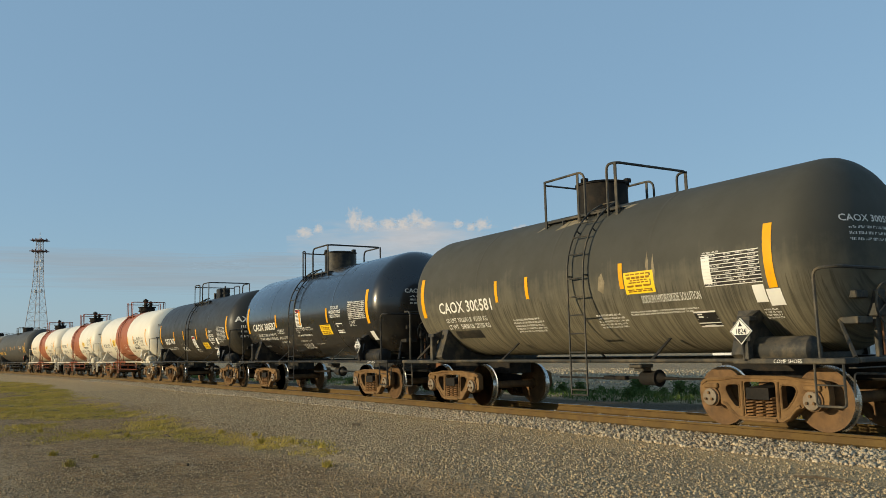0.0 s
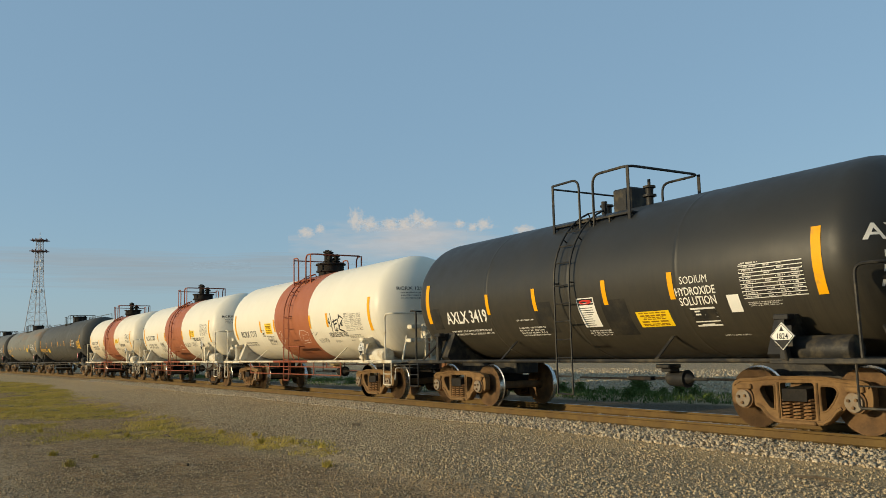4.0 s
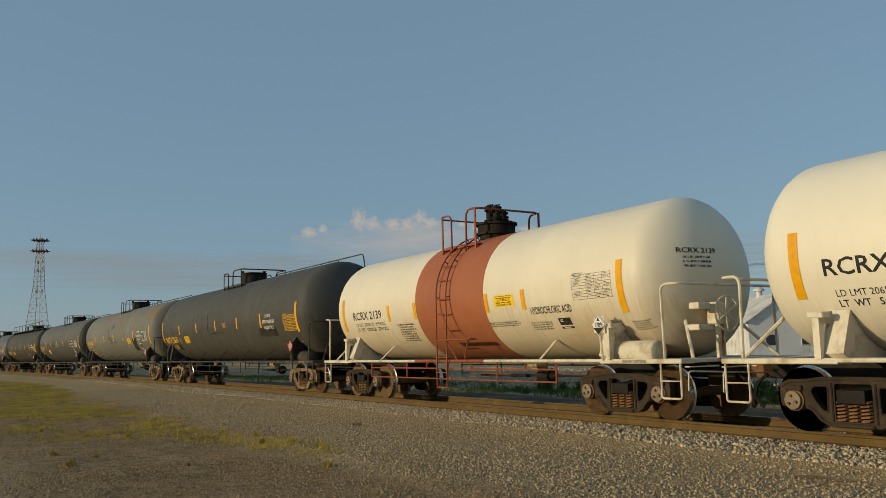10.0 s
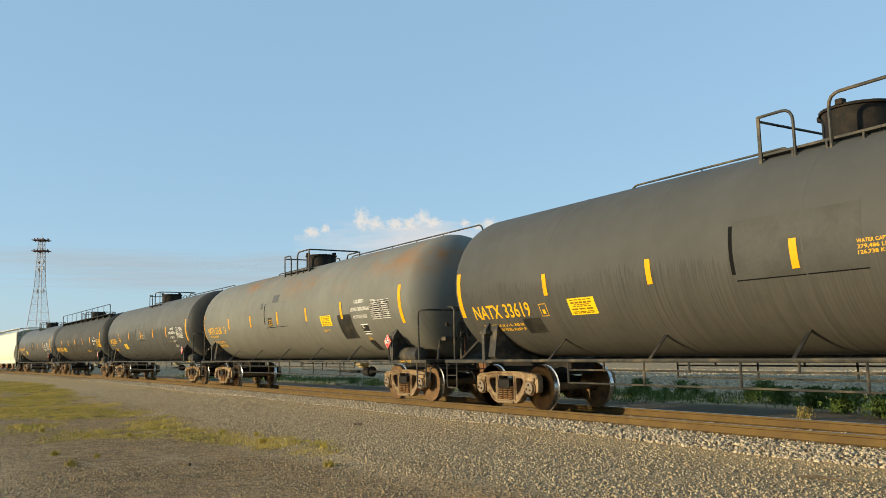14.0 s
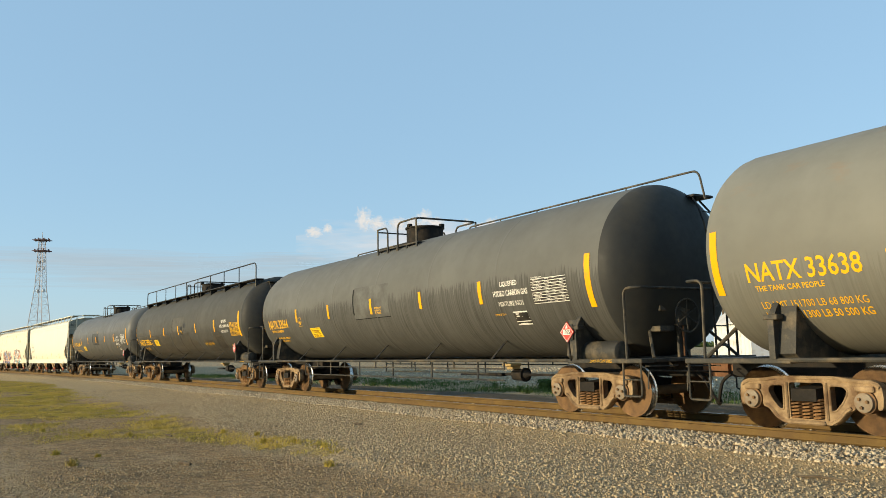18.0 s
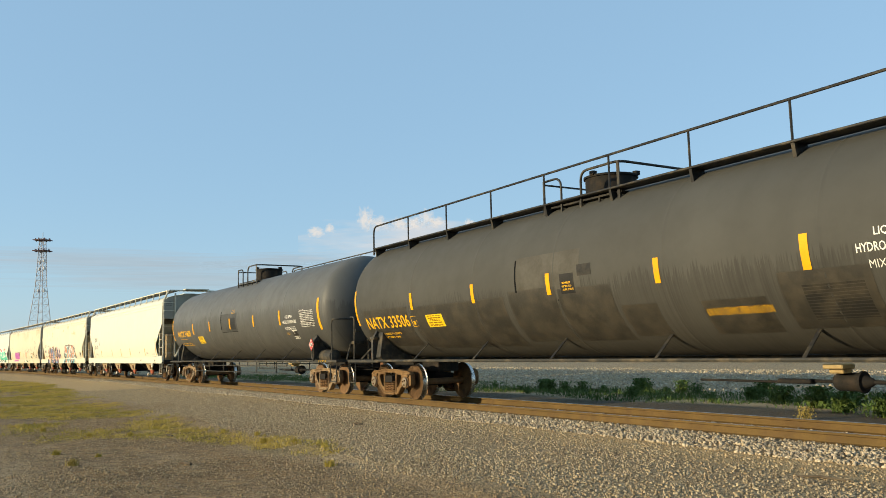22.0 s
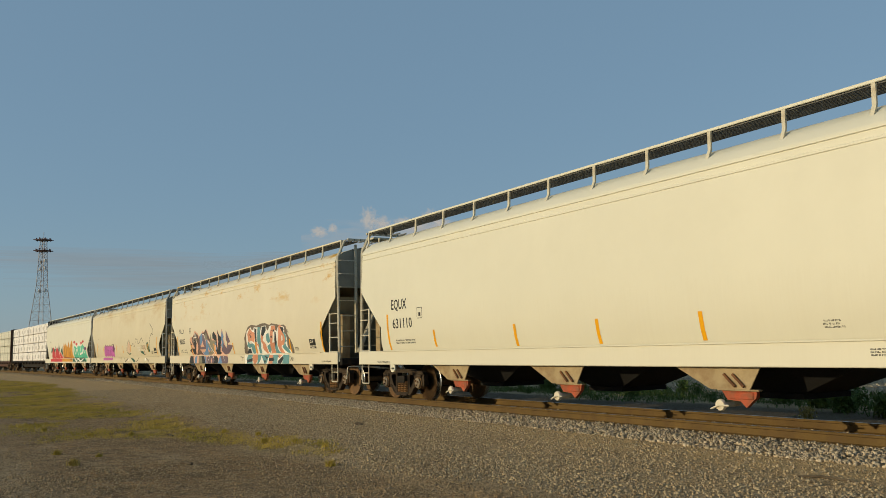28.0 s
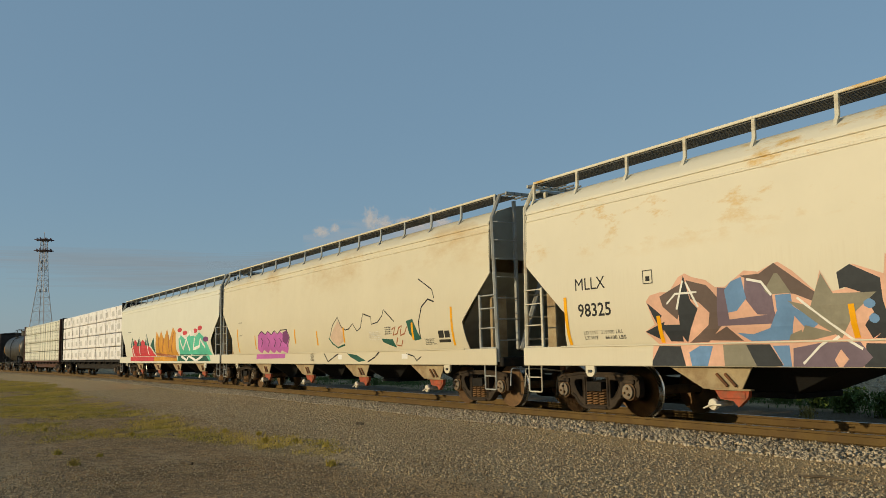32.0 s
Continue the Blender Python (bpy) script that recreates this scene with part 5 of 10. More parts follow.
def boxcar(u):
    car = register(thing("boxcar", "dark boxcar at the tail of the visible train", "boxcar", group="cars of the freight train"), u, 11.0)
    paint = plain("dark brown boxcar paint", (0.035, 0.026, 0.022), 0.6, 0, 0.3, 3, (0.06, 0.045, 0.035), 0.3)
    g = Geo().box(-7.6, 7.6, -1.50, 1.50, 1.0, 4.35, 0.04)
    for i in range(20):
        for y in (-1, 1):
            x = -7.2 + 14.4 * i / 19
            g.box(x - 0.05, x + 0.05, min(y * 1.50, y * 1.54), max(y * 1.50, y * 1.54), 1.1, 4.25, 0.012)
    part("body", g, paint, car)
    part("roof", Geo().prism([(-1.55, 4.35), (1.55, 4.35), (1.5, 4.42), (0, 4.55), (-1.5, 4.42)], -7.65, 7.65, "x"), paint, car)
    part("door", Geo().box(-1.5, 1.5, -1.60, -1.545, 1.05, 4.2, 0.02), paint, car)
    for e in (-1, 1):
        bogie(car, e * 5.5, MAT["frame_dark"])
        coupler(car, e * 8.0, e, MAT["rust"])
        part("ladder", Geo().rod((e * 7.2, -1.58, 1.1), (e * 7.2, -1.58, 4.3), 0.015, 5).rod((e * 7.55, -1.58, 1.1), (e * 7.55, -1.58, 4.3), 0.015, 5), paint, car)
    return car


boxcar(-337.3)


# ---- writing, signs and paint on the cars ----
INK_W, INK_B, INK_Y = MAT["letter_white"], MAT["letter_black"], MAT["letter_yellow"]
PAPER, STAIN, CORROSIVE, FLAMMABLE = MAT["sign_white"], MAT["patch"], "corrosive", "flammable"


def spray(name, colour, rough=0.6):
    """Spray paint: uneven, cloudy cover."""
    return plain(name, colour, rough, 0, 0.22, 3.0, tuple(c * 0.75 for c in colour), 0.3)


SLIT = plain("black gap", (0.004, 0.004, 0.004), 0.9, 0, 0.1)
PRIMER = plain("grey primer", (0.085, 0.085, 0.085), 0.6, 0, 0.15)
APRON = plain("dark oily stain", (0.030, 0.027, 0.021), 0.45, 0, 0.35, 5.0, (0.06, 0.05, 0.035), 0.4)
PEACH, SALMON, TEAL = spray("peach spray paint", (0.72, 0.42, 0.30)), spray("salmon spray paint", (0.62, 0.27, 0.16)), spray("teal spray paint", (0.13, 0.30, 0.32))
TAUPE, NIGHT, SKYB = spray("taupe spray paint", (0.14, 0.10, 0.085)), spray("black-blue spray paint", (0.035, 0.04, 0.045)), spray("blue spray paint", (0.14, 0.27, 0.47))
MAUVE, GREY, SMOKE = spray("mauve spray paint", (0.17, 0.125, 0.16)), spray("grey-green spray paint", (0.25, 0.23, 0.17)), spray("smoky brown spray paint", (0.17, 0.135, 0.105))
CHALK, PINK, PLUM = spray("white spray paint", (0.78, 0.76, 0.70)), spray("orchid spray paint", (0.50, 0.13, 0.40)), spray("plum spray paint", (0.18, 0.05, 0.15))
BLUSH, FOREST, RUSTY = spray("faint pink wash", (0.62, 0.45, 0.33)), spray("dark green spray paint", (0.02, 0.10, 0.07)), spray("red-brown spray paint", (0.34, 0.12, 0.05))
CRIM, AMBER, MINT = spray("crimson spray paint", (0.58, 0.06, 0.07)), spray("orange spray paint", (0.60, 0.28, 0.04)), spray("mint green spray paint", (0.10, 0.50, 0.34))
LAYERS = collections.Counter()


class Board:
    """The near side of a hopper, as a surface for paint."""

    @staticmethod
    def y(z):
        return float(np.interp(z, [0.9, 1.27, 1.29, 1.5, 1.75, 2.0, 2.4, 3.2, 3.72], [1.637, 1.637, 1.4935, 1.56, 1.60, 1.62, 1.63, 1.62, 1.60]))

    def side(self, x, z, out=0.006):
        return lambda dx, dz: (x + 0.25 + dx, -(self.y(z + dz) + out), z + dz)


BOARD = Board()


def lift(car):
    """Each new layer of paint on a car lies a hair above the last."""
    LAYERS[car.name] += 1
    return 0.0016 + (0.00004 if car in HOPPERS else 0.0001) * LAYERS[car.name]


def cut_flat(bm, sh):
    """Cuts a flat drawing (x, z) into bands narrow enough to follow the surface."""
    zs = [v.co.y for v in bm.verts]
    levels = [1.27, 1.29, 1.5, 1.75, 2.0, 2.4, 3.2] if sh is BOARD else [0.05 * i for i in range(int(min(zs) / 0.05), int(max(zs) / 0.05) + 1)]
    for z in levels:
        if min(zs) < z < max(zs):
            bmesh.ops.bisect_plane(bm, geom=bm.verts[:] + bm.edges[:] + bm.faces[:], plane_co=(0, z, 0), plane_no=(0, 1, 0))


def laid(name, bm, sh, out, mat, car):
    """Lays a flat drawing (x, z) on the car's side."""
    cut_flat(bm, sh)
    for v in bm.verts:
        v.co = sh.side(v.co.x, v.co.y, out)(0, 0)
    me = bpy.data.meshes.new(name)
    bm.to_mesh(me)
    bm.free()
    me.materials.append(mat)
    ob = new(name, me)
    ob.parent = car
    return ob


def say(car, sh, text, x, z, w, h, mat):
    """A line of stencilled letters, w long and h high, its lower left corner at x, z."""
    me = lettering(text, h, lambda a, b: (a, b, 0))
    xs = [v.co.x for v in me.vertices]
    k = w / (max(xs) - min(xs))
    bm = bmesh.new()
    bm.from_mesh(me)
    bpy.data.meshes.remove(me)
    for v in bm.verts:
        v.co = (x + (v.co.x - min(xs)) * k, z + v.co.y, 0)
    return laid("lettering", bm, sh, 0.0014 if car in HOPPERS and mat is INK_B else lift(car), mat, car)


def say_head(car, sh, text, y, z, w, h, mat):
    me = lettering(text, h, lambda a, b: (a, b, 0))
    xs = [v.co.x for v in me.vertices]
    k, place = w / (max(xs) - min(xs)), sh.face(y, z)
    for v in me.vertices:
        v.co = place((v.co.x - min(xs)) * k, v.co.y)
    me.materials.append(mat)
    ob = new("lettering", me)
    ob.parent = car
    g, rnd = Geo(), random.Random(len(text))
    for r in range(3):
        a = w * 0.12
        words(g, place, rnd, a, -h * (1.1 + 0.9 * r), w * 0.85, h * 0.42)
    flat_part("small_print", g, mat, car)


def panel(car, sh, x, z, w, h, mat):
    return flat_part("stain" if mat in (STAIN, APRON) else "gap" if mat == SLIT else "sticker", sheet(sh.side(x, z, lift(car)), w, h, max(1, int(w / 0.4)), max(2, int(h / 0.05))), mat, car)


def outline(car, sh, x, z, w, h, mat, line=0.014):
    place, g = sh.side(x, z, lift(car)), Geo()
    for a, b, c, e in ((0, 0, w, line), (0, h - line, w, line), (0, 0, line, h), (w - line, 0, line, h), (w * 0.3, h * 0.2, w * 0.4, h * 0.35)):
        sheet(place, c, e, 2, 2, g, a, b)
    return flat_part("plate_mark", g, mat, car)


def framed_panel(car, sh, x, z, w, h, mat):
    """A black test panel in a painted frame, with two cells."""
    p = flat_part("test_panel", sheet(sh.side(x, z, lift(car)), w, h, 3, 8), STAIN, car)
    place, g, l = sh.side(x, z, lift(car)), Geo(), 0.03
    if mat != INK_B:
        for a, b, c, e in ((0, 0, w, l), (0, h - l, w, l), (0, 0, l, h), (w - l, 0, l, h), (0, h * 0.24, w, l * 0.7), (w * 0.5, h * 0.24, l * 0.7, h * 0.76)):
            sheet(place, c, e, 2, 2, g, a, b)
        ink = INK_W
    else:
        for a, b, c, e in ((w * 0.5, h * 0.24, l, h * 0.76), (0, h * 0.2, w, l)):
            sheet(place, c, e, 2, 2, g, a, b)
        ink = MAT["tank_white"]
    for b in (0.62, 0.78):
        sheet(place, w * 0.22, h * 0.08, 1, 1, g, w * 0.14, h * b)
    sheet(place, w * 0.5, h * 0.07, 1, 1, g, w * 0.2, h * 0.07)
    return flat_part("panel_frame", g, ink, p)


def data_table(car, sh, x, z, w, h, cols, rows, mat):
    if mat == INK_W:
        flat_part("table_ground", sheet(sh.side(x, z, lift(car)), w, h, 4, 10), STAIN, car)
    place, rnd, g, l = sh.side(x, z, lift(car)), random.Random(rows + int(w * 100)), Geo(), 0.006 if mat == INK_B else 0.012
    first = 0.38
    xs = [0.0] + [first + (1 - first) * i / (cols - 1) for i in range(cols)]
    for i in range(rows + 1):
        sheet(place, w, l, 5, 1, g, 0, (h - l) * i / rows)
    for a in xs:
        sheet(place, l, h, 1, 5, g, (w - l) * a)
    for i in range(cols):
        for j in range(rows):
            if rnd.random() < 0.85:
                cw = (xs[i + 1] - xs[i]) * w
                words(g, place, rnd, xs[i] * w + cw * 0.14, h * j / rows + h / rows * 0.34, xs[i] * w + cw * rnd.uniform(0.55, 0.9), h / rows * 0.38)
    words(g, place, rnd, w * 0.02, h + h / rows * 0.25, w * 0.34, h / rows * 0.45)
    return flat_part("data_table", g, mat, car)


def words(g, place, rnd, a, b, end, h):
    """A line of small words from a to end, each letter a short upright block."""
    while a < end - h:
        for _ in range(rnd.randint(2, 7)):
            if a > end - h * 0.6:
                break
            k = rnd.choice((0.2, 0.38, 0.38, 0.45))
            lo = rnd.choice((0, 0, 0, h * 0.5))
            sheet(place, h * k, h - lo, 1, 1, g, a, b + lo * rnd.choice((0, 1)))
            a += h * (k + 0.3)
        a += h * 0.5


def small_print(car, sh, x, z, w, h, rows, mat):
    """Rows of blocks in place of print too small to read; z: the lowest row's foot."""
    rnd, g, place = random.Random(int(x * 31 + z * 77) + rows), Geo(), sh.side(x, z, lift(car))
    pitch = h / rows if rows > 1 else h
    bar = min(pitch * 0.58, 0.075)
    for r in range(rows):
        words(g, place, rnd, rnd.uniform(0, 0.06) * w, r * pitch, w * rnd.uniform(0.8, 1.0), bar)
    return flat_part("small_print", g, mat, car)


def lines_of(car, sh, texts, x, z, w, h, mat):
    """Short lines of stencilled print one over the other, the longest w long; z: the lowest line's foot."""
    pitch, most = h / max(1, len(texts)), max(len(t) for t in texts)
    size = min(pitch * 0.66, 0.11) if len(texts) > 1 else h
    for i, t in enumerate(texts[::-1]):
        say(car, sh, t, x, z + i * pitch, w * len(t) / most, size, mat)


def number_sign(car, sh, x, z, w, h):
    """A yellow emergency sign; its numbers are plain bars."""
    s = flat_part("emergency_sign", sheet(sh.side(x, z, lift(car)), w, h, 3, 4), MAT["sign_yellow"], car, "yellow emergency sign with dark print")
    place, g = sh.side(x, z, lift(car)), Geo()
    for b, hh, inset in ((0.08, 0.06, 0.1), (0.16, 0.24, 0.08), (0.48, 0.06, 0.15), (0.58, 0.06, 0.2), (0.68, 0.1, 0.1), (0.86, 0.06, 0.08)):
        n = 3 if hh > 0.2 else 5
        cw = w * (1 - 2 * inset) / n
        for i in range(n):
            sheet(place, cw * 0.82, h * hh, 1, 1, g, w * inset + cw * i, h * b)
    flat_part("print", g, plain("brown sign print", (0.25, 0.12, 0.01), 0.5) if "brown sign print" not in bpy.data.materials else bpy.data.materials["brown sign print"], s)
    return s


def notice(car, sh, x, z, w, h):
    """A tall white danger notice with a red oval at its head."""
    s = flat_part("danger_notice", sheet(sh.side(x, z, lift(car)), w, h, 3, 6), PAPER, car, "white notice with a red oval head")
    place, g = sh.side(x, z, lift(car)), Geo()
    sheet(place, w * 0.9, h * 0.2, 2, 2, g, w * 0.05, h * 0.77)
    flat_part("head_band", g, INK_B, s)
    place, g = sh.side(x, z, lift(car)), Geo()
    ring = [place(w * (0.5 + 0.36 * math.cos(t * 0.3142)), h * (0.87 + 0.07 * math.sin(t * 0.3142))) for t in range(20)]
    flat_part("oval", g.add(ring, [tuple(range(20))]), MAT["sign_red"], s)
    g, rnd = Geo(), random.Random(4)
    for i in range(9):
        sheet(place, w * rnd.uniform(0.5, 0.8), h * 0.025, 1, 1, g, w * 0.1, h * (0.06 + 0.075 * i))
    return flat_part("print", g, MAT["grey"], s)


def tape(car, sh, x, z, h, w=0.085):
    return flat_part("reflective_tape", sheet(sh.side(x - w / 2, z, lift(car) + 0.001), w, h, 1, 14), MAT["yellow"], car)


def shape(car, sh, pts, mat):
    """One patch of paint, drawn in x and z, its edges slightly uneven."""
    bm = bmesh.new()
    bm.faces.new([bm.verts.new((a, b, 0)) for a, b in pts])
    bmesh.ops.triangulate(bm, faces=bm.faces[:])
    return laid("spray_paint", bm, sh, lift(car), mat, car)


def stroke(car, sh, pts, width, mat):
    """A sprayed line of that width through pts."""
    out = lift(car)
    fine = []
    for (a, b), (c, e) in zip(pts, pts[1:]):
        n = max(1, int(math.hypot(c - a, e - b) / 0.10))
        fine += [(a + (c - a) * i / n, b + (e - b) * i / n) for i in range(n)]
    fine.append(pts[-1])
    rnd = random.Random(len(fine))
    bm, pairs = bmesh.new(), []
    for i, (a, b) in enumerate(fine):
        p, q = fine[max(i - 1, 0)], fine[min(i + 1, len(fine) - 1)]
        dx, dz = q[0] - p[0], q[1] - p[1]
        l = math.hypot(dx, dz) or 1
        w = width * rnd.uniform(0.8, 1.15) / 2
        pairs.append([bm.verts.new((a - e * dz / l * w, b + e * dx / l * w, 0)) for e in (-1, 1)])
    for p, q in zip(pairs, pairs[1:]):
        bm.faces.new((p[0], p[1], q[1], q[0]))
    return laid("sprayed_line", bm, sh, out, mat, car)


shape(HOPPERS[1], BOARD, [(0.83, 1.32), (1.06, 1.76), (1.03, 1.89), (1.27, 2.14), (1.48, 2.3), (1.86, 2.37), (2.44, 2.31), (2.89, 2.37), (3.32, 2.37), (3.73, 2.29), (3.93, 2.34), (4.51, 2.28), (4.78, 2.24), (5.05, 2.26), (5.26, 2.19), (5.44, 1.88), (5.64, 1.74), (5.79, 1.55), (5.8, 1.39), (5.74, 1.29), (5.64, 1.27), (0.97, 1.3)], SMOKE)
shape(HOPPERS[1], BOARD, [(1.28, 2.0), (1.34, 2.13), (1.75, 2.29), (1.91, 2.16), (2.08, 2.17), (2.13, 2.27), (2.41, 2.24), (2.48, 2.26), (2.81, 2.24), (2.87, 2.1), (2.95, 2.27), (3.36, 2.29), (3.51, 2.09), (3.63, 2.14), (3.7, 2.23), (3.89, 2.27), (4.26, 2.25), (4.3, 2.11), (4.41, 2.04), (4.5, 2.15), (4.65, 2.24), (5.05, 2.19), (5.11, 2.14), (5.13, 1.99), (5.27, 1.89), (5.34, 1.76), (5.3, 1.56), (5.35, 1.45), (5.43, 1.41), (5.53, 1.4), (5.65, 0.94), (1.24, 0.94), (1.23, 1.19), (1.23, 1.39), (1.35, 1.55), (1.26, 1.75)], CHALK)
shape(HOPPERS[1], BOARD, [(1.41, 2.05), (1.69, 2.26), (1.87, 2.13), (2.19, 2.06), (2.21, 1.86), (2.1, 1.69), (1.87, 1.77), (1.65, 1.78), (1.54, 1.67), (1.46, 1.8)], SALMON)
shape(HOPPERS[1], BOARD, [(2.22, 1.75), (2.39, 1.72), (2.29, 1.3), (2.08, 1.3)], SALMON)
shape(HOPPERS[1], BOARD, [(2.36, 1.63), (2.64, 1.69), (2.53, 1.3), (2.49, 1.52)], SALMON)
shape(HOPPERS[1], BOARD, [(1.99, 1.26), (2.61, 1.26), (2.63, 1.09), (2.44, 0.94), (2.17, 0.94)], SALMON)
shape(HOPPERS[1], BOARD, [(2.86, 1.99), (3.09, 1.89), (3.02, 1.77), (3.3, 1.62), (3.36, 1.48), (3.4, 1.3), (3.21, 1.3), (2.96, 1.43), (2.98, 1.63), (2.84, 1.71)], SALMON)
shape(HOPPERS[1], BOARD, [(3.91, 2.25), (4.26, 2.25), (4.3, 2.09), (4.07, 2.04), (4.0, 1.77), (3.93, 1.67), (4.18, 1.67), (4.09, 1.44), (4.1, 1.3), (3.68, 1.3), (3.72, 1.59), (3.79, 1.99)], SALMON)
shape(HOPPERS[1], BOARD, [(3.78, 1.24), (4.21, 1.24), (4.23, 1.02), (4.16, 0.94), (3.69, 0.94)], SALMON)
shape(HOPPERS[1], BOARD, [(4.59, 2.21), (4.73, 2.27), (4.97, 2.15), (5.19, 1.86), (5.12, 1.7), (4.93, 1.55), (4.81, 1.59), (4.74, 1.5), (4.93, 1.3), (5.0, 1.3), (4.57, 1.3), (4.49, 1.44), (4.42, 1.58), (4.56, 1.89)], SALMON)
shape(HOPPERS[1], BOARD, [(4.64, 1.25), (5.07, 1.24), (4.72, 1.11)], SALMON)
shape(HOPPERS[1], BOARD, [(1.45, 1.77), (1.61, 1.67), (1.95, 1.68), (2.19, 1.56), (2.04, 1.3), (1.78, 1.3), (1.74, 1.54), (1.51, 1.51), (1.3, 1.59)], TEAL)
shape(HOPPERS[1], BOARD, [(1.47, 0.94), (1.4, 1.09), (1.6, 1.26), (2.1, 1.25), (2.01, 1.14), (2.08, 0.94), (1.99, 0.94)], TEAL)
shape(HOPPERS[1], BOARD, [(2.53, 2.26), (2.78, 2.25), (2.81, 1.7), (2.71, 1.3), (2.46, 1.3), (2.55, 1.63), (2.43, 1.71)], TEAL)
shape(HOPPERS[1], BOARD, [(2.63, 1.26), (3.03, 1.26), (2.93, 1.09), (2.71, 0.94), (2.58, 0.94)], TEAL)
shape(HOPPERS[1], BOARD, [(3.38, 1.96), (3.63, 2.03), (3.77, 1.72), (3.52, 1.65), (3.38, 1.75)], TEAL)
shape(HOPPERS[1], BOARD, [(3.4, 1.55), (3.7, 1.63), (3.74, 1.43), (3.55, 1.3), (3.43, 1.37)], TEAL)
shape(HOPPERS[1], BOARD, [(2.99, 1.24), (3.83, 1.26), (3.48, 0.94), (3.29, 0.94)], TEAL)
shape(HOPPERS[1], BOARD, [(4.14, 1.63), (4.36, 1.71), (4.39, 1.42), (4.52, 1.33), (4.66, 1.3), (4.1, 1.3)], TEAL)
shape(HOPPERS[1], BOARD, [(4.17, 1.24), (4.64, 1.25), (4.54, 1.02), (4.59, 0.94), (4.08, 0.94)], TEAL)
shape(HOPPERS[1], BOARD, [(4.96, 2.05), (5.16, 1.97), (5.28, 1.86), (5.29, 1.7), (5.14, 1.64), (5.18, 1.53), (5.33, 1.46), (5.45, 1.3), (5.23, 1.3), (5.0, 1.38), (4.83, 1.51), (5.05, 1.62), (5.17, 1.78)], TEAL)
shape(HOPPERS[1], BOARD, [(5.08, 1.24), (5.65, 1.24), (5.62, 0.94), (4.98, 0.94), (5.07, 1.08)], TEAL)
shape(HOPPERS[1], BOARD, [(2.19, 2.22), (2.42, 2.2), (2.38, 1.72), (2.22, 1.72)], NIGHT)
shape(HOPPERS[1], BOARD, [(1.15, 1.32), (1.37, 1.49), (1.64, 1.48), (1.66, 1.31)], NIGHT)
shape(HOPPERS[1], BOARD, [(1.45, 1.07), (2.07, 1.14), (2.06, 1.02), (1.48, 0.97)], NIGHT)
shape(HOPPERS[1], BOARD, [(2.99, 2.25), (3.36, 2.26), (3.37, 2.1), (3.05, 1.89), (2.89, 1.99)], NIGHT)
shape(HOPPERS[1], BOARD, [(4.24, 2.06), (4.34, 2.01), (4.37, 1.68), (4.12, 1.5), (4.17, 1.8)], NIGHT)
shape(HOPPERS[1], BOARD, [(3.73, 1.13), (4.22, 1.15), (4.24, 1.04), (3.73, 1.02)], NIGHT)
shape(HOPPERS[1], BOARD, [(4.71, 2.19), (5.02, 2.16), (5.09, 2.09), (4.98, 1.97), (4.86, 2.07)], NIGHT)
shape(HOPPERS[1], BOARD, [(4.59, 1.03), (5.08, 1.21), (5.13, 1.12), (4.9, 0.94), (4.63, 0.94)], NIGHT)
shape(HOPPERS[1], BOARD, [(4.83, 1.91), (4.95, 1.87), (4.95, 1.74), (4.82, 1.71)], CHALK)
shape(HOPPERS[1], BOARD, [(4.07, 1.95), (4.14, 1.68), (4.0, 1.68)], CHALK)
shape(HOPPERS[1], BOARD, [(3.44, 1.19), (3.43, 1.21), (3.4, 1.22), (3.36, 1.22), (3.33, 1.21), (3.32, 1.19), (3.33, 1.17), (3.36, 1.16), (3.4, 1.16), (3.43, 1.17)], NIGHT)
shape(HOPPERS[1], BOARD, [(3.63, 1.15), (3.61, 1.17), (3.56, 1.2), (3.52, 1.2), (3.47, 1.17), (3.45, 1.15), (3.47, 1.13), (3.52, 1.1), (3.56, 1.1), (3.61, 1.13)], NIGHT)
shape(HOPPERS[1], BOARD, [(3.44, 1.02), (3.42, 1.04), (3.37, 1.07), (3.33, 1.07), (3.28, 1.04), (3.26, 1.02), (3.28, 1.0), (3.33, 0.97), (3.37, 0.97), (3.42, 1.0)], NIGHT)
shape(HOPPERS[1], BOARD, [(3.98, 2.08), (3.96, 2.09), (3.94, 2.1), (3.92, 2.1), (3.9, 2.09), (3.88, 2.08), (3.9, 2.07), (3.92, 2.06), (3.94, 2.06), (3.96, 2.07)], NIGHT)
shape(HOPPERS[1], BOARD, [(4.18, 2.08), (4.17, 2.1), (4.13, 2.13), (4.09, 2.13), (4.05, 2.1), (4.04, 2.08), (4.05, 2.06), (4.09, 2.03), (4.13, 2.03), (4.17, 2.06)], NIGHT)
shape(HOPPERS[1], BOARD, [(3.95, 1.87), (3.94, 1.89), (3.9, 1.92), (3.86, 1.92), (3.82, 1.89), (3.81, 1.87), (3.82, 1.85), (3.86, 1.82), (3.9, 1.82), (3.94, 1.85)], NIGHT)
shape(HOPPERS[1], BOARD, [(1.85, 1.92), (1.84, 1.94), (1.81, 1.95), (1.77, 1.95), (1.74, 1.94), (1.73, 1.92), (1.74, 1.9), (1.77, 1.89), (1.81, 1.89), (1.84, 1.9)], NIGHT)
shape(HOPPERS[1], BOARD, [(2.44, 1.65), (2.42, 1.66), (2.4, 1.67), (2.38, 1.67), (2.36, 1.66), (2.34, 1.65), (2.36, 1.64), (2.38, 1.63), (2.4, 1.63), (2.42, 1.64)], NIGHT)
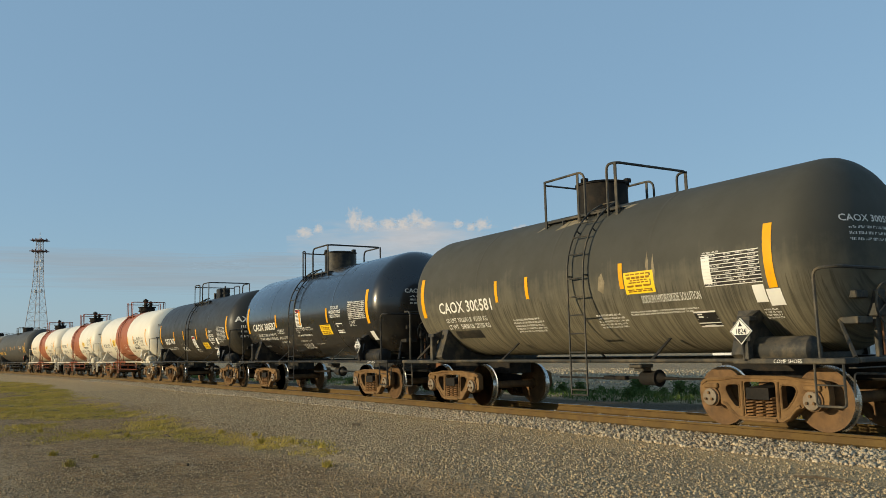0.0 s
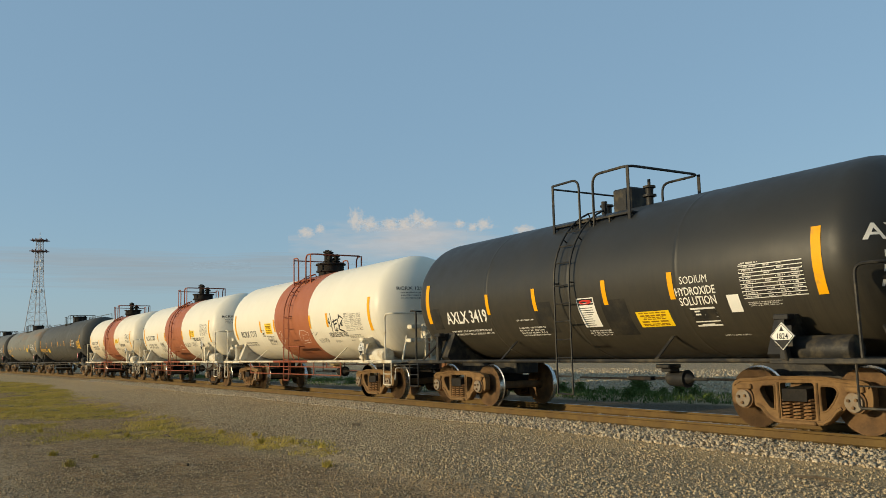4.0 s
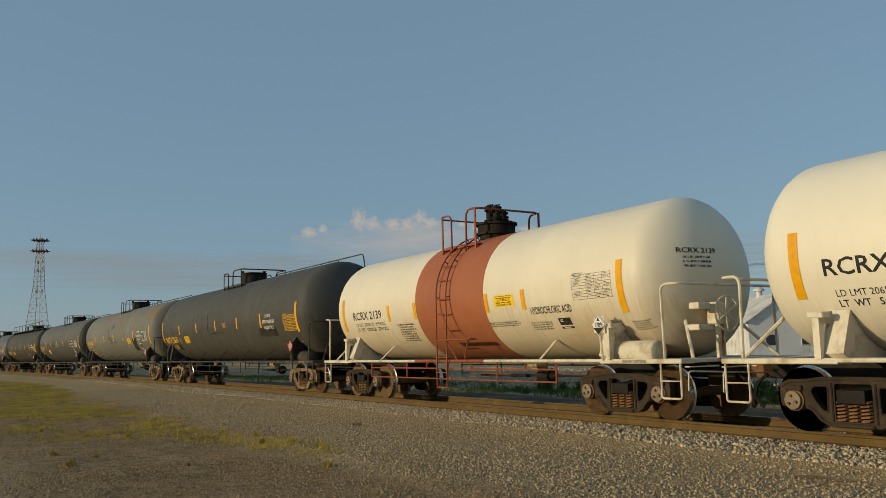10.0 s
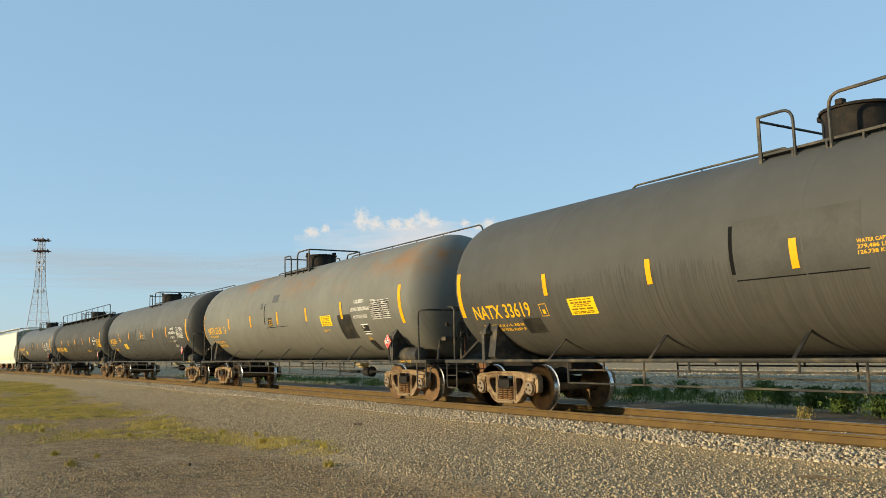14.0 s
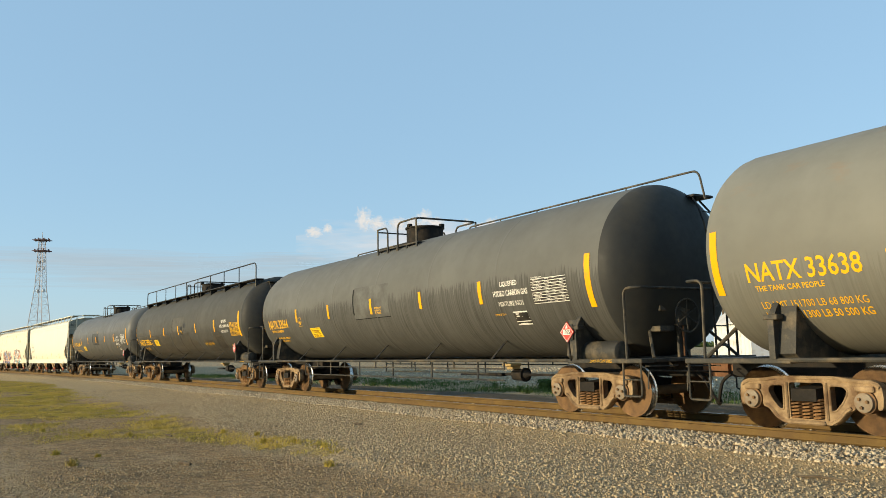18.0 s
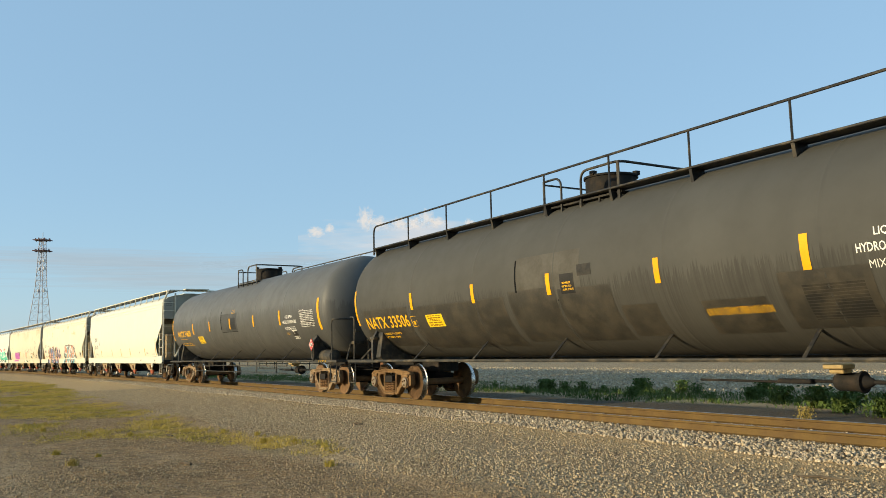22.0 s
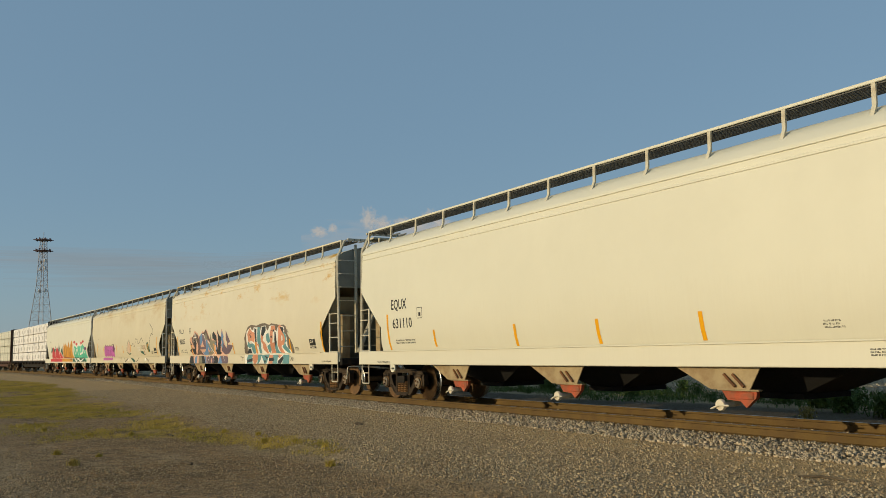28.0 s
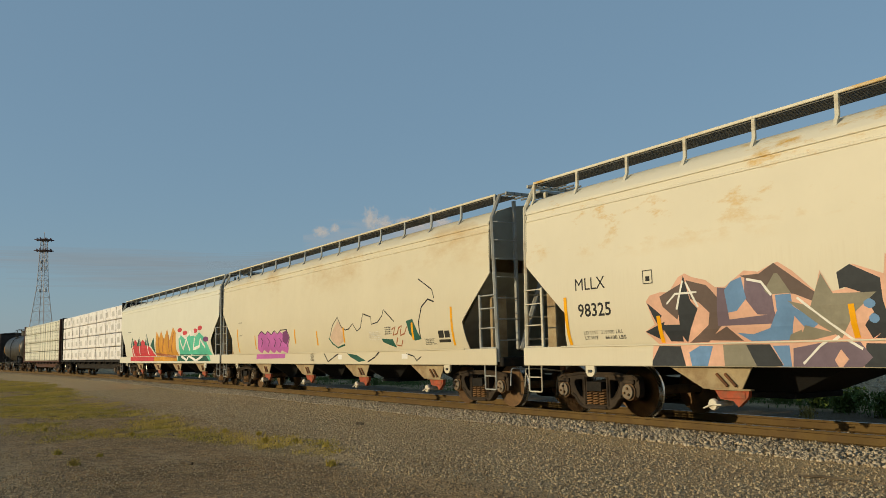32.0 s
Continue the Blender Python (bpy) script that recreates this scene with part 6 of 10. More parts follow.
shape(HOPPERS[1], BOARD, [(4.73, 1.19), (4.71, 1.21), (4.69, 1.22), (4.67, 1.22), (4.65, 1.21), (4.63, 1.19), (4.65, 1.17), (4.67, 1.16), (4.69, 1.16), (4.71, 1.17)], NIGHT)
stroke(HOPPERS[1], BOARD, [(1.6, 1.98), (1.85, 2.06), (1.68, 1.86)], 0.025, INK_B)
stroke(HOPPERS[1], BOARD, [(5.33, 2.09), (5.38, 2.0)], 0.025, INK_B)
stroke(HOPPERS[1], BOARD, [(5.47, 2.08), (5.43, 1.99), (5.51, 1.98), (5.46, 2.03)], 0.025, INK_B)
stroke(HOPPERS[1], BOARD, [(0.74, 1.19), (1.05, 1.17)], 0.025, INK_B)
stroke(HOPPERS[1], BOARD, [(0.89, 1.19), (0.89, 1.03)], 0.025, INK_B)
stroke(HOPPERS[1], BOARD, [(5.75, 1.18), (5.84, 1.11), (5.74, 1.03)], 0.025, INK_B)
stroke(HOPPERS[1], BOARD, [(5.89, 1.16), (5.93, 1.03), (5.98, 1.13)], 0.025, INK_B)
shape(HOPPERS[1], BOARD, [(-6.44, 2.0), (-6.35, 2.09), (-6.12, 2.13), (-5.92, 2.12), (-5.71, 2.34), (-5.57, 2.39), (-5.43, 2.32), (-5.16, 2.25), (-4.99, 2.13), (-4.81, 2.12), (-4.62, 2.23), (-4.44, 2.33), (-4.2, 2.29), (-3.94, 2.38), (-3.86, 2.4), (-3.64, 2.25), (-3.32, 1.95), (-3.23, 2.22), (-3.08, 1.93), (-2.89, 1.95), (-2.98, 2.16), (-2.76, 2.26), (-2.36, 2.1), (-2.32, 2.35), (-2.06, 2.12), (-1.81, 2.03), (-1.76, 2.32), (-1.67, 2.32), (-1.43, 2.02), (-1.46, 1.92), (-1.31, 1.64), (-1.17, 1.59), (-1.01, 1.72), (-1.21, 1.86), (-1.2, 2.21), (-1.13, 2.21), (-0.71, 1.87), (-0.65, 1.76), (-0.89, 1.75), (-0.9, 1.71), (-0.4, 1.66), (-0.39, 1.62), (-0.82, 1.41), (-1.13, 1.3), (-0.81, 1.24), (-0.79, 1.02), (-0.87, 0.94), (-6.35, 0.94), (-6.34, 1.03), (-6.3, 1.28), (-6.55, 1.5), (-6.31, 1.61)], PEACH)
shape(HOPPERS[1], BOARD, [(-6.13, 2.06), (-5.59, 2.26), (-5.67, 1.94), (-5.8, 1.67), (-6.08, 1.89)], TAUPE)
shape(HOPPERS[1], BOARD, [(-5.55, 2.28), (-5.15, 2.17), (-4.91, 1.92), (-4.95, 1.54), (-5.27, 1.3), (-5.65, 1.3), (-5.41, 1.43), (-5.2, 1.56), (-5.14, 1.75), (-5.33, 1.92), (-5.49, 1.98)], TAUPE)
shape(HOPPERS[1], BOARD, [(-5.32, 1.33), (-4.86, 1.53), (-4.62, 1.31)], TAUPE)
shape(HOPPERS[1], BOARD, [(-4.52, 2.26), (-4.19, 2.26), (-3.93, 2.39), (-3.21, 1.85), (-3.26, 1.77), (-3.64, 1.93), (-4.05, 2.01), (-4.26, 2.14)], TAUPE)
shape(HOPPERS[1], BOARD, [(-6.43, 1.98), (-6.12, 1.75), (-6.25, 1.61)], NIGHT)
shape(HOPPERS[1], BOARD, [(-6.54, 1.5), (-6.08, 1.65), (-6.2, 1.35)], NIGHT)
shape(HOPPERS[1], BOARD, [(-5.6, 2.36), (-5.49, 1.95), (-5.36, 1.82), (-5.53, 1.56), (-5.69, 1.3), (-5.78, 1.44), (-5.75, 1.97)], NIGHT)
shape(HOPPERS[1], BOARD, [(-6.17, 1.6), (-5.75, 1.59), (-5.77, 1.32), (-6.03, 1.33)], NIGHT)
shape(HOPPERS[1], BOARD, [(-2.99, 2.17), (-2.8, 2.26), (-2.41, 2.05), (-2.41, 1.78), (-2.36, 1.45), (-2.64, 1.3), (-2.7, 1.47), (-2.55, 1.63), (-2.66, 1.88), (-2.89, 1.97), (-2.97, 1.95)], NIGHT)
shape(HOPPERS[1], BOARD, [(-2.31, 2.3), (-2.04, 2.08), (-2.3, 2.14)], NIGHT)
shape(HOPPERS[1], BOARD, [(-2.28, 2.15), (-1.73, 1.99), (-1.85, 1.78), (-1.97, 1.58), (-2.1, 1.42), (-1.97, 1.36), (-2.2, 1.3), (-2.61, 1.3), (-2.37, 1.47), (-2.22, 1.8)], NIGHT)
shape(HOPPERS[1], BOARD, [(-6.34, 1.02), (-6.17, 1.26), (-5.72, 1.25), (-5.63, 0.94), (-6.35, 0.94)], NIGHT)
shape(HOPPERS[1], BOARD, [(-4.75, 1.26), (-4.07, 1.25), (-3.87, 0.95), (-4.0, 0.94), (-4.31, 0.94)], NIGHT)
shape(HOPPERS[1], BOARD, [(-2.65, 1.24), (-2.27, 1.23), (-2.05, 1.13), (-2.14, 0.94), (-2.7, 0.94)], NIGHT)
shape(HOPPERS[1], BOARD, [(-4.95, 2.12), (-4.79, 2.1), (-4.79, 1.63), (-3.94, 1.68), (-3.94, 1.54), (-5.02, 1.54)], MAUVE)
shape(HOPPERS[1], BOARD, [(-4.44, 2.22), (-4.21, 2.16), (-4.0, 1.96), (-3.99, 1.66), (-4.28, 1.68), (-4.47, 1.93)], MAUVE)
shape(HOPPERS[1], BOARD, [(-1.15, 2.25), (-0.74, 1.87), (-0.65, 1.79), (-0.99, 1.73), (-0.94, 1.63), (-0.33, 1.64), (-0.78, 1.42), (-1.28, 1.3), (-1.45, 1.45), (-1.36, 1.3), (-1.62, 1.3), (-1.93, 1.46), (-1.68, 1.65), (-1.55, 1.73), (-1.2, 1.52), (-0.98, 1.6), (-1.03, 1.84), (-1.16, 1.9)], MAUVE)
shape(HOPPERS[1], BOARD, [(-3.7, 1.19), (-3.26, 1.26), (-2.73, 1.26), (-2.58, 1.06), (-2.72, 0.94), (-3.72, 0.94)], MAUVE)
shape(HOPPERS[1], BOARD, [(-1.79, 1.24), (-1.11, 1.23), (-0.84, 1.21), (-0.78, 1.01), (-0.89, 0.94), (-1.61, 0.94)], MAUVE)
shape(HOPPERS[1], BOARD, [(-4.82, 2.07), (-4.69, 2.19), (-4.5, 2.24), (-4.44, 1.92), (-4.63, 1.75), (-4.79, 1.73)], SKYB)
shape(HOPPERS[1], BOARD, [(-3.95, 1.94), (-3.7, 1.94), (-3.69, 1.77), (-3.33, 1.52), (-3.51, 1.41), (-3.69, 1.63), (-3.81, 1.3), (-4.48, 1.3), (-4.7, 1.43), (-4.42, 1.4), (-4.11, 1.48), (-3.95, 1.72)], SKYB)
shape(HOPPERS[1], BOARD, [(-1.69, 2.31), (-1.45, 2.0), (-1.57, 1.96), (-1.46, 1.72), (-1.69, 1.53), (-1.94, 1.69), (-1.74, 1.73), (-1.79, 2.0)], SKYB)
shape(HOPPERS[1], BOARD, [(-5.51, 0.94), (-5.55, 1.15), (-5.33, 1.25), (-5.08, 1.24), (-5.2, 0.94)], SKYB)
shape(HOPPERS[1], BOARD, [(-4.03, 1.23), (-3.76, 1.23), (-3.74, 0.94), (-3.93, 0.94), (-3.87, 0.96)], SKYB)
shape(HOPPERS[1], BOARD, [(-2.14, 0.94), (-1.86, 1.23), (-1.76, 1.24), (-1.55, 0.94)], SKYB)
shape(HOPPERS[1], BOARD, [(-4.12, 2.01), (-3.94, 2.24), (-3.88, 2.24), (-3.78, 2.09), (-3.69, 1.95), (-4.05, 1.95)], GREY)
shape(HOPPERS[1], BOARD, [(-3.77, 1.85), (-3.42, 1.75), (-3.22, 2.18), (-3.07, 1.9), (-2.48, 1.88), (-2.79, 1.65), (-3.06, 1.31), (-3.33, 1.49)], GREY)
shape(HOPPERS[1], BOARD, [(-3.81, 1.38), (-3.62, 1.44), (-3.6, 1.3), (-3.86, 1.3)], GREY)
shape(HOPPERS[1], BOARD, [(-3.55, 1.5), (-3.1, 1.37), (-3.47, 1.3), (-3.68, 1.3)], GREY)
shape(HOPPERS[1], BOARD, [(-4.89, 1.26), (-4.48, 1.26), (-4.31, 0.94), (-4.88, 0.94)], GREY)
shape(HOPPERS[1], BOARD, [(-3.1, 1.03), (-3.0, 1.17), (-2.9, 1.04), (-2.99, 0.94), (-3.05, 0.94)], PEACH)
shape(HOPPERS[1], BOARD, [(-2.87, 1.41), (-2.75, 1.51), (-2.68, 1.41), (-2.78, 1.29)], PEACH)
shape(HOPPERS[1], BOARD, [(-2.51, 1.74), (-2.52, 1.77), (-2.57, 1.8), (-2.61, 1.8), (-2.66, 1.77), (-2.67, 1.74), (-2.66, 1.71), (-2.61, 1.68), (-2.57, 1.68), (-2.52, 1.71)], SKYB)
shape(HOPPERS[1], BOARD, [(-2.49, 1.55), (-2.5, 1.58), (-2.54, 1.61), (-2.58, 1.61), (-2.62, 1.58), (-2.63, 1.55), (-2.62, 1.52), (-2.58, 1.49), (-2.54, 1.49), (-2.5, 1.52)], SKYB)
shape(HOPPERS[1], BOARD, [(-5.32, 1.11), (-5.33, 1.13), (-5.37, 1.14), (-5.41, 1.14), (-5.45, 1.13), (-5.46, 1.11), (-5.45, 1.09), (-5.41, 1.08), (-5.37, 1.08), (-5.33, 1.09)], SKYB)
stroke(HOPPERS[1], BOARD, [(-5.99, 1.93), (-5.79, 2.08), (-5.35, 2.08)], 0.035, CHALK)
stroke(HOPPERS[1], BOARD, [(-5.62, 2.28), (-5.79, 1.83)], 0.035, CHALK)
stroke(HOPPERS[1], BOARD, [(-5.56, 2.25), (-5.35, 1.85)], 0.035, CHALK)
stroke(HOPPERS[1], BOARD, [(-4.41, 2.2), (-4.16, 2.14), (-4.01, 1.94)], 0.035, CHALK)
stroke(HOPPERS[1], BOARD, [(-3.61, 1.88), (-2.92, 1.3), (-2.7, 1.17)], 0.035, CHALK)
stroke(HOPPERS[1], BOARD, [(-3.09, 1.34), (-3.29, 1.22), (-3.56, 0.98)], 0.035, CHALK)
stroke(HOPPERS[1], BOARD, [(-2.28, 2.16), (-2.2, 1.82)], 0.035, CHALK)
stroke(HOPPERS[1], BOARD, [(-1.79, 1.48), (-1.38, 1.2), (-1.27, 1.06)], 0.035, CHALK)
shape(HOPPERS[3], BOARD, [(-6.94, 1.04), (-6.76, 1.78), (-6.01, 2.25), (-4.95, 1.94), (-4.14, 2.2), (-3.15, 1.94), (-2.26, 1.66), (-1.16, 1.03)], CRIM)
shape(HOPPERS[3], BOARD, [(-7.04, 1.78), (-6.7, 2.39), (-6.02, 1.96)], FOREST)
shape(HOPPERS[3], BOARD, [(-5.63, 1.86), (-4.93, 2.38), (-4.43, 1.9)], FOREST)
shape(HOPPERS[3], BOARD, [(-3.66, 1.89), (-3.26, 2.52), (-2.67, 1.84)], FOREST)
shape(HOPPERS[3], BOARD, [(-2.42, 1.87), (-1.67, 2.27), (-1.51, 1.41)], FOREST)
shape(HOPPERS[3], BOARD, [(-1.52, 1.04), (-1.37, 1.79), (-1.1, 2.57), (-0.5, 2.21), (-0.18, 2.57), (0.39, 2.1), (1.02, 2.62), (1.47, 2.05), (2.07, 2.67), (2.61, 2.38), (2.56, 1.59), (3.03, 1.03)], AMBER)
shape(HOPPERS[3], BOARD, [(3.03, 1.03), (3.11, 2.12), (3.5, 2.32), (4.27, 2.09), (5.02, 2.33), (5.83, 2.11), (6.44, 2.29), (7.28, 2.02), (7.67, 1.65), (8.2, 1.03)], MINT)
shape(HOPPERS[3], BOARD, [(3.23, 1.03), (2.94, 1.35), (7.4, 1.31), (8.04, 1.03)], FOREST)
shape(HOPPERS[3], BOARD, [(3.7, 2.49), (3.62, 2.55), (3.42, 2.59), (3.18, 2.59), (2.98, 2.55), (2.9, 2.49), (2.98, 2.43), (3.18, 2.39), (3.42, 2.39), (3.62, 2.43)], CRIM)
shape(HOPPERS[3], BOARD, [(4.56, 2.33), (4.49, 2.39), (4.3, 2.43), (4.06, 2.43), (3.87, 2.39), (3.8, 2.33), (3.87, 2.27), (4.06, 2.23), (4.3, 2.23), (4.49, 2.27)], CRIM)
shape(HOPPERS[3], BOARD, [(6.19, 2.38), (6.12, 2.44), (5.94, 2.48), (5.72, 2.48), (5.54, 2.44), (5.47, 2.38), (5.54, 2.32), (5.72, 2.28), (5.94, 2.28), (6.12, 2.32)], CRIM)
shape(HOPPERS[3], BOARD, [(6.87, 2.48), (6.81, 2.54), (6.64, 2.58), (6.42, 2.58), (6.25, 2.54), (6.19, 2.48), (6.25, 2.42), (6.42, 2.38), (6.64, 2.38), (6.81, 2.42)], CRIM)
shape(HOPPERS[3], BOARD, [(7.77, 1.97), (7.69, 2.04), (7.49, 2.08), (7.23, 2.08), (7.03, 2.04), (6.95, 1.97), (7.03, 1.9), (7.23, 1.86), (7.49, 1.86), (7.69, 1.9)], PLUM)
shape(HOPPERS[3], BOARD, [(4.84, 2.41), (5.65, 2.44), (5.74, 2.18), (5.01, 2.15)], CHALK)
stroke(HOPPERS[3], BOARD, [(3.3, 2.06), (3.74, 1.58), (4.45, 2.04), (4.83, 1.51)], 0.12, CHALK)
stroke(HOPPERS[3], BOARD, [(5.74, 2.06), (5.4, 1.56), (6.34, 1.67), (6.6, 1.99), (7.17, 1.63)], 0.12, CHALK)
stroke(HOPPERS[3], BOARD, [(3.11, 2.12), (3.5, 2.32), (4.27, 2.09), (5.02, 2.33)], 0.12, CHALK)
stroke(HOPPERS[3], BOARD, [(-0.73, 2.21), (-0.67, 1.35)], 0.12, RUSTY)
stroke(HOPPERS[3], BOARD, [(0.39, 2.19), (-0.04, 1.49)], 0.12, RUSTY)
stroke(HOPPERS[3], BOARD, [(1.26, 2.3), (1.23, 1.47)], 0.12, RUSTY)
stroke(HOPPERS[3], BOARD, [(2.2, 2.42), (1.66, 1.47)], 0.12, RUSTY)
stroke(HOPPERS[3], BOARD, [(-1.51, 1.41), (2.82, 1.22)], 0.12, RUSTY)
stroke(HOPPERS[3], BOARD, [(-6.7, 2.26), (-6.47, 1.32)], 0.12, CHALK)
stroke(HOPPERS[3], BOARD, [(-4.93, 2.32), (-5.03, 1.38)], 0.12, CHALK)
stroke(HOPPERS[3], BOARD, [(-3.25, 2.4), (-3.02, 1.36)], 0.12, CHALK)
stroke(HOPPERS[3], BOARD, [(3.66, 1.27), (4.57, 1.06), (4.9, 1.28), (6.02, 1.05), (7.04, 1.25)], 0.12, CHALK)
shape(HOPPERS[1], BOARD, [(-1.17, 2.23), (-0.68, 1.79), (-1.0, 1.74), (-0.95, 1.64), (-1.13, 1.52), (-1.22, 1.54), (-1.04, 1.79), (-1.18, 1.87)], MAUVE)
shape(HOPPERS[1], BOARD, [(-1.55, 1.75), (-1.19, 1.53), (-0.92, 1.68), (-0.33, 1.65), (-1.1, 1.34), (-1.27, 1.3), (-1.52, 1.44), (-1.67, 1.65)], MAUVE)
shape(HOPPERS[1], BOARD, [(-1.82, 1.47), (-1.6, 1.65), (-1.39, 1.42), (-1.3, 1.3), (-1.56, 1.3)], MAUVE)
JACKETS = [plain("patched dark jacket plate", (0.062, 0.062, 0.056), 0.6, 0, 0.12, 3.0, (0.045, 0.043, 0.037), 0.3),
           plain("patched grey jacket plate", (0.150, 0.150, 0.132), 0.65, 0, 0.1, 3.0, (0.13, 0.125, 0.105), 0.3),
           plain("patched pale jacket plate", (0.112, 0.113, 0.105), 0.62, 0, 0.12, 3.0, (0.055, 0.053, 0.046), 0.45),
           plain("patched brown jacket plate", (0.078, 0.073, 0.060), 0.62, 0, 0.15, 3.0, (0.05, 0.044, 0.034), 0.4),
           plain("patched black jacket plate", (0.058, 0.059, 0.056), 0.6, 0, 0.12, 3.0, (0.04, 0.039, 0.035), 0.3)]
for i, (x, z, w, h) in enumerate(((-1.16, 2.21, 2.02, 0.88), (-1.32, 2.22, 2.05, 0.86), (-1.32, 2.20, 2.05, 0.88), (-1.20, 2.19, 1.95, 0.92), (-1.20, 2.20, 1.95, 0.72))):
    panel(LONG_CARS[i], LONG, x, z, w, h, JACKETS[i])
    panel(LONG_CARS[i], LONG, x, z - 0.022, w + 0.03, 0.018, SLIT)
DIRT = plain("pale dried dust", (0.30, 0.25, 0.165), 0.85, 0, 0.3, 9.0, (0.16, 0.13, 0.085), 0.5)
for pts in ([(-0.95, 3.66), (-0.62, 3.82), (0.10, 3.83), (0.62, 3.86), (1.55, 3.80), (1.72, 3.88), (1.30, 3.91), (0.20, 3.90), (-0.70, 3.89)],
            [(-0.30, 3.62), (0.25, 3.70), (0.60, 3.68), (0.45, 3.82), (-0.10, 3.80)],
            [(1.30, 2.30), (1.36, 2.52), (1.44, 2.60), (1.50, 2.42), (1.42, 2.22)], [(2.52, 2.62), (2.56, 2.88), (2.60, 2.60), (2.58, 2.34)], [(2.66, 2.60), (2.69, 2.82), (2.73, 2.52), (2.69, 2.28)]):
    shape(car_1, SHORT, pts, DIRT)
say(car_1, SHORT, 'CAOX 300581', -4.24, 2.14, 2.15, 0.247, INK_W)
lines_of(car_1, SHORT, ['LD LMT 203200 LB  92150 KG', 'LT WT   59800 LB  27150 KG'], -4.08, 1.77, 1.68, 0.30, INK_W)
panel(car_1, SHORT, -3.94, 1.55, 1.05, 0.23, STAIN)
small_print(car_1, SHORT, -1.55, 1.62, 1.09, 0.37, 5, INK_W)
small_print(car_1, SHORT, 1.02, 1.62, 0.82, 0.33, 5, INK_W)
small_print(car_1, SHORT, 1.89, 1.81, 1.64, 0.10, 2, INK_W)
number_sign(car_1, SHORT, 1.99, 2.17, 0.69, 0.38)
say(car_1, SHORT, 'SODIUM HYDROXIDE SOLUTION', 2.31, 2.00, 1.27, 0.129, INK_W)
data_table(car_1, SHORT, 3.72, 2.17, 1.05, 0.50, 4, 9, INK_W)
panel(car_1, SHORT, 3.71, 2.21, 0.16, 0.43, PAPER)
panel(car_1, SHORT, 4.56, 1.88, 0.20, 0.28, PAPER)
panel(car_1, SHORT, 4.78, 1.82, 0.24, 0.27, PAPER)
framed_panel(car_1, SHORT, 3.29, 1.56, 0.44, 0.32, INK_W)
small_print(car_1, SHORT, 4.61, 1.64, 0.31, 0.20, 4, INK_W)
small_print(car_1, SHORT, -6.33, 0.97, 0.70, 0.05, 1, INK_W)
placard(car_1, 4.46, -1.57, 1.46, 0.193, '1824', CORROSIVE)
say_head(car_1, SHORT, 'CAOX 300581', -0.89, 2.97, 1.04, 0.097, INK_W)
say(car_2, SHORT_2, 'CAOX 300587', -4.46, 2.14, 2.24, 0.237, INK_W)
lines_of(car_2, SHORT_2, ['LD LMT 202600 LB  91900 KG', 'LT WT   60400 LB  27400 KG'], -4.10, 1.79, 1.71, 0.27, INK_W)
lines_of(car_2, SHORT_2, ['EXTERIOR HEATER COILS', 'NO INLET OR OUTLET', 'PIPE CAPS REQUIRED'], -2.16, 1.98, 0.69, 0.16, INK_W)
lines_of(car_2, SHORT_2, ['MAXIMUM OPERATING PRESSURE', 'FOR HEATER COILS 25 PSI'], -2.20, 1.79, 0.79, 0.11, INK_W)
lines_of(car_2, SHORT_2, ['VALVE ATTACHED TO OUTLET'], -2.24, 1.67, 0.78, 0.045, INK_W)
notice(car_2, SHORT_2, -0.34, 2.15, 0.47, 0.59)
lines_of(car_2, SHORT_2, ['CAUTION INTERIOR LINED CAR DO NOT USE', 'STEAM, BOILING WATER OR USE SHARP OBJECTS', 'TO CLEAN'], -0.47, 1.96, 1.36, 0.19, INK_W)
lines_of(car_2, SHORT_2, ['ENTER CAR WITH SOFT SOLED SHOES ONLY'], -0.50, 1.85, 1.20, 0.05, INK_W)
small_print(car_2, SHORT_2, -0.53, 1.68, 1.05, 0.06, 2, INK_W)
lines_of(car_2, SHORT_2, ['HANDLE MUST BE LOCKED', 'AND CHAINED IN CLOSED', 'POSITION BEFORE LOADING'], -0.51, 1.45, 0.84, 0.18, INK_W)
small_print(car_2, SHORT_2, 0.59, 1.57, 0.77, 0.05, 1, INK_W)
small_print(car_2, SHORT_2, -4.06, 1.57, 0.67, 0.05, 1, INK_W)
number_sign(car_2, SHORT_2, 1.50, 1.85, 0.77, 0.32)
say(car_2, SHORT_2, 'SODIUM', 2.46, 2.58, 0.55, 0.095, INK_W)
say(car_2, SHORT_2, 'HYDROXIDE', 2.34, 2.45, 0.81, 0.095, INK_W)
say(car_2, SHORT_2, 'SOLUTION', 2.38, 2.33, 0.70, 0.095, INK_W)
framed_panel(car_2, SHORT_2, 2.69, 1.87, 0.44, 0.31, INK_W)
data_table(car_2, SHORT_2, 3.63, 2.23, 1.08, 0.49, 4, 9, INK_W)
small_print(car_2, SHORT_2, 3.62, 2.04, 0.45, 0.17, 4, INK_W)
panel(car_2, SHORT_2, 4.70, 1.62, 0.23, 0.30, PAPER)
small_print(car_2, SHORT_2, 3.31, 1.59, 0.66, 0.05, 1, INK_W)
placard(car_2, 4.43, -1.57, 1.45, 0.193, '1824', CORROSIVE)
say_head(car_2, SHORT_2, 'CAOX 300587', -0.79, 2.87, 1.06, 0.108, INK_W)
say(car_3, SHORT_3, 'AXLX 3419', -4.47, 1.89, 1.66, 0.266, INK_W)
small_print(car_3, SHORT_3, -4.47, 1.62, 1.86, 0.17, 2, INK_W)
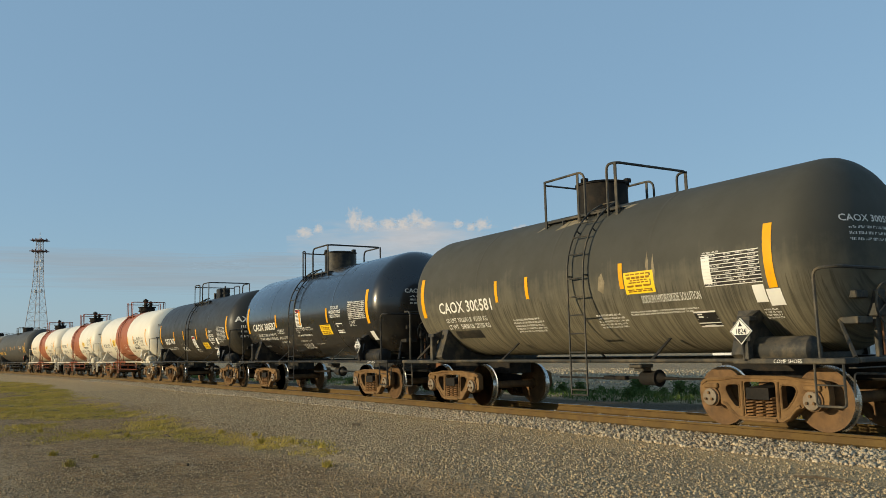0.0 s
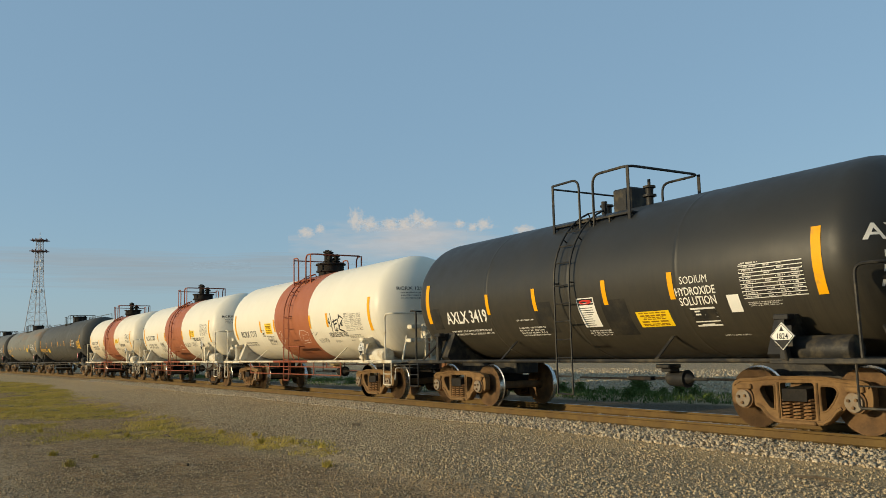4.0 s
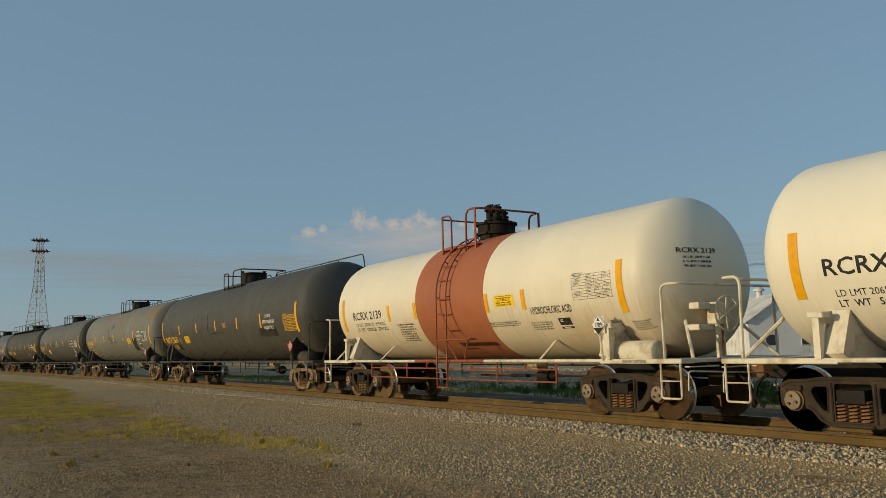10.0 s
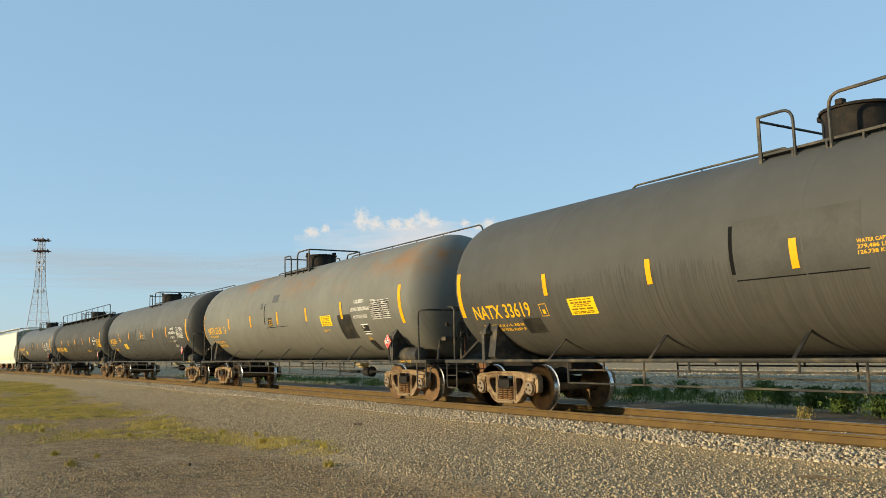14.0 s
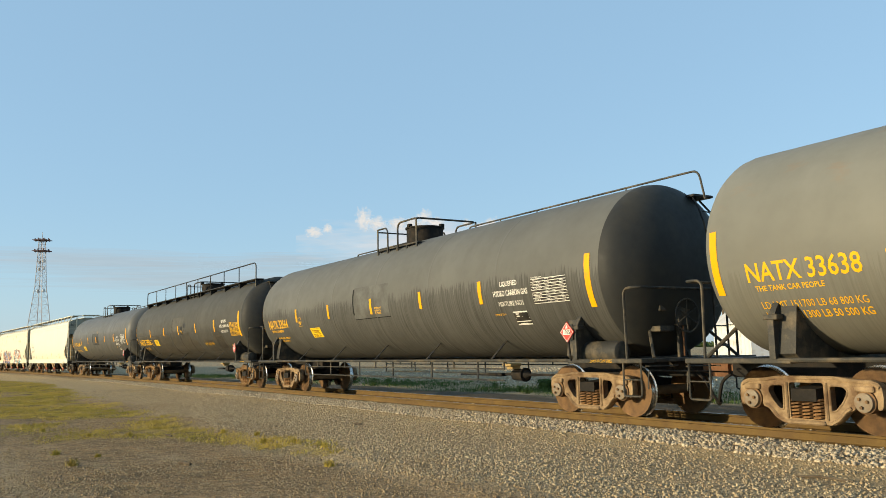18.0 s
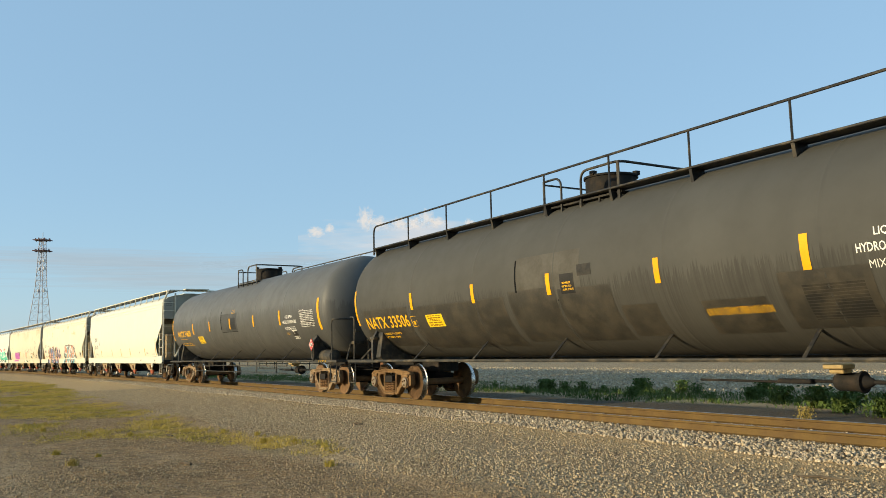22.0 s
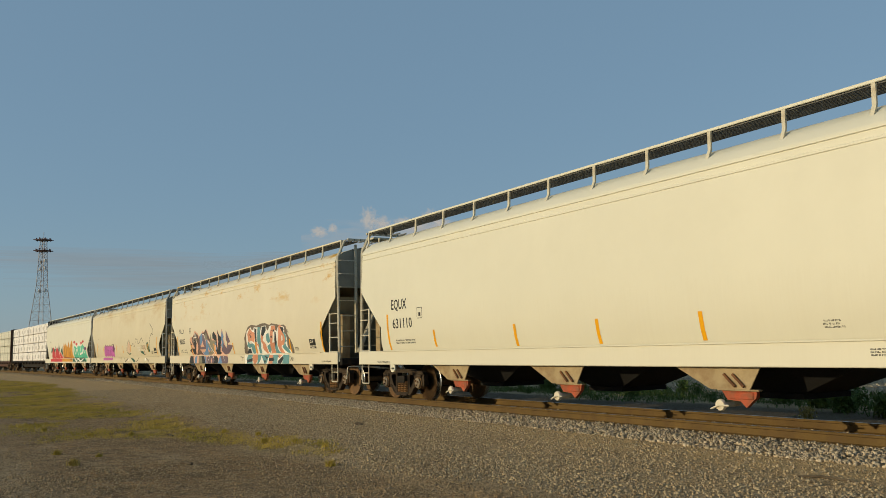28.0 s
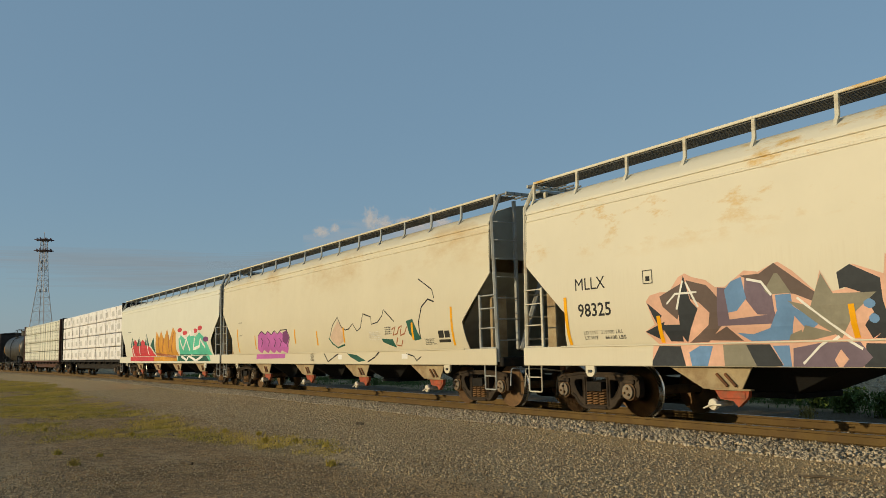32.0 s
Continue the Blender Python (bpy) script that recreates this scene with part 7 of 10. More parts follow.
panel(car_3, SHORT_3, -5.12, 1.78, 0.42, 0.52, STAIN)
panel(car_3, SHORT_3, -1.14, 1.58, 0.57, 0.68, STAIN)
panel(car_3, SHORT_3, 0.84, 1.48, 0.63, 0.74, STAIN)
small_print(car_3, SHORT_3, -1.81, 1.85, 0.70, 0.05, 1, INK_W)
small_print(car_3, SHORT_3, -1.86, 1.54, 1.02, 0.25, 4, INK_W)
notice(car_3, SHORT_3, 0.21, 1.65, 0.46, 0.59)
small_print(car_3, SHORT_3, 0.23, 1.49, 0.65, 0.16, 3, INK_W)
number_sign(car_3, SHORT_3, 1.62, 1.60, 0.76, 0.31)
say(car_3, SHORT_3, 'SODIUM', 2.77, 2.25, 0.55, 0.121, INK_W)
say(car_3, SHORT_3, 'HYDROXIDE', 2.64, 2.07, 0.80, 0.124, INK_W)
say(car_3, SHORT_3, 'SOLUTION', 2.68, 1.91, 0.73, 0.129, INK_W)
framed_panel(car_3, SHORT_3, 2.84, 1.57, 0.49, 0.35, INK_W)
panel(car_3, SHORT_3, 3.62, 1.76, 0.22, 0.29, PAPER)
data_table(car_3, SHORT_3, 3.93, 1.94, 1.07, 0.51, 4, 9, INK_W)
small_print(car_3, SHORT_3, 3.96, 1.83, 0.64, 0.08, 3, INK_W)
small_print(car_3, SHORT_3, 3.22, 1.41, 0.63, 0.05, 1, INK_W)
placard(car_3, 4.70, -1.57, 1.37, 0.193, '1824', CORROSIVE)
say_head(car_3, SHORT_3, 'AXLX 3419', -1.27, 2.61, 1.76, 0.215, INK_W)
say(WHITE_CARS[0], WHITE, 'RCRX 1219', -5.16, 1.94, 1.65, 0.222, INK_B)
small_print(WHITE_CARS[0], WHITE, -5.10, 1.62, 1.64, 0.21, 2, INK_B)
number_sign(WHITE_CARS[0], WHITE, -2.51, 2.00, 0.64, 0.39)
outline(WHITE_CARS[0], WHITE, -2.90, 1.92, 0.24, 0.26, INK_B)
small_print(WHITE_CARS[0], WHITE, -2.53, 1.63, 0.83, 0.37, 7, INK_B)
stroke(WHITE_CARS[0], WHITE, [(3.04, 2.34), (3.12, 1.91), (3.20, 2.25), (3.15, 2.47)], 0.045, INK_B)
stroke(WHITE_CARS[0], WHITE, [(2.96, 2.27), (3.04, 2.15)], 0.045, INK_B)
stroke(WHITE_CARS[0], WHITE, [(3.36, 2.29), (3.32, 1.94), (3.52, 1.95)], 0.045, INK_B)
stroke(WHITE_CARS[0], WHITE, [(3.25, 2.20), (3.63, 2.27)], 0.045, INK_B)
stroke(WHITE_CARS[0], WHITE, [(3.36, 2.13), (3.55, 2.16)], 0.045, INK_B)
stroke(WHITE_CARS[0], WHITE, [(3.39, 1.93), (3.50, 2.03)], 0.045, INK_B)
stroke(WHITE_CARS[0], WHITE, [(3.72, 2.40), (4.02, 2.28), (3.58, 1.99), (3.94, 1.90)], 0.045, INK_B)
stroke(WHITE_CARS[0], WHITE, [(3.75, 2.41), (3.77, 2.28)], 0.045, INK_B)
stroke(WHITE_CARS[0], WHITE, [(3.94, 2.18), (3.83, 2.08), (3.94, 2.09)], 0.045, INK_B)
stroke(WHITE_CARS[0], WHITE, [(3.66, 2.31), (3.64, 1.96)], 0.045, INK_B)
say(WHITE_CARS[0], WHITE, 'HYDROCHLORIC ACID', 2.80, 1.76, 1.26, 0.137, INK_B)
data_table(WHITE_CARS[0], WHITE, 4.09, 1.92, 1.06, 0.49, 4, 9, INK_B)
small_print(WHITE_CARS[0], WHITE, 4.09, 1.71, 0.88, 0.12, 3, INK_B)
small_print(WHITE_CARS[0], WHITE, 2.96, 1.60, 0.54, 0.09, 3, INK_B)
small_print(WHITE_CARS[0], WHITE, 1.83, 1.62, 0.74, 0.16, 4, INK_B)
small_print(WHITE_CARS[0], WHITE, 4.06, 1.63, 0.39, 0.05, 1, INK_B)
stroke(WHITE_CARS[0], WHITE, [(-1.27, 1.98), (-1.06, 2.08), (-1.06, 1.85), (-0.91, 1.78), (-1.28, 1.61), (-1.30, 1.80), (-1.08, 1.97)], 0.012, INK_W)
stroke(WHITE_CARS[0], WHITE, [(0.46, 1.89), (0.63, 2.05), (0.87, 2.04), (1.23, 1.94), (1.10, 1.65), (0.50, 1.62), (0.43, 1.73), (0.46, 1.89)], 0.012, INK_W)
stroke(WHITE_CARS[0], WHITE, [(0.71, 1.88), (1.07, 1.89), (0.98, 1.71), (0.62, 1.70), (0.71, 1.88)], 0.01, INK_W)
stroke(WHITE_CARS[0], WHITE, [(1.48, 2.05), (1.56, 1.97), (1.44, 1.90), (1.70, 1.94), (1.72, 1.83), (1.96, 1.94)], 0.012, INK_B)
placard(WHITE_CARS[0], 5.47, -1.57, 1.38, 0.193, '1789', CORROSIVE)
say_head(WHITE_CARS[0], WHITE, 'RCRX 1219', -0.98, 2.95, 0.78, 0.086, INK_B)
say(WHITE_CARS[1], WHITE, 'RCRX 2202', -5.30, 2.16, 1.77, 0.224, INK_B)
lines_of(WHITE_CARS[1], WHITE, ['LD LMT 206500 LB   93650 KG', 'LT  WT   56500 LB   25650 KG'], -5.20, 1.74, 1.75, 0.27, INK_B)
small_print(WHITE_CARS[1], WHITE, -2.77, 1.55, 0.91, 0.56, 8, INK_B)
number_sign(WHITE_CARS[1], WHITE, 2.75, 2.15, 0.74, 0.28)
say(WHITE_CARS[1], WHITE, 'HYDROCHLORIC ACID', 3.08, 1.96, 1.26, 0.138, INK_B)
data_table(WHITE_CARS[1], WHITE, 4.39, 2.17, 1.05, 0.47, 4, 9, INK_B)
framed_panel(WHITE_CARS[1], WHITE, 4.05, 1.66, 0.39, 0.27, INK_B)
small_print(WHITE_CARS[1], WHITE, 1.58, 1.73, 1.02, 0.19, 3, INK_B)
small_print(WHITE_CARS[1], WHITE, 2.80, 1.73, 0.75, 0.21, 5, INK_B)
small_print(WHITE_CARS[1], WHITE, 4.43, 2.00, 0.48, 0.12, 2, INK_B)
small_print(WHITE_CARS[1], WHITE, 5.68, 1.73, 0.43, 0.23, 5, INK_B)
placard(WHITE_CARS[1], 5.14, -1.57, 1.74, 0.193, '1789', CORROSIVE)
stroke(WHITE_CARS[1], WHITE, [(-1.70, 1.68), (-1.35, 1.93), (-1.21, 1.86), (-1.30, 1.67), (-1.61, 1.61)], 0.012, INK_W)
stroke(WHITE_CARS[1], WHITE, [(0.54, 1.79), (1.16, 1.83), (1.16, 1.62), (0.60, 1.61), (0.54, 1.79)], 0.012, INK_W)
say_head(WHITE_CARS[1], WHITE, 'RCRX 2202', -1.10, 2.88, 0.81, 0.086, INK_B)
say(WHITE_CARS[2], WHITE, 'RCRX 2139', -5.08, 2.18, 1.71, 0.213, INK_B)
lines_of(WHITE_CARS[2], WHITE, ['LD LMT 205800 LB   93350 KG', 'LT  WT   57200 LB   25950 KG'], -4.99, 1.86, 1.80, 0.27, INK_B)
number_sign(WHITE_CARS[2], WHITE, 1.88, 2.17, 0.69, 0.25)
say(WHITE_CARS[2], WHITE, 'HYDROCHLORIC ACID', 3.06, 1.96, 1.25, 0.138, INK_B)
data_table(WHITE_CARS[2], WHITE, 4.43, 2.16, 1.06, 0.47, 4, 9, INK_B)
framed_panel(WHITE_CARS[2], WHITE, 3.81, 1.65, 0.36, 0.24, INK_B)
small_print(WHITE_CARS[2], WHITE, -2.63, 1.54, 0.96, 0.55, 8, INK_B)
small_print(WHITE_CARS[2], WHITE, 1.47, 1.76, 1.23, 0.13, 3, INK_B)
small_print(WHITE_CARS[2], WHITE, 2.90, 1.65, 0.81, 0.21, 4, INK_B)
small_print(WHITE_CARS[2], WHITE, 5.74, 1.56, 0.45, 0.22, 5, INK_B)
placard(WHITE_CARS[2], 5.26, -1.57, 1.67, 0.193, '1789', CORROSIVE)
say_head(WHITE_CARS[2], WHITE, 'RCRX 2139', -0.89, 2.86, 0.80, 0.086, INK_B)
say(LONG_CARS[0], LONG, 'NATX 33619', -8.30, 1.93, 2.02, 0.275, INK_Y)
small_print(LONG_CARS[0], LONG, -8.24, 1.66, 1.89, 0.23, 2, INK_Y)
outline(LONG_CARS[0], LONG, -5.97, 1.90, 0.22, 0.27, INK_Y)
panel(LONG_CARS[0], LONG, -6.66, 1.59, 0.59, 0.37, STAIN)
number_sign(LONG_CARS[0], LONG, -5.08, 1.88, 0.74, 0.34)
lines_of(LONG_CARS[0], LONG, ['WATER CAPT', '279,486 LB', '126,738 KG'], 0.78, 2.38, 0.42, 0.22, INK_Y)
panel(LONG_CARS[0], LONG, -1.22, 2.29, 0.07, 0.73, SLIT)
panel(LONG_CARS[0], LONG, 4.86, 1.92, 1.67, 0.33, STAIN)
say(LONG_CARS[0], LONG, 'LIQUEFIED', 5.62, 2.59, 0.59, 0.101, INK_W)
say(LONG_CARS[0], LONG, 'HYDRO CARBON GAS', 5.36, 2.38, 1.15, 0.113, INK_W)
say(LONG_CARS[0], LONG, 'MIXTURE NOS', 5.48, 2.17, 0.86, 0.108, INK_W)
data_table(LONG_CARS[0], LONG, 7.31, 2.05, 1.09, 0.55, 5, 10, INK_Y)
small_print(LONG_CARS[0], LONG, 7.91, 1.66, 0.47, 0.05, 1, INK_Y)
small_print(LONG_CARS[0], LONG, 6.67, 1.60, 0.22, 0.09, 2, INK_Y)
placard(LONG_CARS[0], 7.94, -1.57, 1.54, 0.193, '1965', FLAMMABLE)
say_head(LONG_CARS[0], LONG, 'NATX 33619', -0.61, 3.11, 0.91, 0.088, INK_Y)
say(LONG_CARS[1], LONG, 'NATX 33638', -8.26, 2.16, 1.78, 0.265, INK_Y)
say(LONG_CARS[1], LONG, 'THE TANK CAR PEOPLE', -8.17, 2.02, 1.10, 0.075, INK_Y)
lines_of(LONG_CARS[1], LONG, ['LD LMT 151700 LB 68 800 KG', 'LT WT  111300 LB 50 500 KG'], -8.17, 1.62, 1.62, 0.30, INK_Y)
outline(LONG_CARS[1], LONG, -6.14, 2.15, 0.27, 0.27, INK_Y)
panel(LONG_CARS[1], LONG, -1.37, 2.32, 0.07, 0.75, SLIT)
panel(LONG_CARS[1], LONG, -1.00, 2.25, 0.40, 0.30, STAIN)
small_print(LONG_CARS[1], LONG, -0.93, 2.29, 0.35, 0.22, 3, INK_Y)
panel(LONG_CARS[1], LONG, -1.76, 2.88, 0.25, 0.22, PRIMER)
panel(LONG_CARS[1], LONG, -0.67, 3.05, 0.58, 0.28, PRIMER)
number_sign(LONG_CARS[1], LONG, 3.46, 2.09, 0.77, 0.32)
small_print(LONG_CARS[1], LONG, 3.42, 1.93, 0.63, 0.08, 3, INK_Y)
panel(LONG_CARS[1], LONG, 4.70, 1.68, 0.90, 0.77, STAIN)
say(LONG_CARS[1], LONG, 'LIQUEFIED', 5.91, 2.65, 0.59, 0.090, INK_W)
say(LONG_CARS[1], LONG, 'HYDRO CARBON GAS', 5.65, 2.43, 1.15, 0.102, INK_W)
say(LONG_CARS[1], LONG, 'MIXTURE NOS', 5.76, 2.22, 0.84, 0.096, INK_W)
data_table(LONG_CARS[1], LONG, 6.87, 2.16, 1.07, 0.51, 4, 9, INK_W)
framed_panel(LONG_CARS[1], LONG, 6.06, 1.77, 0.42, 0.33, INK_W)
small_print(LONG_CARS[1], LONG, 6.04, 1.60, 0.35, 0.16, 3, INK_Y)
panel(LONG_CARS[1], LONG, 6.03, 1.33, 0.32, 0.44, STAIN)
placard(LONG_CARS[1], 7.80, -1.57, 1.54, 0.193, '1965', FLAMMABLE)
say_head(LONG_CARS[1], LONG, 'NATX 33638', -0.64, 3.08, 0.86, 0.095, INK_Y)
say(LONG_CARS[2], LONG, 'NATX 33564', -8.27, 2.14, 1.75, 0.277, INK_Y)
say(LONG_CARS[2], LONG, 'THE TANK CAR PEOPLE', -8.15, 2.01, 1.08, 0.075, INK_Y)
small_print(LONG_CARS[2], LONG, -8.16, 1.69, 1.45, 0.24, 2, INK_Y)
outline(LONG_CARS[2], LONG, -5.55, 2.15, 0.25, 0.29, INK_Y)
panel(LONG_CARS[2], LONG, -1.38, 2.31, 0.07, 0.73, SLIT)
lines_of(LONG_CARS[2], LONG, ['WATER CAPT', '279350 LB', '126715 KG'], -0.07, 2.28, 0.38, 0.21, INK_Y)
number_sign(LONG_CARS[2], LONG, -4.76, 1.77, 0.76, 0.34)
say(LONG_CARS[2], LONG, 'LIQUEFIED', 5.74, 2.57, 0.59, 0.101, INK_W)
say(LONG_CARS[2], LONG, 'HYDRO CARBON GAS', 5.47, 2.37, 1.18, 0.113, INK_W)
say(LONG_CARS[2], LONG, 'MIXTURE NOS', 5.60, 2.16, 0.85, 0.097, INK_W)
data_table(LONG_CARS[2], LONG, 6.79, 2.15, 1.06, 0.50, 4, 9, INK_W)
framed_panel(LONG_CARS[2], LONG, 5.99, 1.76, 0.47, 0.32, INK_W)
small_print(LONG_CARS[2], LONG, 5.34, 1.98, 0.44, 0.05, 2, INK_Y)
placard(LONG_CARS[2], 7.79, -1.57, 1.56, 0.193, '1965', FLAMMABLE)
say_head(LONG_CARS[2], LONG, 'NATX 33564', -0.93, 2.95, 0.81, 0.083, INK_Y)
panel(LONG_CARS[3], LONG, -8.38, 1.41, 2.45, 1.18, APRON)
panel(LONG_CARS[3], LONG, -5.71, 1.33, 3.98, 1.28, APRON)
panel(LONG_CARS[3], LONG, -1.51, 1.41, 1.53, 1.23, APRON)
panel(LONG_CARS[3], LONG, 0.06, 1.39, 1.45, 1.20, APRON)
panel(LONG_CARS[3], LONG, 1.62, 1.44, 0.84, 0.70, APRON)
panel(LONG_CARS[3], LONG, 3.38, 1.43, 1.19, 0.68, APRON)
panel(LONG_CARS[3], LONG, 4.86, 1.46, 1.38, 0.96, APRON)
panel(LONG_CARS[3], LONG, 5.20, 1.58, 0.91, 0.57, STAIN)
say(LONG_CARS[3], LONG, 'NATX 33506', -8.30, 1.90, 2.37, 0.290, INK_Y)
small_print(LONG_CARS[3], LONG, -8.27, 1.63, 1.73, 0.23, 2, INK_Y)
outline(LONG_CARS[3], LONG, -5.82, 1.88, 0.26, 0.29, INK_Y)
number_sign(LONG_CARS[3], LONG, -5.07, 1.84, 0.76, 0.33)
panel(LONG_CARS[3], LONG, -1.25, 2.40, 0.05, 0.66, SLIT)
panel(LONG_CARS[3], LONG, 0.18, 2.28, 0.40, 0.38, STAIN)
small_print(LONG_CARS[3], LONG, 0.22, 2.34, 0.36, 0.19, 3, INK_Y)
panel(LONG_CARS[3], LONG, 0.69, 2.58, 0.38, 0.21, STAIN)
say(LONG_CARS[3], LONG, '6.00 INCH CERAMIC FIBER INSULATION', 3.42, 1.72, 1.20, 0.108, INK_Y)
say(LONG_CARS[3], LONG, 'LIQUEFIED', 6.36, 2.60, 0.61, 0.100, INK_W)
say(LONG_CARS[3], LONG, 'HYDRO CARBON GAS', 6.10, 2.40, 1.16, 0.113, INK_W)
say(LONG_CARS[3], LONG, 'MIXTURE NOS', 6.24, 2.19, 0.86, 0.107, INK_W)
data_table(LONG_CARS[3], LONG, 7.31, 2.04, 1.10, 0.52, 5, 10, INK_Y)
small_print(LONG_CARS[3], LONG, 6.71, 1.66, 0.24, 0.09, 2, INK_Y)
small_print(LONG_CARS[3], LONG, 7.19, 1.06, 0.59, 0.05, 1, INK_Y)
placard(LONG_CARS[3], 7.91, -1.57, 1.54, 0.193, '1965', FLAMMABLE)
say(LONG_CARS[4], LONG, 'NATX 33600', -7.96, 2.16, 2.13, 0.255, INK_Y)
small_print(LONG_CARS[4], LONG, -7.80, 2.03, 1.21, 0.05, 1, INK_Y)
small_print(LONG_CARS[4], LONG, -7.81, 1.74, 1.91, 0.21, 2, INK_Y)
outline(LONG_CARS[4], LONG, -5.46, 2.21, 0.25, 0.23, INK_Y)
panel(LONG_CARS[4], LONG, -1.25, 2.30, 0.08, 0.73, SLIT)
panel(LONG_CARS[4], LONG, -0.26, 2.27, 0.84, 0.46, STAIN)
small_print(LONG_CARS[4], LONG, 0.09, 2.89, 0.48, 0.17, 3, INK_Y)
number_sign(LONG_CARS[4], LONG, -4.81, 1.81, 0.77, 0.34)
say(LONG_CARS[4], LONG, 'LIQUEFIED', 5.78, 2.46, 0.61, 0.092, INK_W)
say(LONG_CARS[4], LONG, 'HYDRO CARBON GAS', 5.50, 2.28, 1.18, 0.105, INK_W)
say(LONG_CARS[4], LONG, 'MIXTURE NOS', 5.60, 2.07, 0.87, 0.100, INK_W)
data_table(LONG_CARS[4], LONG, 7.02, 2.13, 1.09, 0.52, 4, 9, INK_W)
framed_panel(LONG_CARS[4], LONG, 6.08, 1.77, 0.44, 0.33, INK_W)
small_print(LONG_CARS[4], LONG, 5.60, 1.92, 0.28, 0.08, 2, INK_Y)
placard(LONG_CARS[4], 7.93, -1.57, 1.54, 0.193, '1965', FLAMMABLE)
say_head(LONG_CARS[4], LONG, 'NATX 33600', -0.78, 3.08, 1.01, 0.096, INK_Y)


for car, x, text, w, mat in [(c, 8.30, '2 INCH HF COMP SHOES', 0.62, INK_Y) for c in LONG_CARS] + [(c, 5.72, '2 INCH HF COMP SHOES', 0.62, INK_B) for c in WHITE_CARS] + [(car_1, 4.92, 'COMP SHOES', 0.45, INK_W), (car_2, 4.86, 'COMP SHOES', 0.45, INK_W)]:
    letters(car, text, 0.052, lambda a, b: (x + a, -1.504, 0.994 + b), mat, w / (0.045 * len(text)))


class EndBoard:
    """The end wall of a hopper, as a surface for paint."""

    def side(self, x, z, out=0.006):
        return lambda dx, dz: (HX - 0.01 + out, x + dx, z + dz)


END_BOARD = EndBoard()
say(HOPPERS[0], END_BOARD, 'EQUX', 0.22, 3.86, 0.52, 0.15, INK_B)
say(HOPPERS[0], END_BOARD, '631110', 0.24, 3.60, 0.66, 0.14, INK_B)
for i, word in enumerate(('CAUTION', 'NO SIDE', 'LADDER')):
    say(HOPPERS[0], END_BOARD, word, -1.40, 4.02 - 0.085 * i, 0.26, 0.05, INK_B)
say(HOPPERS[0], BOARD, 'EQUX', -7.92, 2.34, 0.81, 0.250, INK_B)
say(HOPPERS[0], BOARD, '631110', -7.88, 1.86, 1.02, 0.240, INK_B)
outline(HOPPERS[0], BOARD, -6.59, 2.06, 0.25, 0.27, INK_B)
small_print(HOPPERS[0], BOARD, -7.80, 1.46, 1.10, 0.13, 2, INK_B)
tape(HOPPERS[0], BOARD, -8.16, 1.31, 0.92)
tape(HOPPERS[0], BOARD, -5.84, 1.36, 0.40)
tape(HOPPERS[0], BOARD, -2.62, 1.32, 0.45)
tape(HOPPERS[0], BOARD, -0.14, 1.32, 0.45)
tape(HOPPERS[0], BOARD, 2.22, 1.33, 0.45)
tape(HOPPERS[0], BOARD, 5.62, 1.31, 0.44)
tape(HOPPERS[0], BOARD, 7.94, 1.32, 0.91)
small_print(HOPPERS[0], BOARD, 4.25, 1.45, 0.35, 0.13, 3, INK_B)
small_print(HOPPERS[0], BOARD, 5.99, 1.44, 0.33, 0.10, 3, INK_B)
small_print(HOPPERS[0], BOARD, 4.91, 1.08, 0.43, 0.11, 3, INK_B)
small_print(HOPPERS[0], BOARD, 7.09, 1.40, 0.50, 0.05, 1, INK_B)
say(HOPPERS[0], BOARD, '2 INCH HF COMP BRAKE SHOES', 7.69, 0.97, 0.71, 0.05, INK_B)
say(HOPPERS[0], BOARD, '2 INCH HF COMP BRAKE SHOES', -8.75, 0.97, 0.71, 0.05, INK_B)
say(HOPPERS[1], BOARD, '2 INCH HF COMP BRAKE SHOES', 8.25, 0.99, 0.66, 0.05, INK_B)
panel(HOPPERS[0], BOARD, 7.92, 1.07, 0.20, 0.05, STAIN)
say(HOPPERS[1], BOARD, 'MLLX', -8.21, 2.30, 0.80, 0.220, INK_B)
say(HOPPERS[1], BOARD, '98325', -8.17, 1.82, 0.87, 0.230, INK_B)
outline(HOPPERS[1], BOARD, -6.48, 2.29, 0.22, 0.23, INK_B)
lines_of(HOPPERS[1], BOARD, ['LD LMT  219900 LBS', 'LT WT     66100 LBS'], -8.09, 1.40, 1.06, 0.19, INK_B)
tape(HOPPERS[1], BOARD, -8.52, 1.31, 0.89)
tape(HOPPERS[1], BOARD, -6.20, 1.31, 0.44)
tape(HOPPERS[1], BOARD, -2.84, 1.31, 0.44)
tape(HOPPERS[1], BOARD, -0.37, 1.31, 0.44)
tape(HOPPERS[1], BOARD, 2.20, 1.31, 0.43)
tape(HOPPERS[1], BOARD, 5.55, 1.31, 0.44)
framed_panel(HOPPERS[1], BOARD, 7.18, 1.42, 0.46, 0.29, INK_B)
tape(HOPPERS[1], BOARD, 8.17, 1.31, 0.91)
small_print(HOPPERS[1], BOARD, 5.91, 1.37, 0.34, 0.13, 3, INK_B)
shape(HOPPERS[2], BOARD, [(-5.51, 1.94), (-5.11, 2.09), (-4.74, 1.96), (-4.91, 1.48), (-5.38, 1.30), (-5.68, 1.41)], PINK)
shape(HOPPERS[2], BOARD, [(-4.87, 1.92), (-4.48, 2.07), (-4.13, 1.94), (-4.30, 1.47), (-4.74, 1.30), (-5.04, 1.40)], PINK)
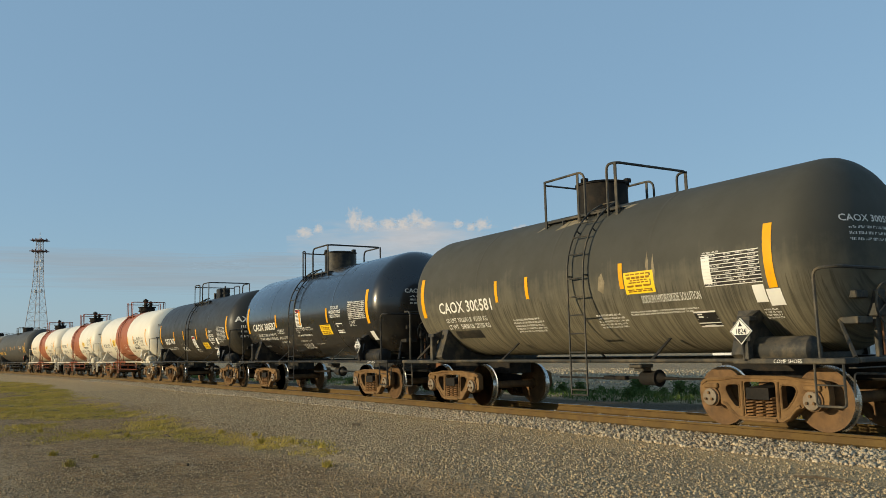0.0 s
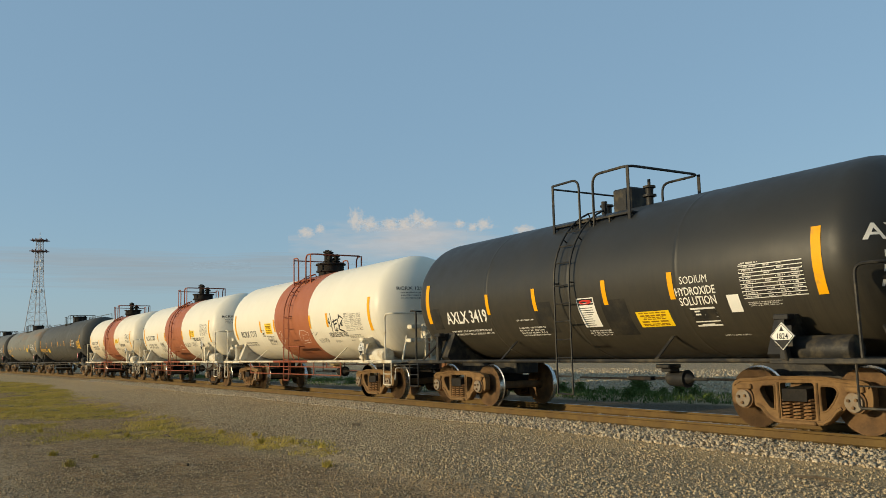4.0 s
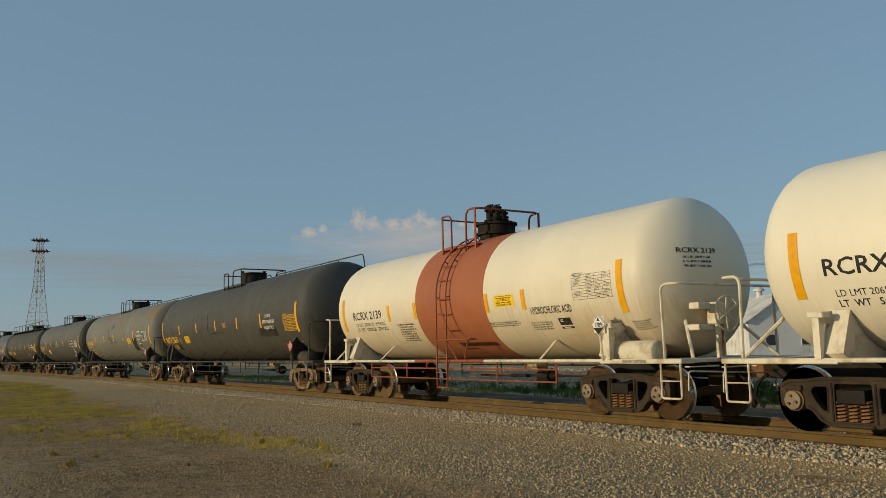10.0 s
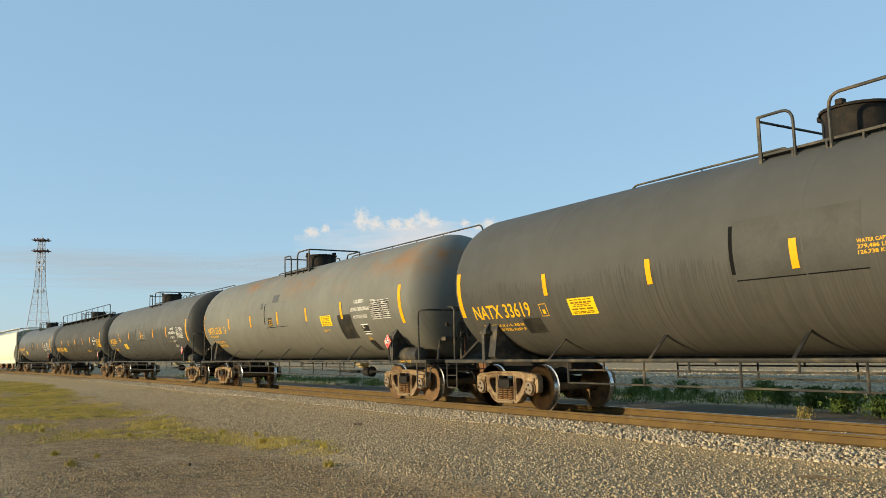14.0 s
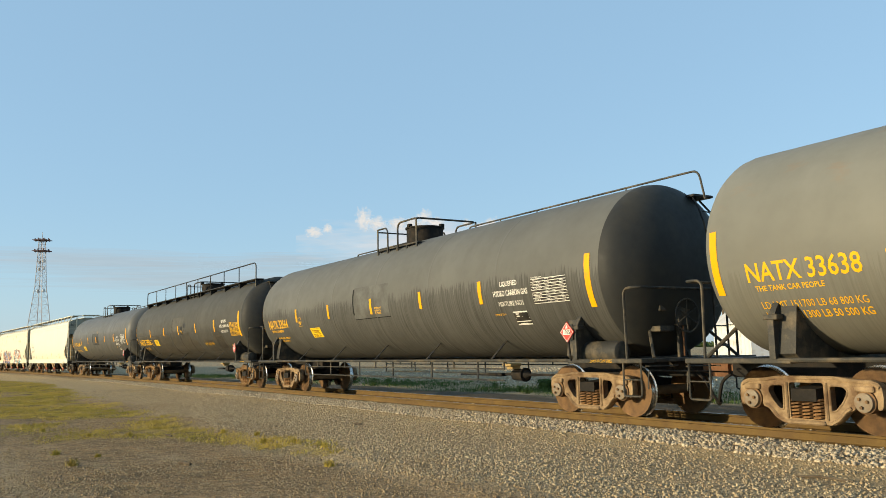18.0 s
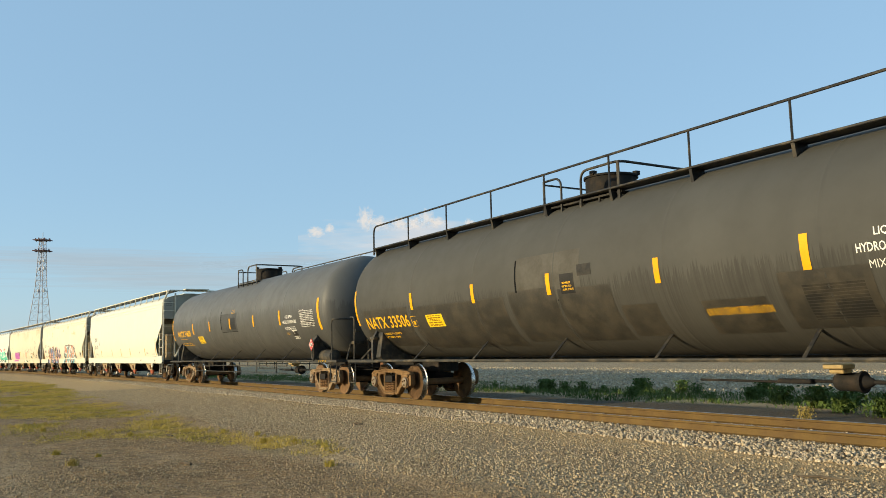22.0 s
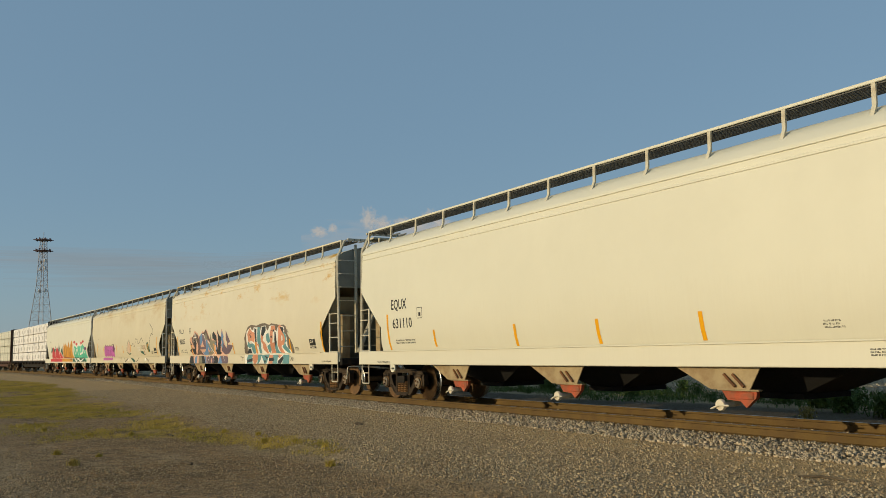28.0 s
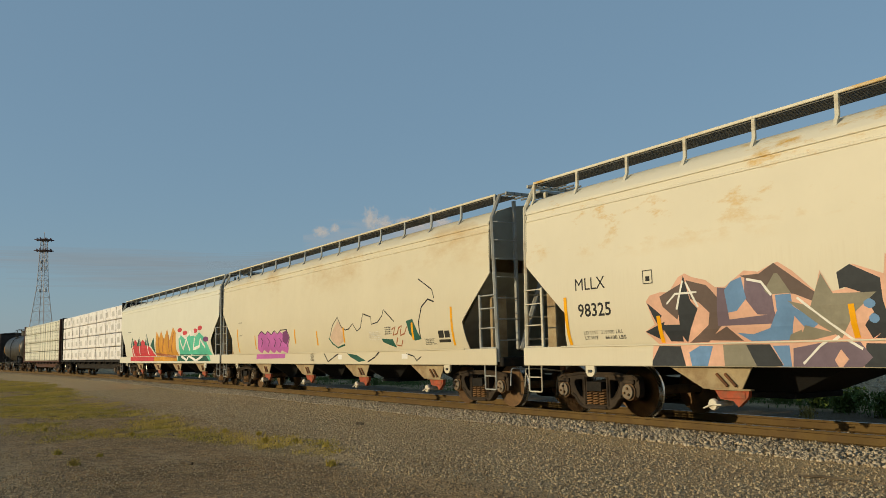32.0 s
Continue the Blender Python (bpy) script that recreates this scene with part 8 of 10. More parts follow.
shape(HOPPERS[2], BOARD, [(-4.24, 1.91), (-3.86, 2.05), (-3.53, 1.93), (-3.70, 1.46), (-4.13, 1.29), (-4.42, 1.39)], PINK)
shape(HOPPERS[2], BOARD, [(-3.70, 1.89), (-3.32, 2.04), (-3.00, 1.91), (-3.17, 1.46), (-3.59, 1.29), (-3.87, 1.39)], PINK)
shape(HOPPERS[2], BOARD, [(-3.17, 1.88), (-2.80, 2.02), (-2.49, 1.90), (-2.66, 1.45), (-2.88, 1.28), (-3.34, 1.38)], PINK)
shape(HOPPERS[2], BOARD, [(-5.56, 1.27), (-2.73, 1.27), (-2.78, 1.12), (-5.61, 1.10)], PINK)
shape(HOPPERS[2], BOARD, [(-3.04, 1.99), (-2.67, 2.05), (-2.46, 1.78), (-2.80, 1.57), (-3.11, 1.69)], PLUM)
stroke(HOPPERS[2], BOARD, [(-5.23, 1.85), (-5.03, 1.73), (-5.29, 1.53)], 0.032, INK_B)
stroke(HOPPERS[2], BOARD, [(-4.54, 1.83), (-4.35, 1.71), (-4.60, 1.52)], 0.032, INK_B)
stroke(HOPPERS[2], BOARD, [(-3.93, 1.82), (-3.75, 1.70), (-3.99, 1.51)], 0.032, INK_B)
stroke(HOPPERS[2], BOARD, [(-3.39, 1.81), (-3.22, 1.69), (-3.45, 1.50)], 0.032, INK_B)
stroke(HOPPERS[2], BOARD, [(-5.51, 1.94), (-5.14, 2.09), (-4.74, 1.96), (-4.50, 2.07), (-4.13, 1.94), (-3.83, 2.07), (-3.52, 1.95), (-3.24, 2.07), (-2.67, 2.07), (-2.41, 1.78), (-2.78, 1.49)], 0.032, INK_B)
stroke(HOPPERS[2], BOARD, [(0.79, 1.71), (1.06, 2.08), (1.40, 2.30), (1.65, 2.01), (1.91, 1.91), (2.14, 1.93), (2.42, 2.07), (2.67, 1.85), (2.91, 1.94), (3.08, 2.32), (3.56, 2.21), (3.58, 2.01), (3.95, 2.05), (4.22, 2.22), (4.30, 2.37), (4.87, 2.03)], 0.032, INK_B)
shape(HOPPERS[2], BOARD, [(0.84, 1.74), (1.39, 2.19), (1.76, 1.93), (1.83, 1.62), (1.28, 1.45), (0.96, 1.60)], BLUSH)
stroke(HOPPERS[2], BOARD, [(0.71, 1.71), (0.93, 1.54), (1.25, 1.41), (1.78, 1.49)], 0.05, FOREST)
stroke(HOPPERS[2], BOARD, [(6.14, 1.58), (6.12, 1.96), (6.29, 2.33), (6.60, 2.50), (6.89, 2.42)], 0.04, INK_B)
stroke(HOPPERS[2], BOARD, [(6.14, 3.03), (6.79, 2.72), (6.89, 2.50)], 0.03, INK_B)
shape(HOPPERS[2], BOARD, [(5.50, 2.02), (5.82, 2.06), (6.04, 1.72), (6.18, 1.55), (5.84, 1.52), (5.61, 1.70)], FOREST)
shape(HOPPERS[2], BOARD, [(4.08, 1.61), (4.71, 1.58), (4.84, 1.36), (4.51, 1.43), (4.18, 1.51)], FOREST)
shape(HOPPERS[2], BOARD, [(2.06, 1.24), (2.69, 1.19), (3.25, 1.03), (2.82, 1.00), (2.32, 1.13)], FOREST)
stroke(HOPPERS[2], BOARD, [(4.71, 1.83), (4.91, 1.90), (4.77, 1.68), (5.00, 1.72), (5.09, 1.86), (5.25, 1.91), (5.13, 1.66), (5.38, 1.71), (5.51, 1.88)], 0.04, RUSTY)
stroke(HOPPERS[2], BOARD, [(4.99, 1.61), (4.85, 1.43), (5.10, 1.40), (5.24, 1.54)], 0.04, RUSTY)
stroke(HOPPERS[2], BOARD, [(0.47, 1.24), (0.76, 1.00), (1.17, 1.14), (1.48, 1.23)], 0.04, INK_B)
stroke(HOPPERS[2], BOARD, [(3.38, 1.00), (3.79, 1.12), (4.06, 1.26)], 0.04, INK_B)
stroke(HOPPERS[2], BOARD, [(5.53, 1.20), (5.90, 1.14), (6.04, 1.03), (6.26, 1.13)], 0.03, INK_B)
tape(HOPPERS[2], BOARD, -7.84, 1.35, 0.89)
tape(HOPPERS[2], BOARD, -5.85, 1.45, 0.50)
tape(HOPPERS[2], BOARD, -1.96, 1.59, 0.46)
tape(HOPPERS[2], BOARD, -0.16, 1.50, 0.44)
tape(HOPPERS[2], BOARD, 1.78, 1.55, 0.43)
tape(HOPPERS[2], BOARD, 5.78, 1.54, 0.43)
tape(HOPPERS[2], BOARD, 7.62, 1.37, 0.89)
panel(HOPPERS[2], BOARD, 6.99, 1.56, 0.23, 0.17, STAIN)
panel(HOPPERS[2], BOARD, 7.26, 1.56, 0.22, 0.16, STAIN)
panel(HOPPERS[2], BOARD, 6.99, 1.45, 0.50, 0.07, STAIN)
small_print(HOPPERS[2], BOARD, -7.71, 2.46, 0.53, 0.06, 1, INK_B)
small_print(HOPPERS[2], BOARD, -7.59, 1.97, 0.40, 0.09, 1, INK_B)
small_print(HOPPERS[2], BOARD, 3.38, 1.58, 0.73, 0.25, 5, INK_W)
small_print(HOPPERS[2], BOARD, 4.32, 1.71, 0.41, 0.22, 4, INK_B)
small_print(HOPPERS[2], BOARD, 6.33, 1.41, 0.54, 0.16, 4, INK_B)
small_print(HOPPERS[2], BOARD, -0.57, 1.04, 0.33, 0.24, 4, INK_B)
panel(HOPPERS[2], BOARD, 1.48, 1.07, 0.24, 0.13, PAPER)
panel(HOPPERS[2], BOARD, 5.29, 1.08, 0.30, 0.12, PAPER)
small_print(HOPPERS[3], BOARD, -7.65, 2.66, 0.86, 0.13, 1, INK_B)


# ---- ground and track ----
def smooth(a, b, x):
    t = np.clip((x - a) / (b - a), 0, 1)
    return t * t * (3 - 2 * t)


def wobble(x, y, scale, seed=0.0):
    """Soft noise from -1 to 1 for arrays."""
    out = np.zeros_like(x)
    rnd = np.random.RandomState(int(seed * 10) + 5)
    for i in range(7):
        a, p, f = rnd.uniform(0, 2 * math.pi), rnd.uniform(0, 6.28), rnd.uniform(0.6, 2.2) / scale
        out += np.sin((x * math.cos(a) + y * math.sin(a)) * f + p + np.sin((y * math.cos(a) - x * math.sin(a)) * f * 0.7 + p * 2))
    return out / 4.0


def offset_from_line(x, y):
    q = np.minimum(x - BEND_AT, 0.0)
    slope = BEND * q
    return (y - (LINE_Y + BEND * q * q / 2)) / np.sqrt(1 + slope ** 2)


def ground_height(x, y):
    lat = offset_from_line(x, y)
    bed = 0.08 * (1 - smooth(1.25, 2.35, np.abs(lat)))
    field = 0.05 * smooth(-6.9 + 0.35 * wobble(x, y, 1.4, 1), -6.3, lat) * (1 - smooth(1.5, 3.0, lat))
    rough = 0.022 * wobble(x, y, 1.1, 2) + 0.03 * wobble(x, y, 4.0, 3)
    far = smooth(60, 300, np.hypot(x, y))
    return bed + field + rough * smooth(1.1, 2.0, np.abs(lat)) * (1 - far)


def within(x, y, poly):
    """How far places lie inside a polygon, in metres; less than zero outside."""
    d = np.full(np.shape(x), 1e9)
    odd = np.zeros(np.shape(x), bool)
    for (ax, ay), (bx, by) in zip(poly, poly[1:] + poly[:1]):
        w = np.clip(((x - ax) * (bx - ax) + (y - ay) * (by - ay)) / ((bx - ax) ** 2 + (by - ay) ** 2), 0, 1)
        d = np.minimum(d, np.hypot(x - ax - w * (bx - ax), y - ay - w * (by - ay)))
        odd ^= ((ay > y) != (by > y)) & (x < (bx - ax) * (y - ay) / (by - ay + 1e-12) + ax)
    return np.where(odd, d, -d)


MEADOW = [(-24.7, 1.4), (-23.4, 2.8), (-22.8, 3.8), (-22.0, 4.9), (-24.8, 4.85), (-30.1, 4.8), (-37.5, 4.9), (-59.5, 5.4), (-69.4, 3.9), (-95.0, 2.0), (-95.0, -6.0), (-30.0, -6.0)]
THIN = [(-17.0, 1.0), (-22.5, 1.3), (-22.4, 4.6), (-17.6, 5.25), (-15.4, 5.3), (-15.1, 4.5), (-16.7, 3.3), (-16.9, 2.2)]
TONGUE = [(-15.6, 5.4), (-14.2, 5.5), (-12.7, 5.45), (-12.1, 5.1), (-13.1, 4.7), (-14.2, 4.7)]


def grass_amount(x, y):
    """How thick the grass stands: a long yellow-green patch, a thin brownish strip nearer by, and a green tongue at the gravel's edge."""
    n = wobble(x, y, 1.6, 4) + 0.6 * wobble(x, y, 0.5, 16)
    a = smooth(-0.5, 0.5, within(x, y, MEADOW) + 0.35 * n)
    b = smooth(-0.4, 0.7, within(x, y, THIN) + 0.45 * n) * 0.62
    c = smooth(-0.25, 0.25, within(x, y, TONGUE) + 0.2 * n) * 0.6
    return np.clip(np.maximum(np.maximum(a, b), c) * (0.80 + 0.6 * wobble(x, y, 0.7, 6) + 0.25 * wobble(x, y, 2.6, 15)), 0, 1)


def lines(*pieces):
    out = []
    for a, b, step in pieces:
        out += list(np.arange(a, b, step))
    return np.array(out)


gx = np.concatenate([-np.geomspace(3500, 130, 22), lines((-125, -60, 1.2), (-60, -30, 0.5), (-30, 6, 0.22), (6, 40, 1.5)), np.geomspace(45, 2500, 16)])
gy = np.concatenate([-np.geomspace(2500, 12, 16), lines((-10, -1, 0.6), (-1, 14.5, 0.2), (14.5, 34, 0.6)), np.geomspace(35, 3500, 26)])
X, Y = np.meshgrid(gx, gy)
Z = ground_height(X, Y)
nx, ny = len(gx), len(gy)
idx = np.arange(nx * ny).reshape(ny, nx)
quads = np.stack([idx[:-1, :-1], idx[:-1, 1:], idx[1:, 1:], idx[1:, :-1]], -1).reshape(-1, 4)


def array_mesh(name, verts, faces):
    """A mesh from arrays of vertices and of faces with an even number of corners."""
    me = bpy.data.meshes.new(name)
    k = faces.shape[1]
    me.vertices.add(len(verts))
    me.vertices.foreach_set("co", np.ascontiguousarray(verts, np.float32).ravel())
    me.loops.add(faces.size)
    me.loops.foreach_set("vertex_index", np.ascontiguousarray(faces, np.int32).ravel())
    me.polygons.add(len(faces))
    me.polygons.foreach_set("loop_start", np.arange(0, faces.size, k, dtype=np.int32))
    me.update(calc_edges=True)
    me.validate()
    return me


me = array_mesh("ground", np.stack([X, Y, Z], -1).reshape(-1, 3), quads)
me.polygons.foreach_set("use_smooth", [True] * len(me.polygons))
LAT = offset_from_line(X, Y)
edge = 0.5 * wobble(X, Y, 1.5, 1)
soil = np.zeros((ny, nx, 4), np.float32)
soil[..., 0] = grass_amount(X, Y)
soil[..., 1] = (1 - smooth(-6.9, -6.1, LAT + edge)) * smooth(0.2, 1.7, Y + 0.5 * edge) * (0.75 + 0.25 * wobble(X, Y, 2.5, 7))                 # packed brown earth
soil[..., 2] = smooth(-3.2, -2.5, LAT + 0.4 * edge) * (1 - smooth(-2.1, -1.7, LAT)) * 0.8 + (1 - smooth(-38, -24, X + 5 * edge)) * smooth(-6.5, -5, LAT) * (1 - smooth(-2.4, -1.8, LAT)) * 0.8   # tan sand
soil[..., 3] = smooth(2.0, 2.5, LAT) * (1 - smooth(5.2, 6.0, LAT + edge))                                  # darker strip of ground beyond the rails
layer = me.color_attributes.new("soil", "FLOAT_COLOR", "POINT")
layer.data.foreach_set("color", soil.reshape(-1))

k = Nodes("gravel and earth")
att = k.n("ShaderNodeVertexColor")
att.layer_name = "soil"
sep = k.n("ShaderNodeSeparateColor")
k.link(att.outputs[0], sep.inputs[0])
vor = k.n("ShaderNodeTexVoronoi", Scale=26.0)
k.link(k.co, vor.inputs["Vector"])
vor2 = k.n("ShaderNodeTexVoronoi", Scale=70.0)
k.link(k.co, vor2.inputs["Vector"])
cell = k.n("ShaderNodeSeparateColor")
k.link(vor.outputs["Color"], cell.inputs[0])
n_big, n_mid, n_fine = k.noise(0.25, 5.0), k.noise(1.5, 6.0), k.noise(45.0, 5.0)
col = k.mix(k.ramp(cell.outputs[0], 0.0, 1.0), (0.195, 0.150, 0.098), (0.49, 0.39, 0.25))
col = k.mix(k.ramp(n_mid, 0.4, 0.7, 0, 0.5), col, (0.37, 0.30, 0.205))
earth = k.mix(k.ramp(n_mid, 0.35, 0.65), (0.115, 0.070, 0.033), (0.36, 0.228, 0.108))
earth = k.mix(k.ramp(k.noise(0.6, 8.0), 0.5, 0.68, 0, 0.85), earth, (0.155, 0.105, 0.058))
earth = k.mix(k.ramp(n_fine, 0.45, 0.75, 0, 0.6), earth, (0.47, 0.34, 0.19))
earth = k.mix(k.ramp(k.noise(12.0, 6.0), 0.52, 0.64, 0, 0.7), earth, (0.09, 0.07, 0.045))
earth = k.mix(k.ramp(cell.outputs[1], 0.6, 0.9, 0, 0.6), earth, (0.42, 0.33, 0.215))
earth = k.mix(k.ramp(k.noise(0.9, 7.0, (0.35, 1.2, 1.0), 0.65), 0.52, 0.66, 0, 0.7), earth, (0.38, 0.295, 0.19))
earth = k.mix(k.ramp(k.noise(3.6, 9.0, None, 0.72), 0.50, 0.60, 0, 0.65), earth, (0.085, 0.058, 0.032))
col = k.mix(k.ramp(k.noise(5.0, 8.0, None, 0.7), 0.52, 0.62, 0, 0.45), col, (0.13, 0.10, 0.062))
col = k.mix(sep.outputs[1], col, earth)
col = k.mix(sep.outputs[2], col, k.mix(k.ramp(n_fine, 0.35, 0.7), (0.36, 0.27, 0.15), (0.56, 0.45, 0.28)))
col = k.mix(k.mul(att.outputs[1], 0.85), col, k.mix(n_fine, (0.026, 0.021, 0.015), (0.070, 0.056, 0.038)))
grass_soil = k.mix(k.ramp(k.noise(1.3, 8.0, (0.6, 1.3, 1.0), 0.7), 0.42, 0.60), (0.11, 0.092, 0.030), (0.46, 0.345, 0.085))
grass_soil = k.mix(k.ramp(k.noise(7.0, 6.0), 0.46, 0.62, 0, 0.75), grass_soil, (0.085, 0.075, 0.024))
col = k.mix(k.ramp(sep.outputs[0], 0.1, 0.8, 0.0, 0.85), col, grass_soil)
hgt = k.mul(k.ramp(vor.outputs["Distance"], 0, 0.6, 1, 0), k.mul(k.ramp(vor2.outputs["Distance"], 0, 0.6, 0.5, 0), k.mul(n_fine, 0.5), "ADD"), "ADD")
col = k.mix(1.0, col, (1.10, 1.0, 0.87), "MULTIPLY")
k.b.inputs["Specular IOR Level"].default_value = 0.15
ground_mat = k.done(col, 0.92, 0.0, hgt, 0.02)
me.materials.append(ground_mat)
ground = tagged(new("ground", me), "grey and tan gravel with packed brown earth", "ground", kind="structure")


# stones lying on the gravel, in three sizes
CUBE = np.array([[-1, -1, -1], [1, -1, -1], [1, 1, -1], [-1, 1, -1], [-1, -1, 1], [1, -1, 1], [1, 1, 1], [-1, 1, 1]], float) * 0.5
CUBE_F = np.array([[0, 3, 2, 1], [4, 5, 6, 7], [0, 1, 5, 4], [1, 2, 6, 5], [2, 3, 7, 6], [3, 0, 4, 7]])


def stones(name, x, y, size, seed, sink=0.3):
    rnd = np.random.RandomState(seed)
    n = len(x)
    v = CUBE[None] * rnd.uniform(0.55, 1.25, (n, 1, 3)) + rnd.uniform(-0.24, 0.24, (n, 8, 3))
    v[:, 4:, :2] *= rnd.uniform(0.35, 0.95, (n, 1, 1))
    v *= (size * rnd.uniform(0.6, 1.35, n))[:, None, None]
    ax = rnd.normal(size=(n, 3))
    ax /= np.linalg.norm(ax, axis=1)[:, None]
    an = rnd.uniform(0, math.pi, n)
    c, s = np.cos(an)[:, None, None], np.sin(an)[:, None, None]
    K = np.cross(ax[:, None, :], v)
    dot = (v * ax[:, None, :]).sum(-1, keepdims=True)
    v = v * c + K * s + ax[:, None, :] * dot * (1 - c)
    z = ground_height(x, y) + size * (0.5 - sink) * rnd.uniform(0.6, 1.2, n)
    v += np.stack([x, y, z], -1)[:, None, :]
    f = (CUBE_F[None] + 8 * np.arange(n)[:, None, None]).reshape(-1, 4)
    return array_mesh(name, v.reshape(-1, 3), f)


def strip(n, s0, s1, l0, l1, rnd, bias=1.0):
    """Random places along the line, thicker towards its near end when bias is over one."""
    s = s1 - (s1 - s0) * rnd.uniform(0, 1, n) ** bias
    lat = rnd.uniform(l0, l1, n)
    q = np.minimum(s - BEND_AT, 0)
    return s - BEND * q * lat, LINE_Y + BEND * q * q / 2 + lat


def stone_material(name, tones):
    k = Nodes(name)
    isl = k.n("ShaderNodeNewGeometry").outputs["Random Per Island"]
    rp = k.n("ShaderNodeValToRGB")
    rp.color_ramp.interpolation = "CONSTANT"
    while len(rp.color_ramp.elements) < len(tones):
        rp.color_ramp.elements.new(0.5)
    for i, (c, e) in enumerate(zip(tones, rp.color_ramp.elements)):
        e.position, e.color = i / len(tones), (*c, 1)
    k.link(isl, rp.inputs[0])
    n = k.noise(60.0, 5.0)
    col = k.mix(k.ramp(n, 0.3, 0.7, 0, 0.4), rp.outputs[0], (0.16, 0.13, 0.095))
    col = k.mix(1.0, col, (1.02, 1.0, 1.0), "MULTIPLY")
    k.b.inputs["Specular IOR Level"].default_value = 0.2
    return k.done(col, 0.9, 0.0, n, 0.004)


BALLAST = stone_material("ballast stone", [(0.547, 0.454, 0.306), (0.468, 0.381, 0.250), (0.634, 0.525, 0.362), (0.363, 0.292, 0.194), (0.511, 0.398, 0.242), (0.291, 0.241, 0.170), (0.564, 0.475, 0.338), (0.423, 0.352, 0.242)])
GRAVEL = stone_material("crushed gravel", [(0.445, 0.351, 0.210), (0.344, 0.269, 0.160), (0.515, 0.404, 0.238), (0.399, 0.294, 0.165), (0.281, 0.219, 0.136), (0.469, 0.377, 0.242), (0.585, 0.457, 0.267)])
PEBBLE = stone_material("brown pebble", [(0.375, 0.267, 0.144), (0.289, 0.203, 0.107), (0.421, 0.308, 0.169), (0.328, 0.225, 0.115), (0.234, 0.167, 0.092), (0.382, 0.285, 0.169)])
rnd = np.random.RandomState(3)
a = strip(34000, -62, 5, -2.0, -0.90, rnd, 1.7)
b = strip(3500, -62, 5, -0.62, 0.62, rnd, 1.7)
c = strip(5000, -45, 5, 0.9, 2.1, rnd, 1.4)
me = stones("ballast_stones", np.concatenate([a[0], b[0], c[0]]), np.concatenate([a[1], b[1], c[1]]), 0.040, 1)
me.materials.append(BALLAST)
far = strip(14000, -60, 8, 9.5, 30.0, rnd, 1.2)
fs = stones("far_ballast", far[0], far[1], 0.08, 7, 0.40)
fs.materials.append(BALLAST)
tagged(new("far_ballast", fs), "pale sunlit ballast bed beyond the weeds", "ballast", kind="stuff")
tagged(new("ballast_stones", me), "tan and grey crushed ballast along the rails", "ballast", kind="stuff")
a = strip(64000, -42, 3, -6.6, -2.1, rnd, 2.0)
keep = offset_from_line(*a) + 0.5 * wobble(a[0], a[1], 1.5, 1) > -6.3
keep &= rnd.uniform(0, 1, len(keep)) > grass_amount(*a)
keep &= rnd.uniform(-0.5, 1.0, len(keep)) < 0.75 + 0.8 * wobble(a[0], a[1], 1.7, 21)
me = stones("gravel_stones", a[0][keep], a[1][keep], 0.024, 2)
me.materials.append(GRAVEL)
tagged(new("gravel_stones", me), "loose grey gravel beside the line", "gravel", kind="stuff")
px, py = -4.5 - 24 * rnd.uniform(0, 1, 60000) ** 1.4, rnd.uniform(-0.8, 7.5, 60000)
keep = (offset_from_line(px, py) < -5.2) & (rnd.uniform(-0.7, 1.0, 60000) < wobble(px, py, 1.3, 12) + 0.15) & (rnd.uniform(0, 1.2, 60000) > grass_amount(px, py))
me = stones("pebbles", px[keep], py[keep], 0.020, 4, 0.3)
me.materials.append(PEBBLE)
tagged(new("pebbles", me), "small pebbles on packed earth", "pebbles", kind="stuff")

# rails and sleepers
track = thing("railway_track", "single track of rusty rails on timber sleepers in ballast", "railway track", kind="structure")
for y in (-0.7525, 0.7525):
    prof = [(-0.07, 0.0), (-0.07, 0.012), (-0.012, 0.03), (-0.010, 0.125), (-0.036, 0.135), (-0.038, 0.162), (-0.030, 0.170), (0.030, 0.170), (0.038, 0.162), (0.036, 0.135), (0.010, 0.125), (0.012, 0.03), (0.07, 0.012), (0.07, 0.0)]
    ss = [-370 + 3 * i for i in range(150)]
    vs = []
    for s in ss:
        for a, b in prof:
            vs.append((*on_line(s, y + a), RT - 0.17 + b))
    n = len(prof)
    rail = part("rail", Geo().add(vs, [(i * n + j, i * n + (j + 1) % n, (i + 1) * n + (j + 1) % n, (i + 1) * n + j) for i in range(len(ss) - 1) for j in range(n)]), MAT["rail"], track)
    rail.data.materials.append(MAT["rail_top"])
    for p in rail.data.polygons:
        c = p.center
        if p.normal.z > 0.95 and c.z > RT - 0.005:
            p.material_index = 1
sleeper = Geo().box(-0.115, 0.115, -1.28, 1.28, -0.18, 0.0, 0.012).mesh("sleeper")
sleeper.materials.append(MAT["tie"])
for i in range(230):
    s = 8 - 0.52 * i
    x, y = on_line(s)
    ob = new("sleeper", sleeper)
    ob.parent = track
    q = min(s - BEND_AT, 0)
    ob.matrix_basis = pose(x, y, RT - 0.192, 0, 0, math.degrees(math.atan(BEND * q)) + random.uniform(-0.6, 0.6))


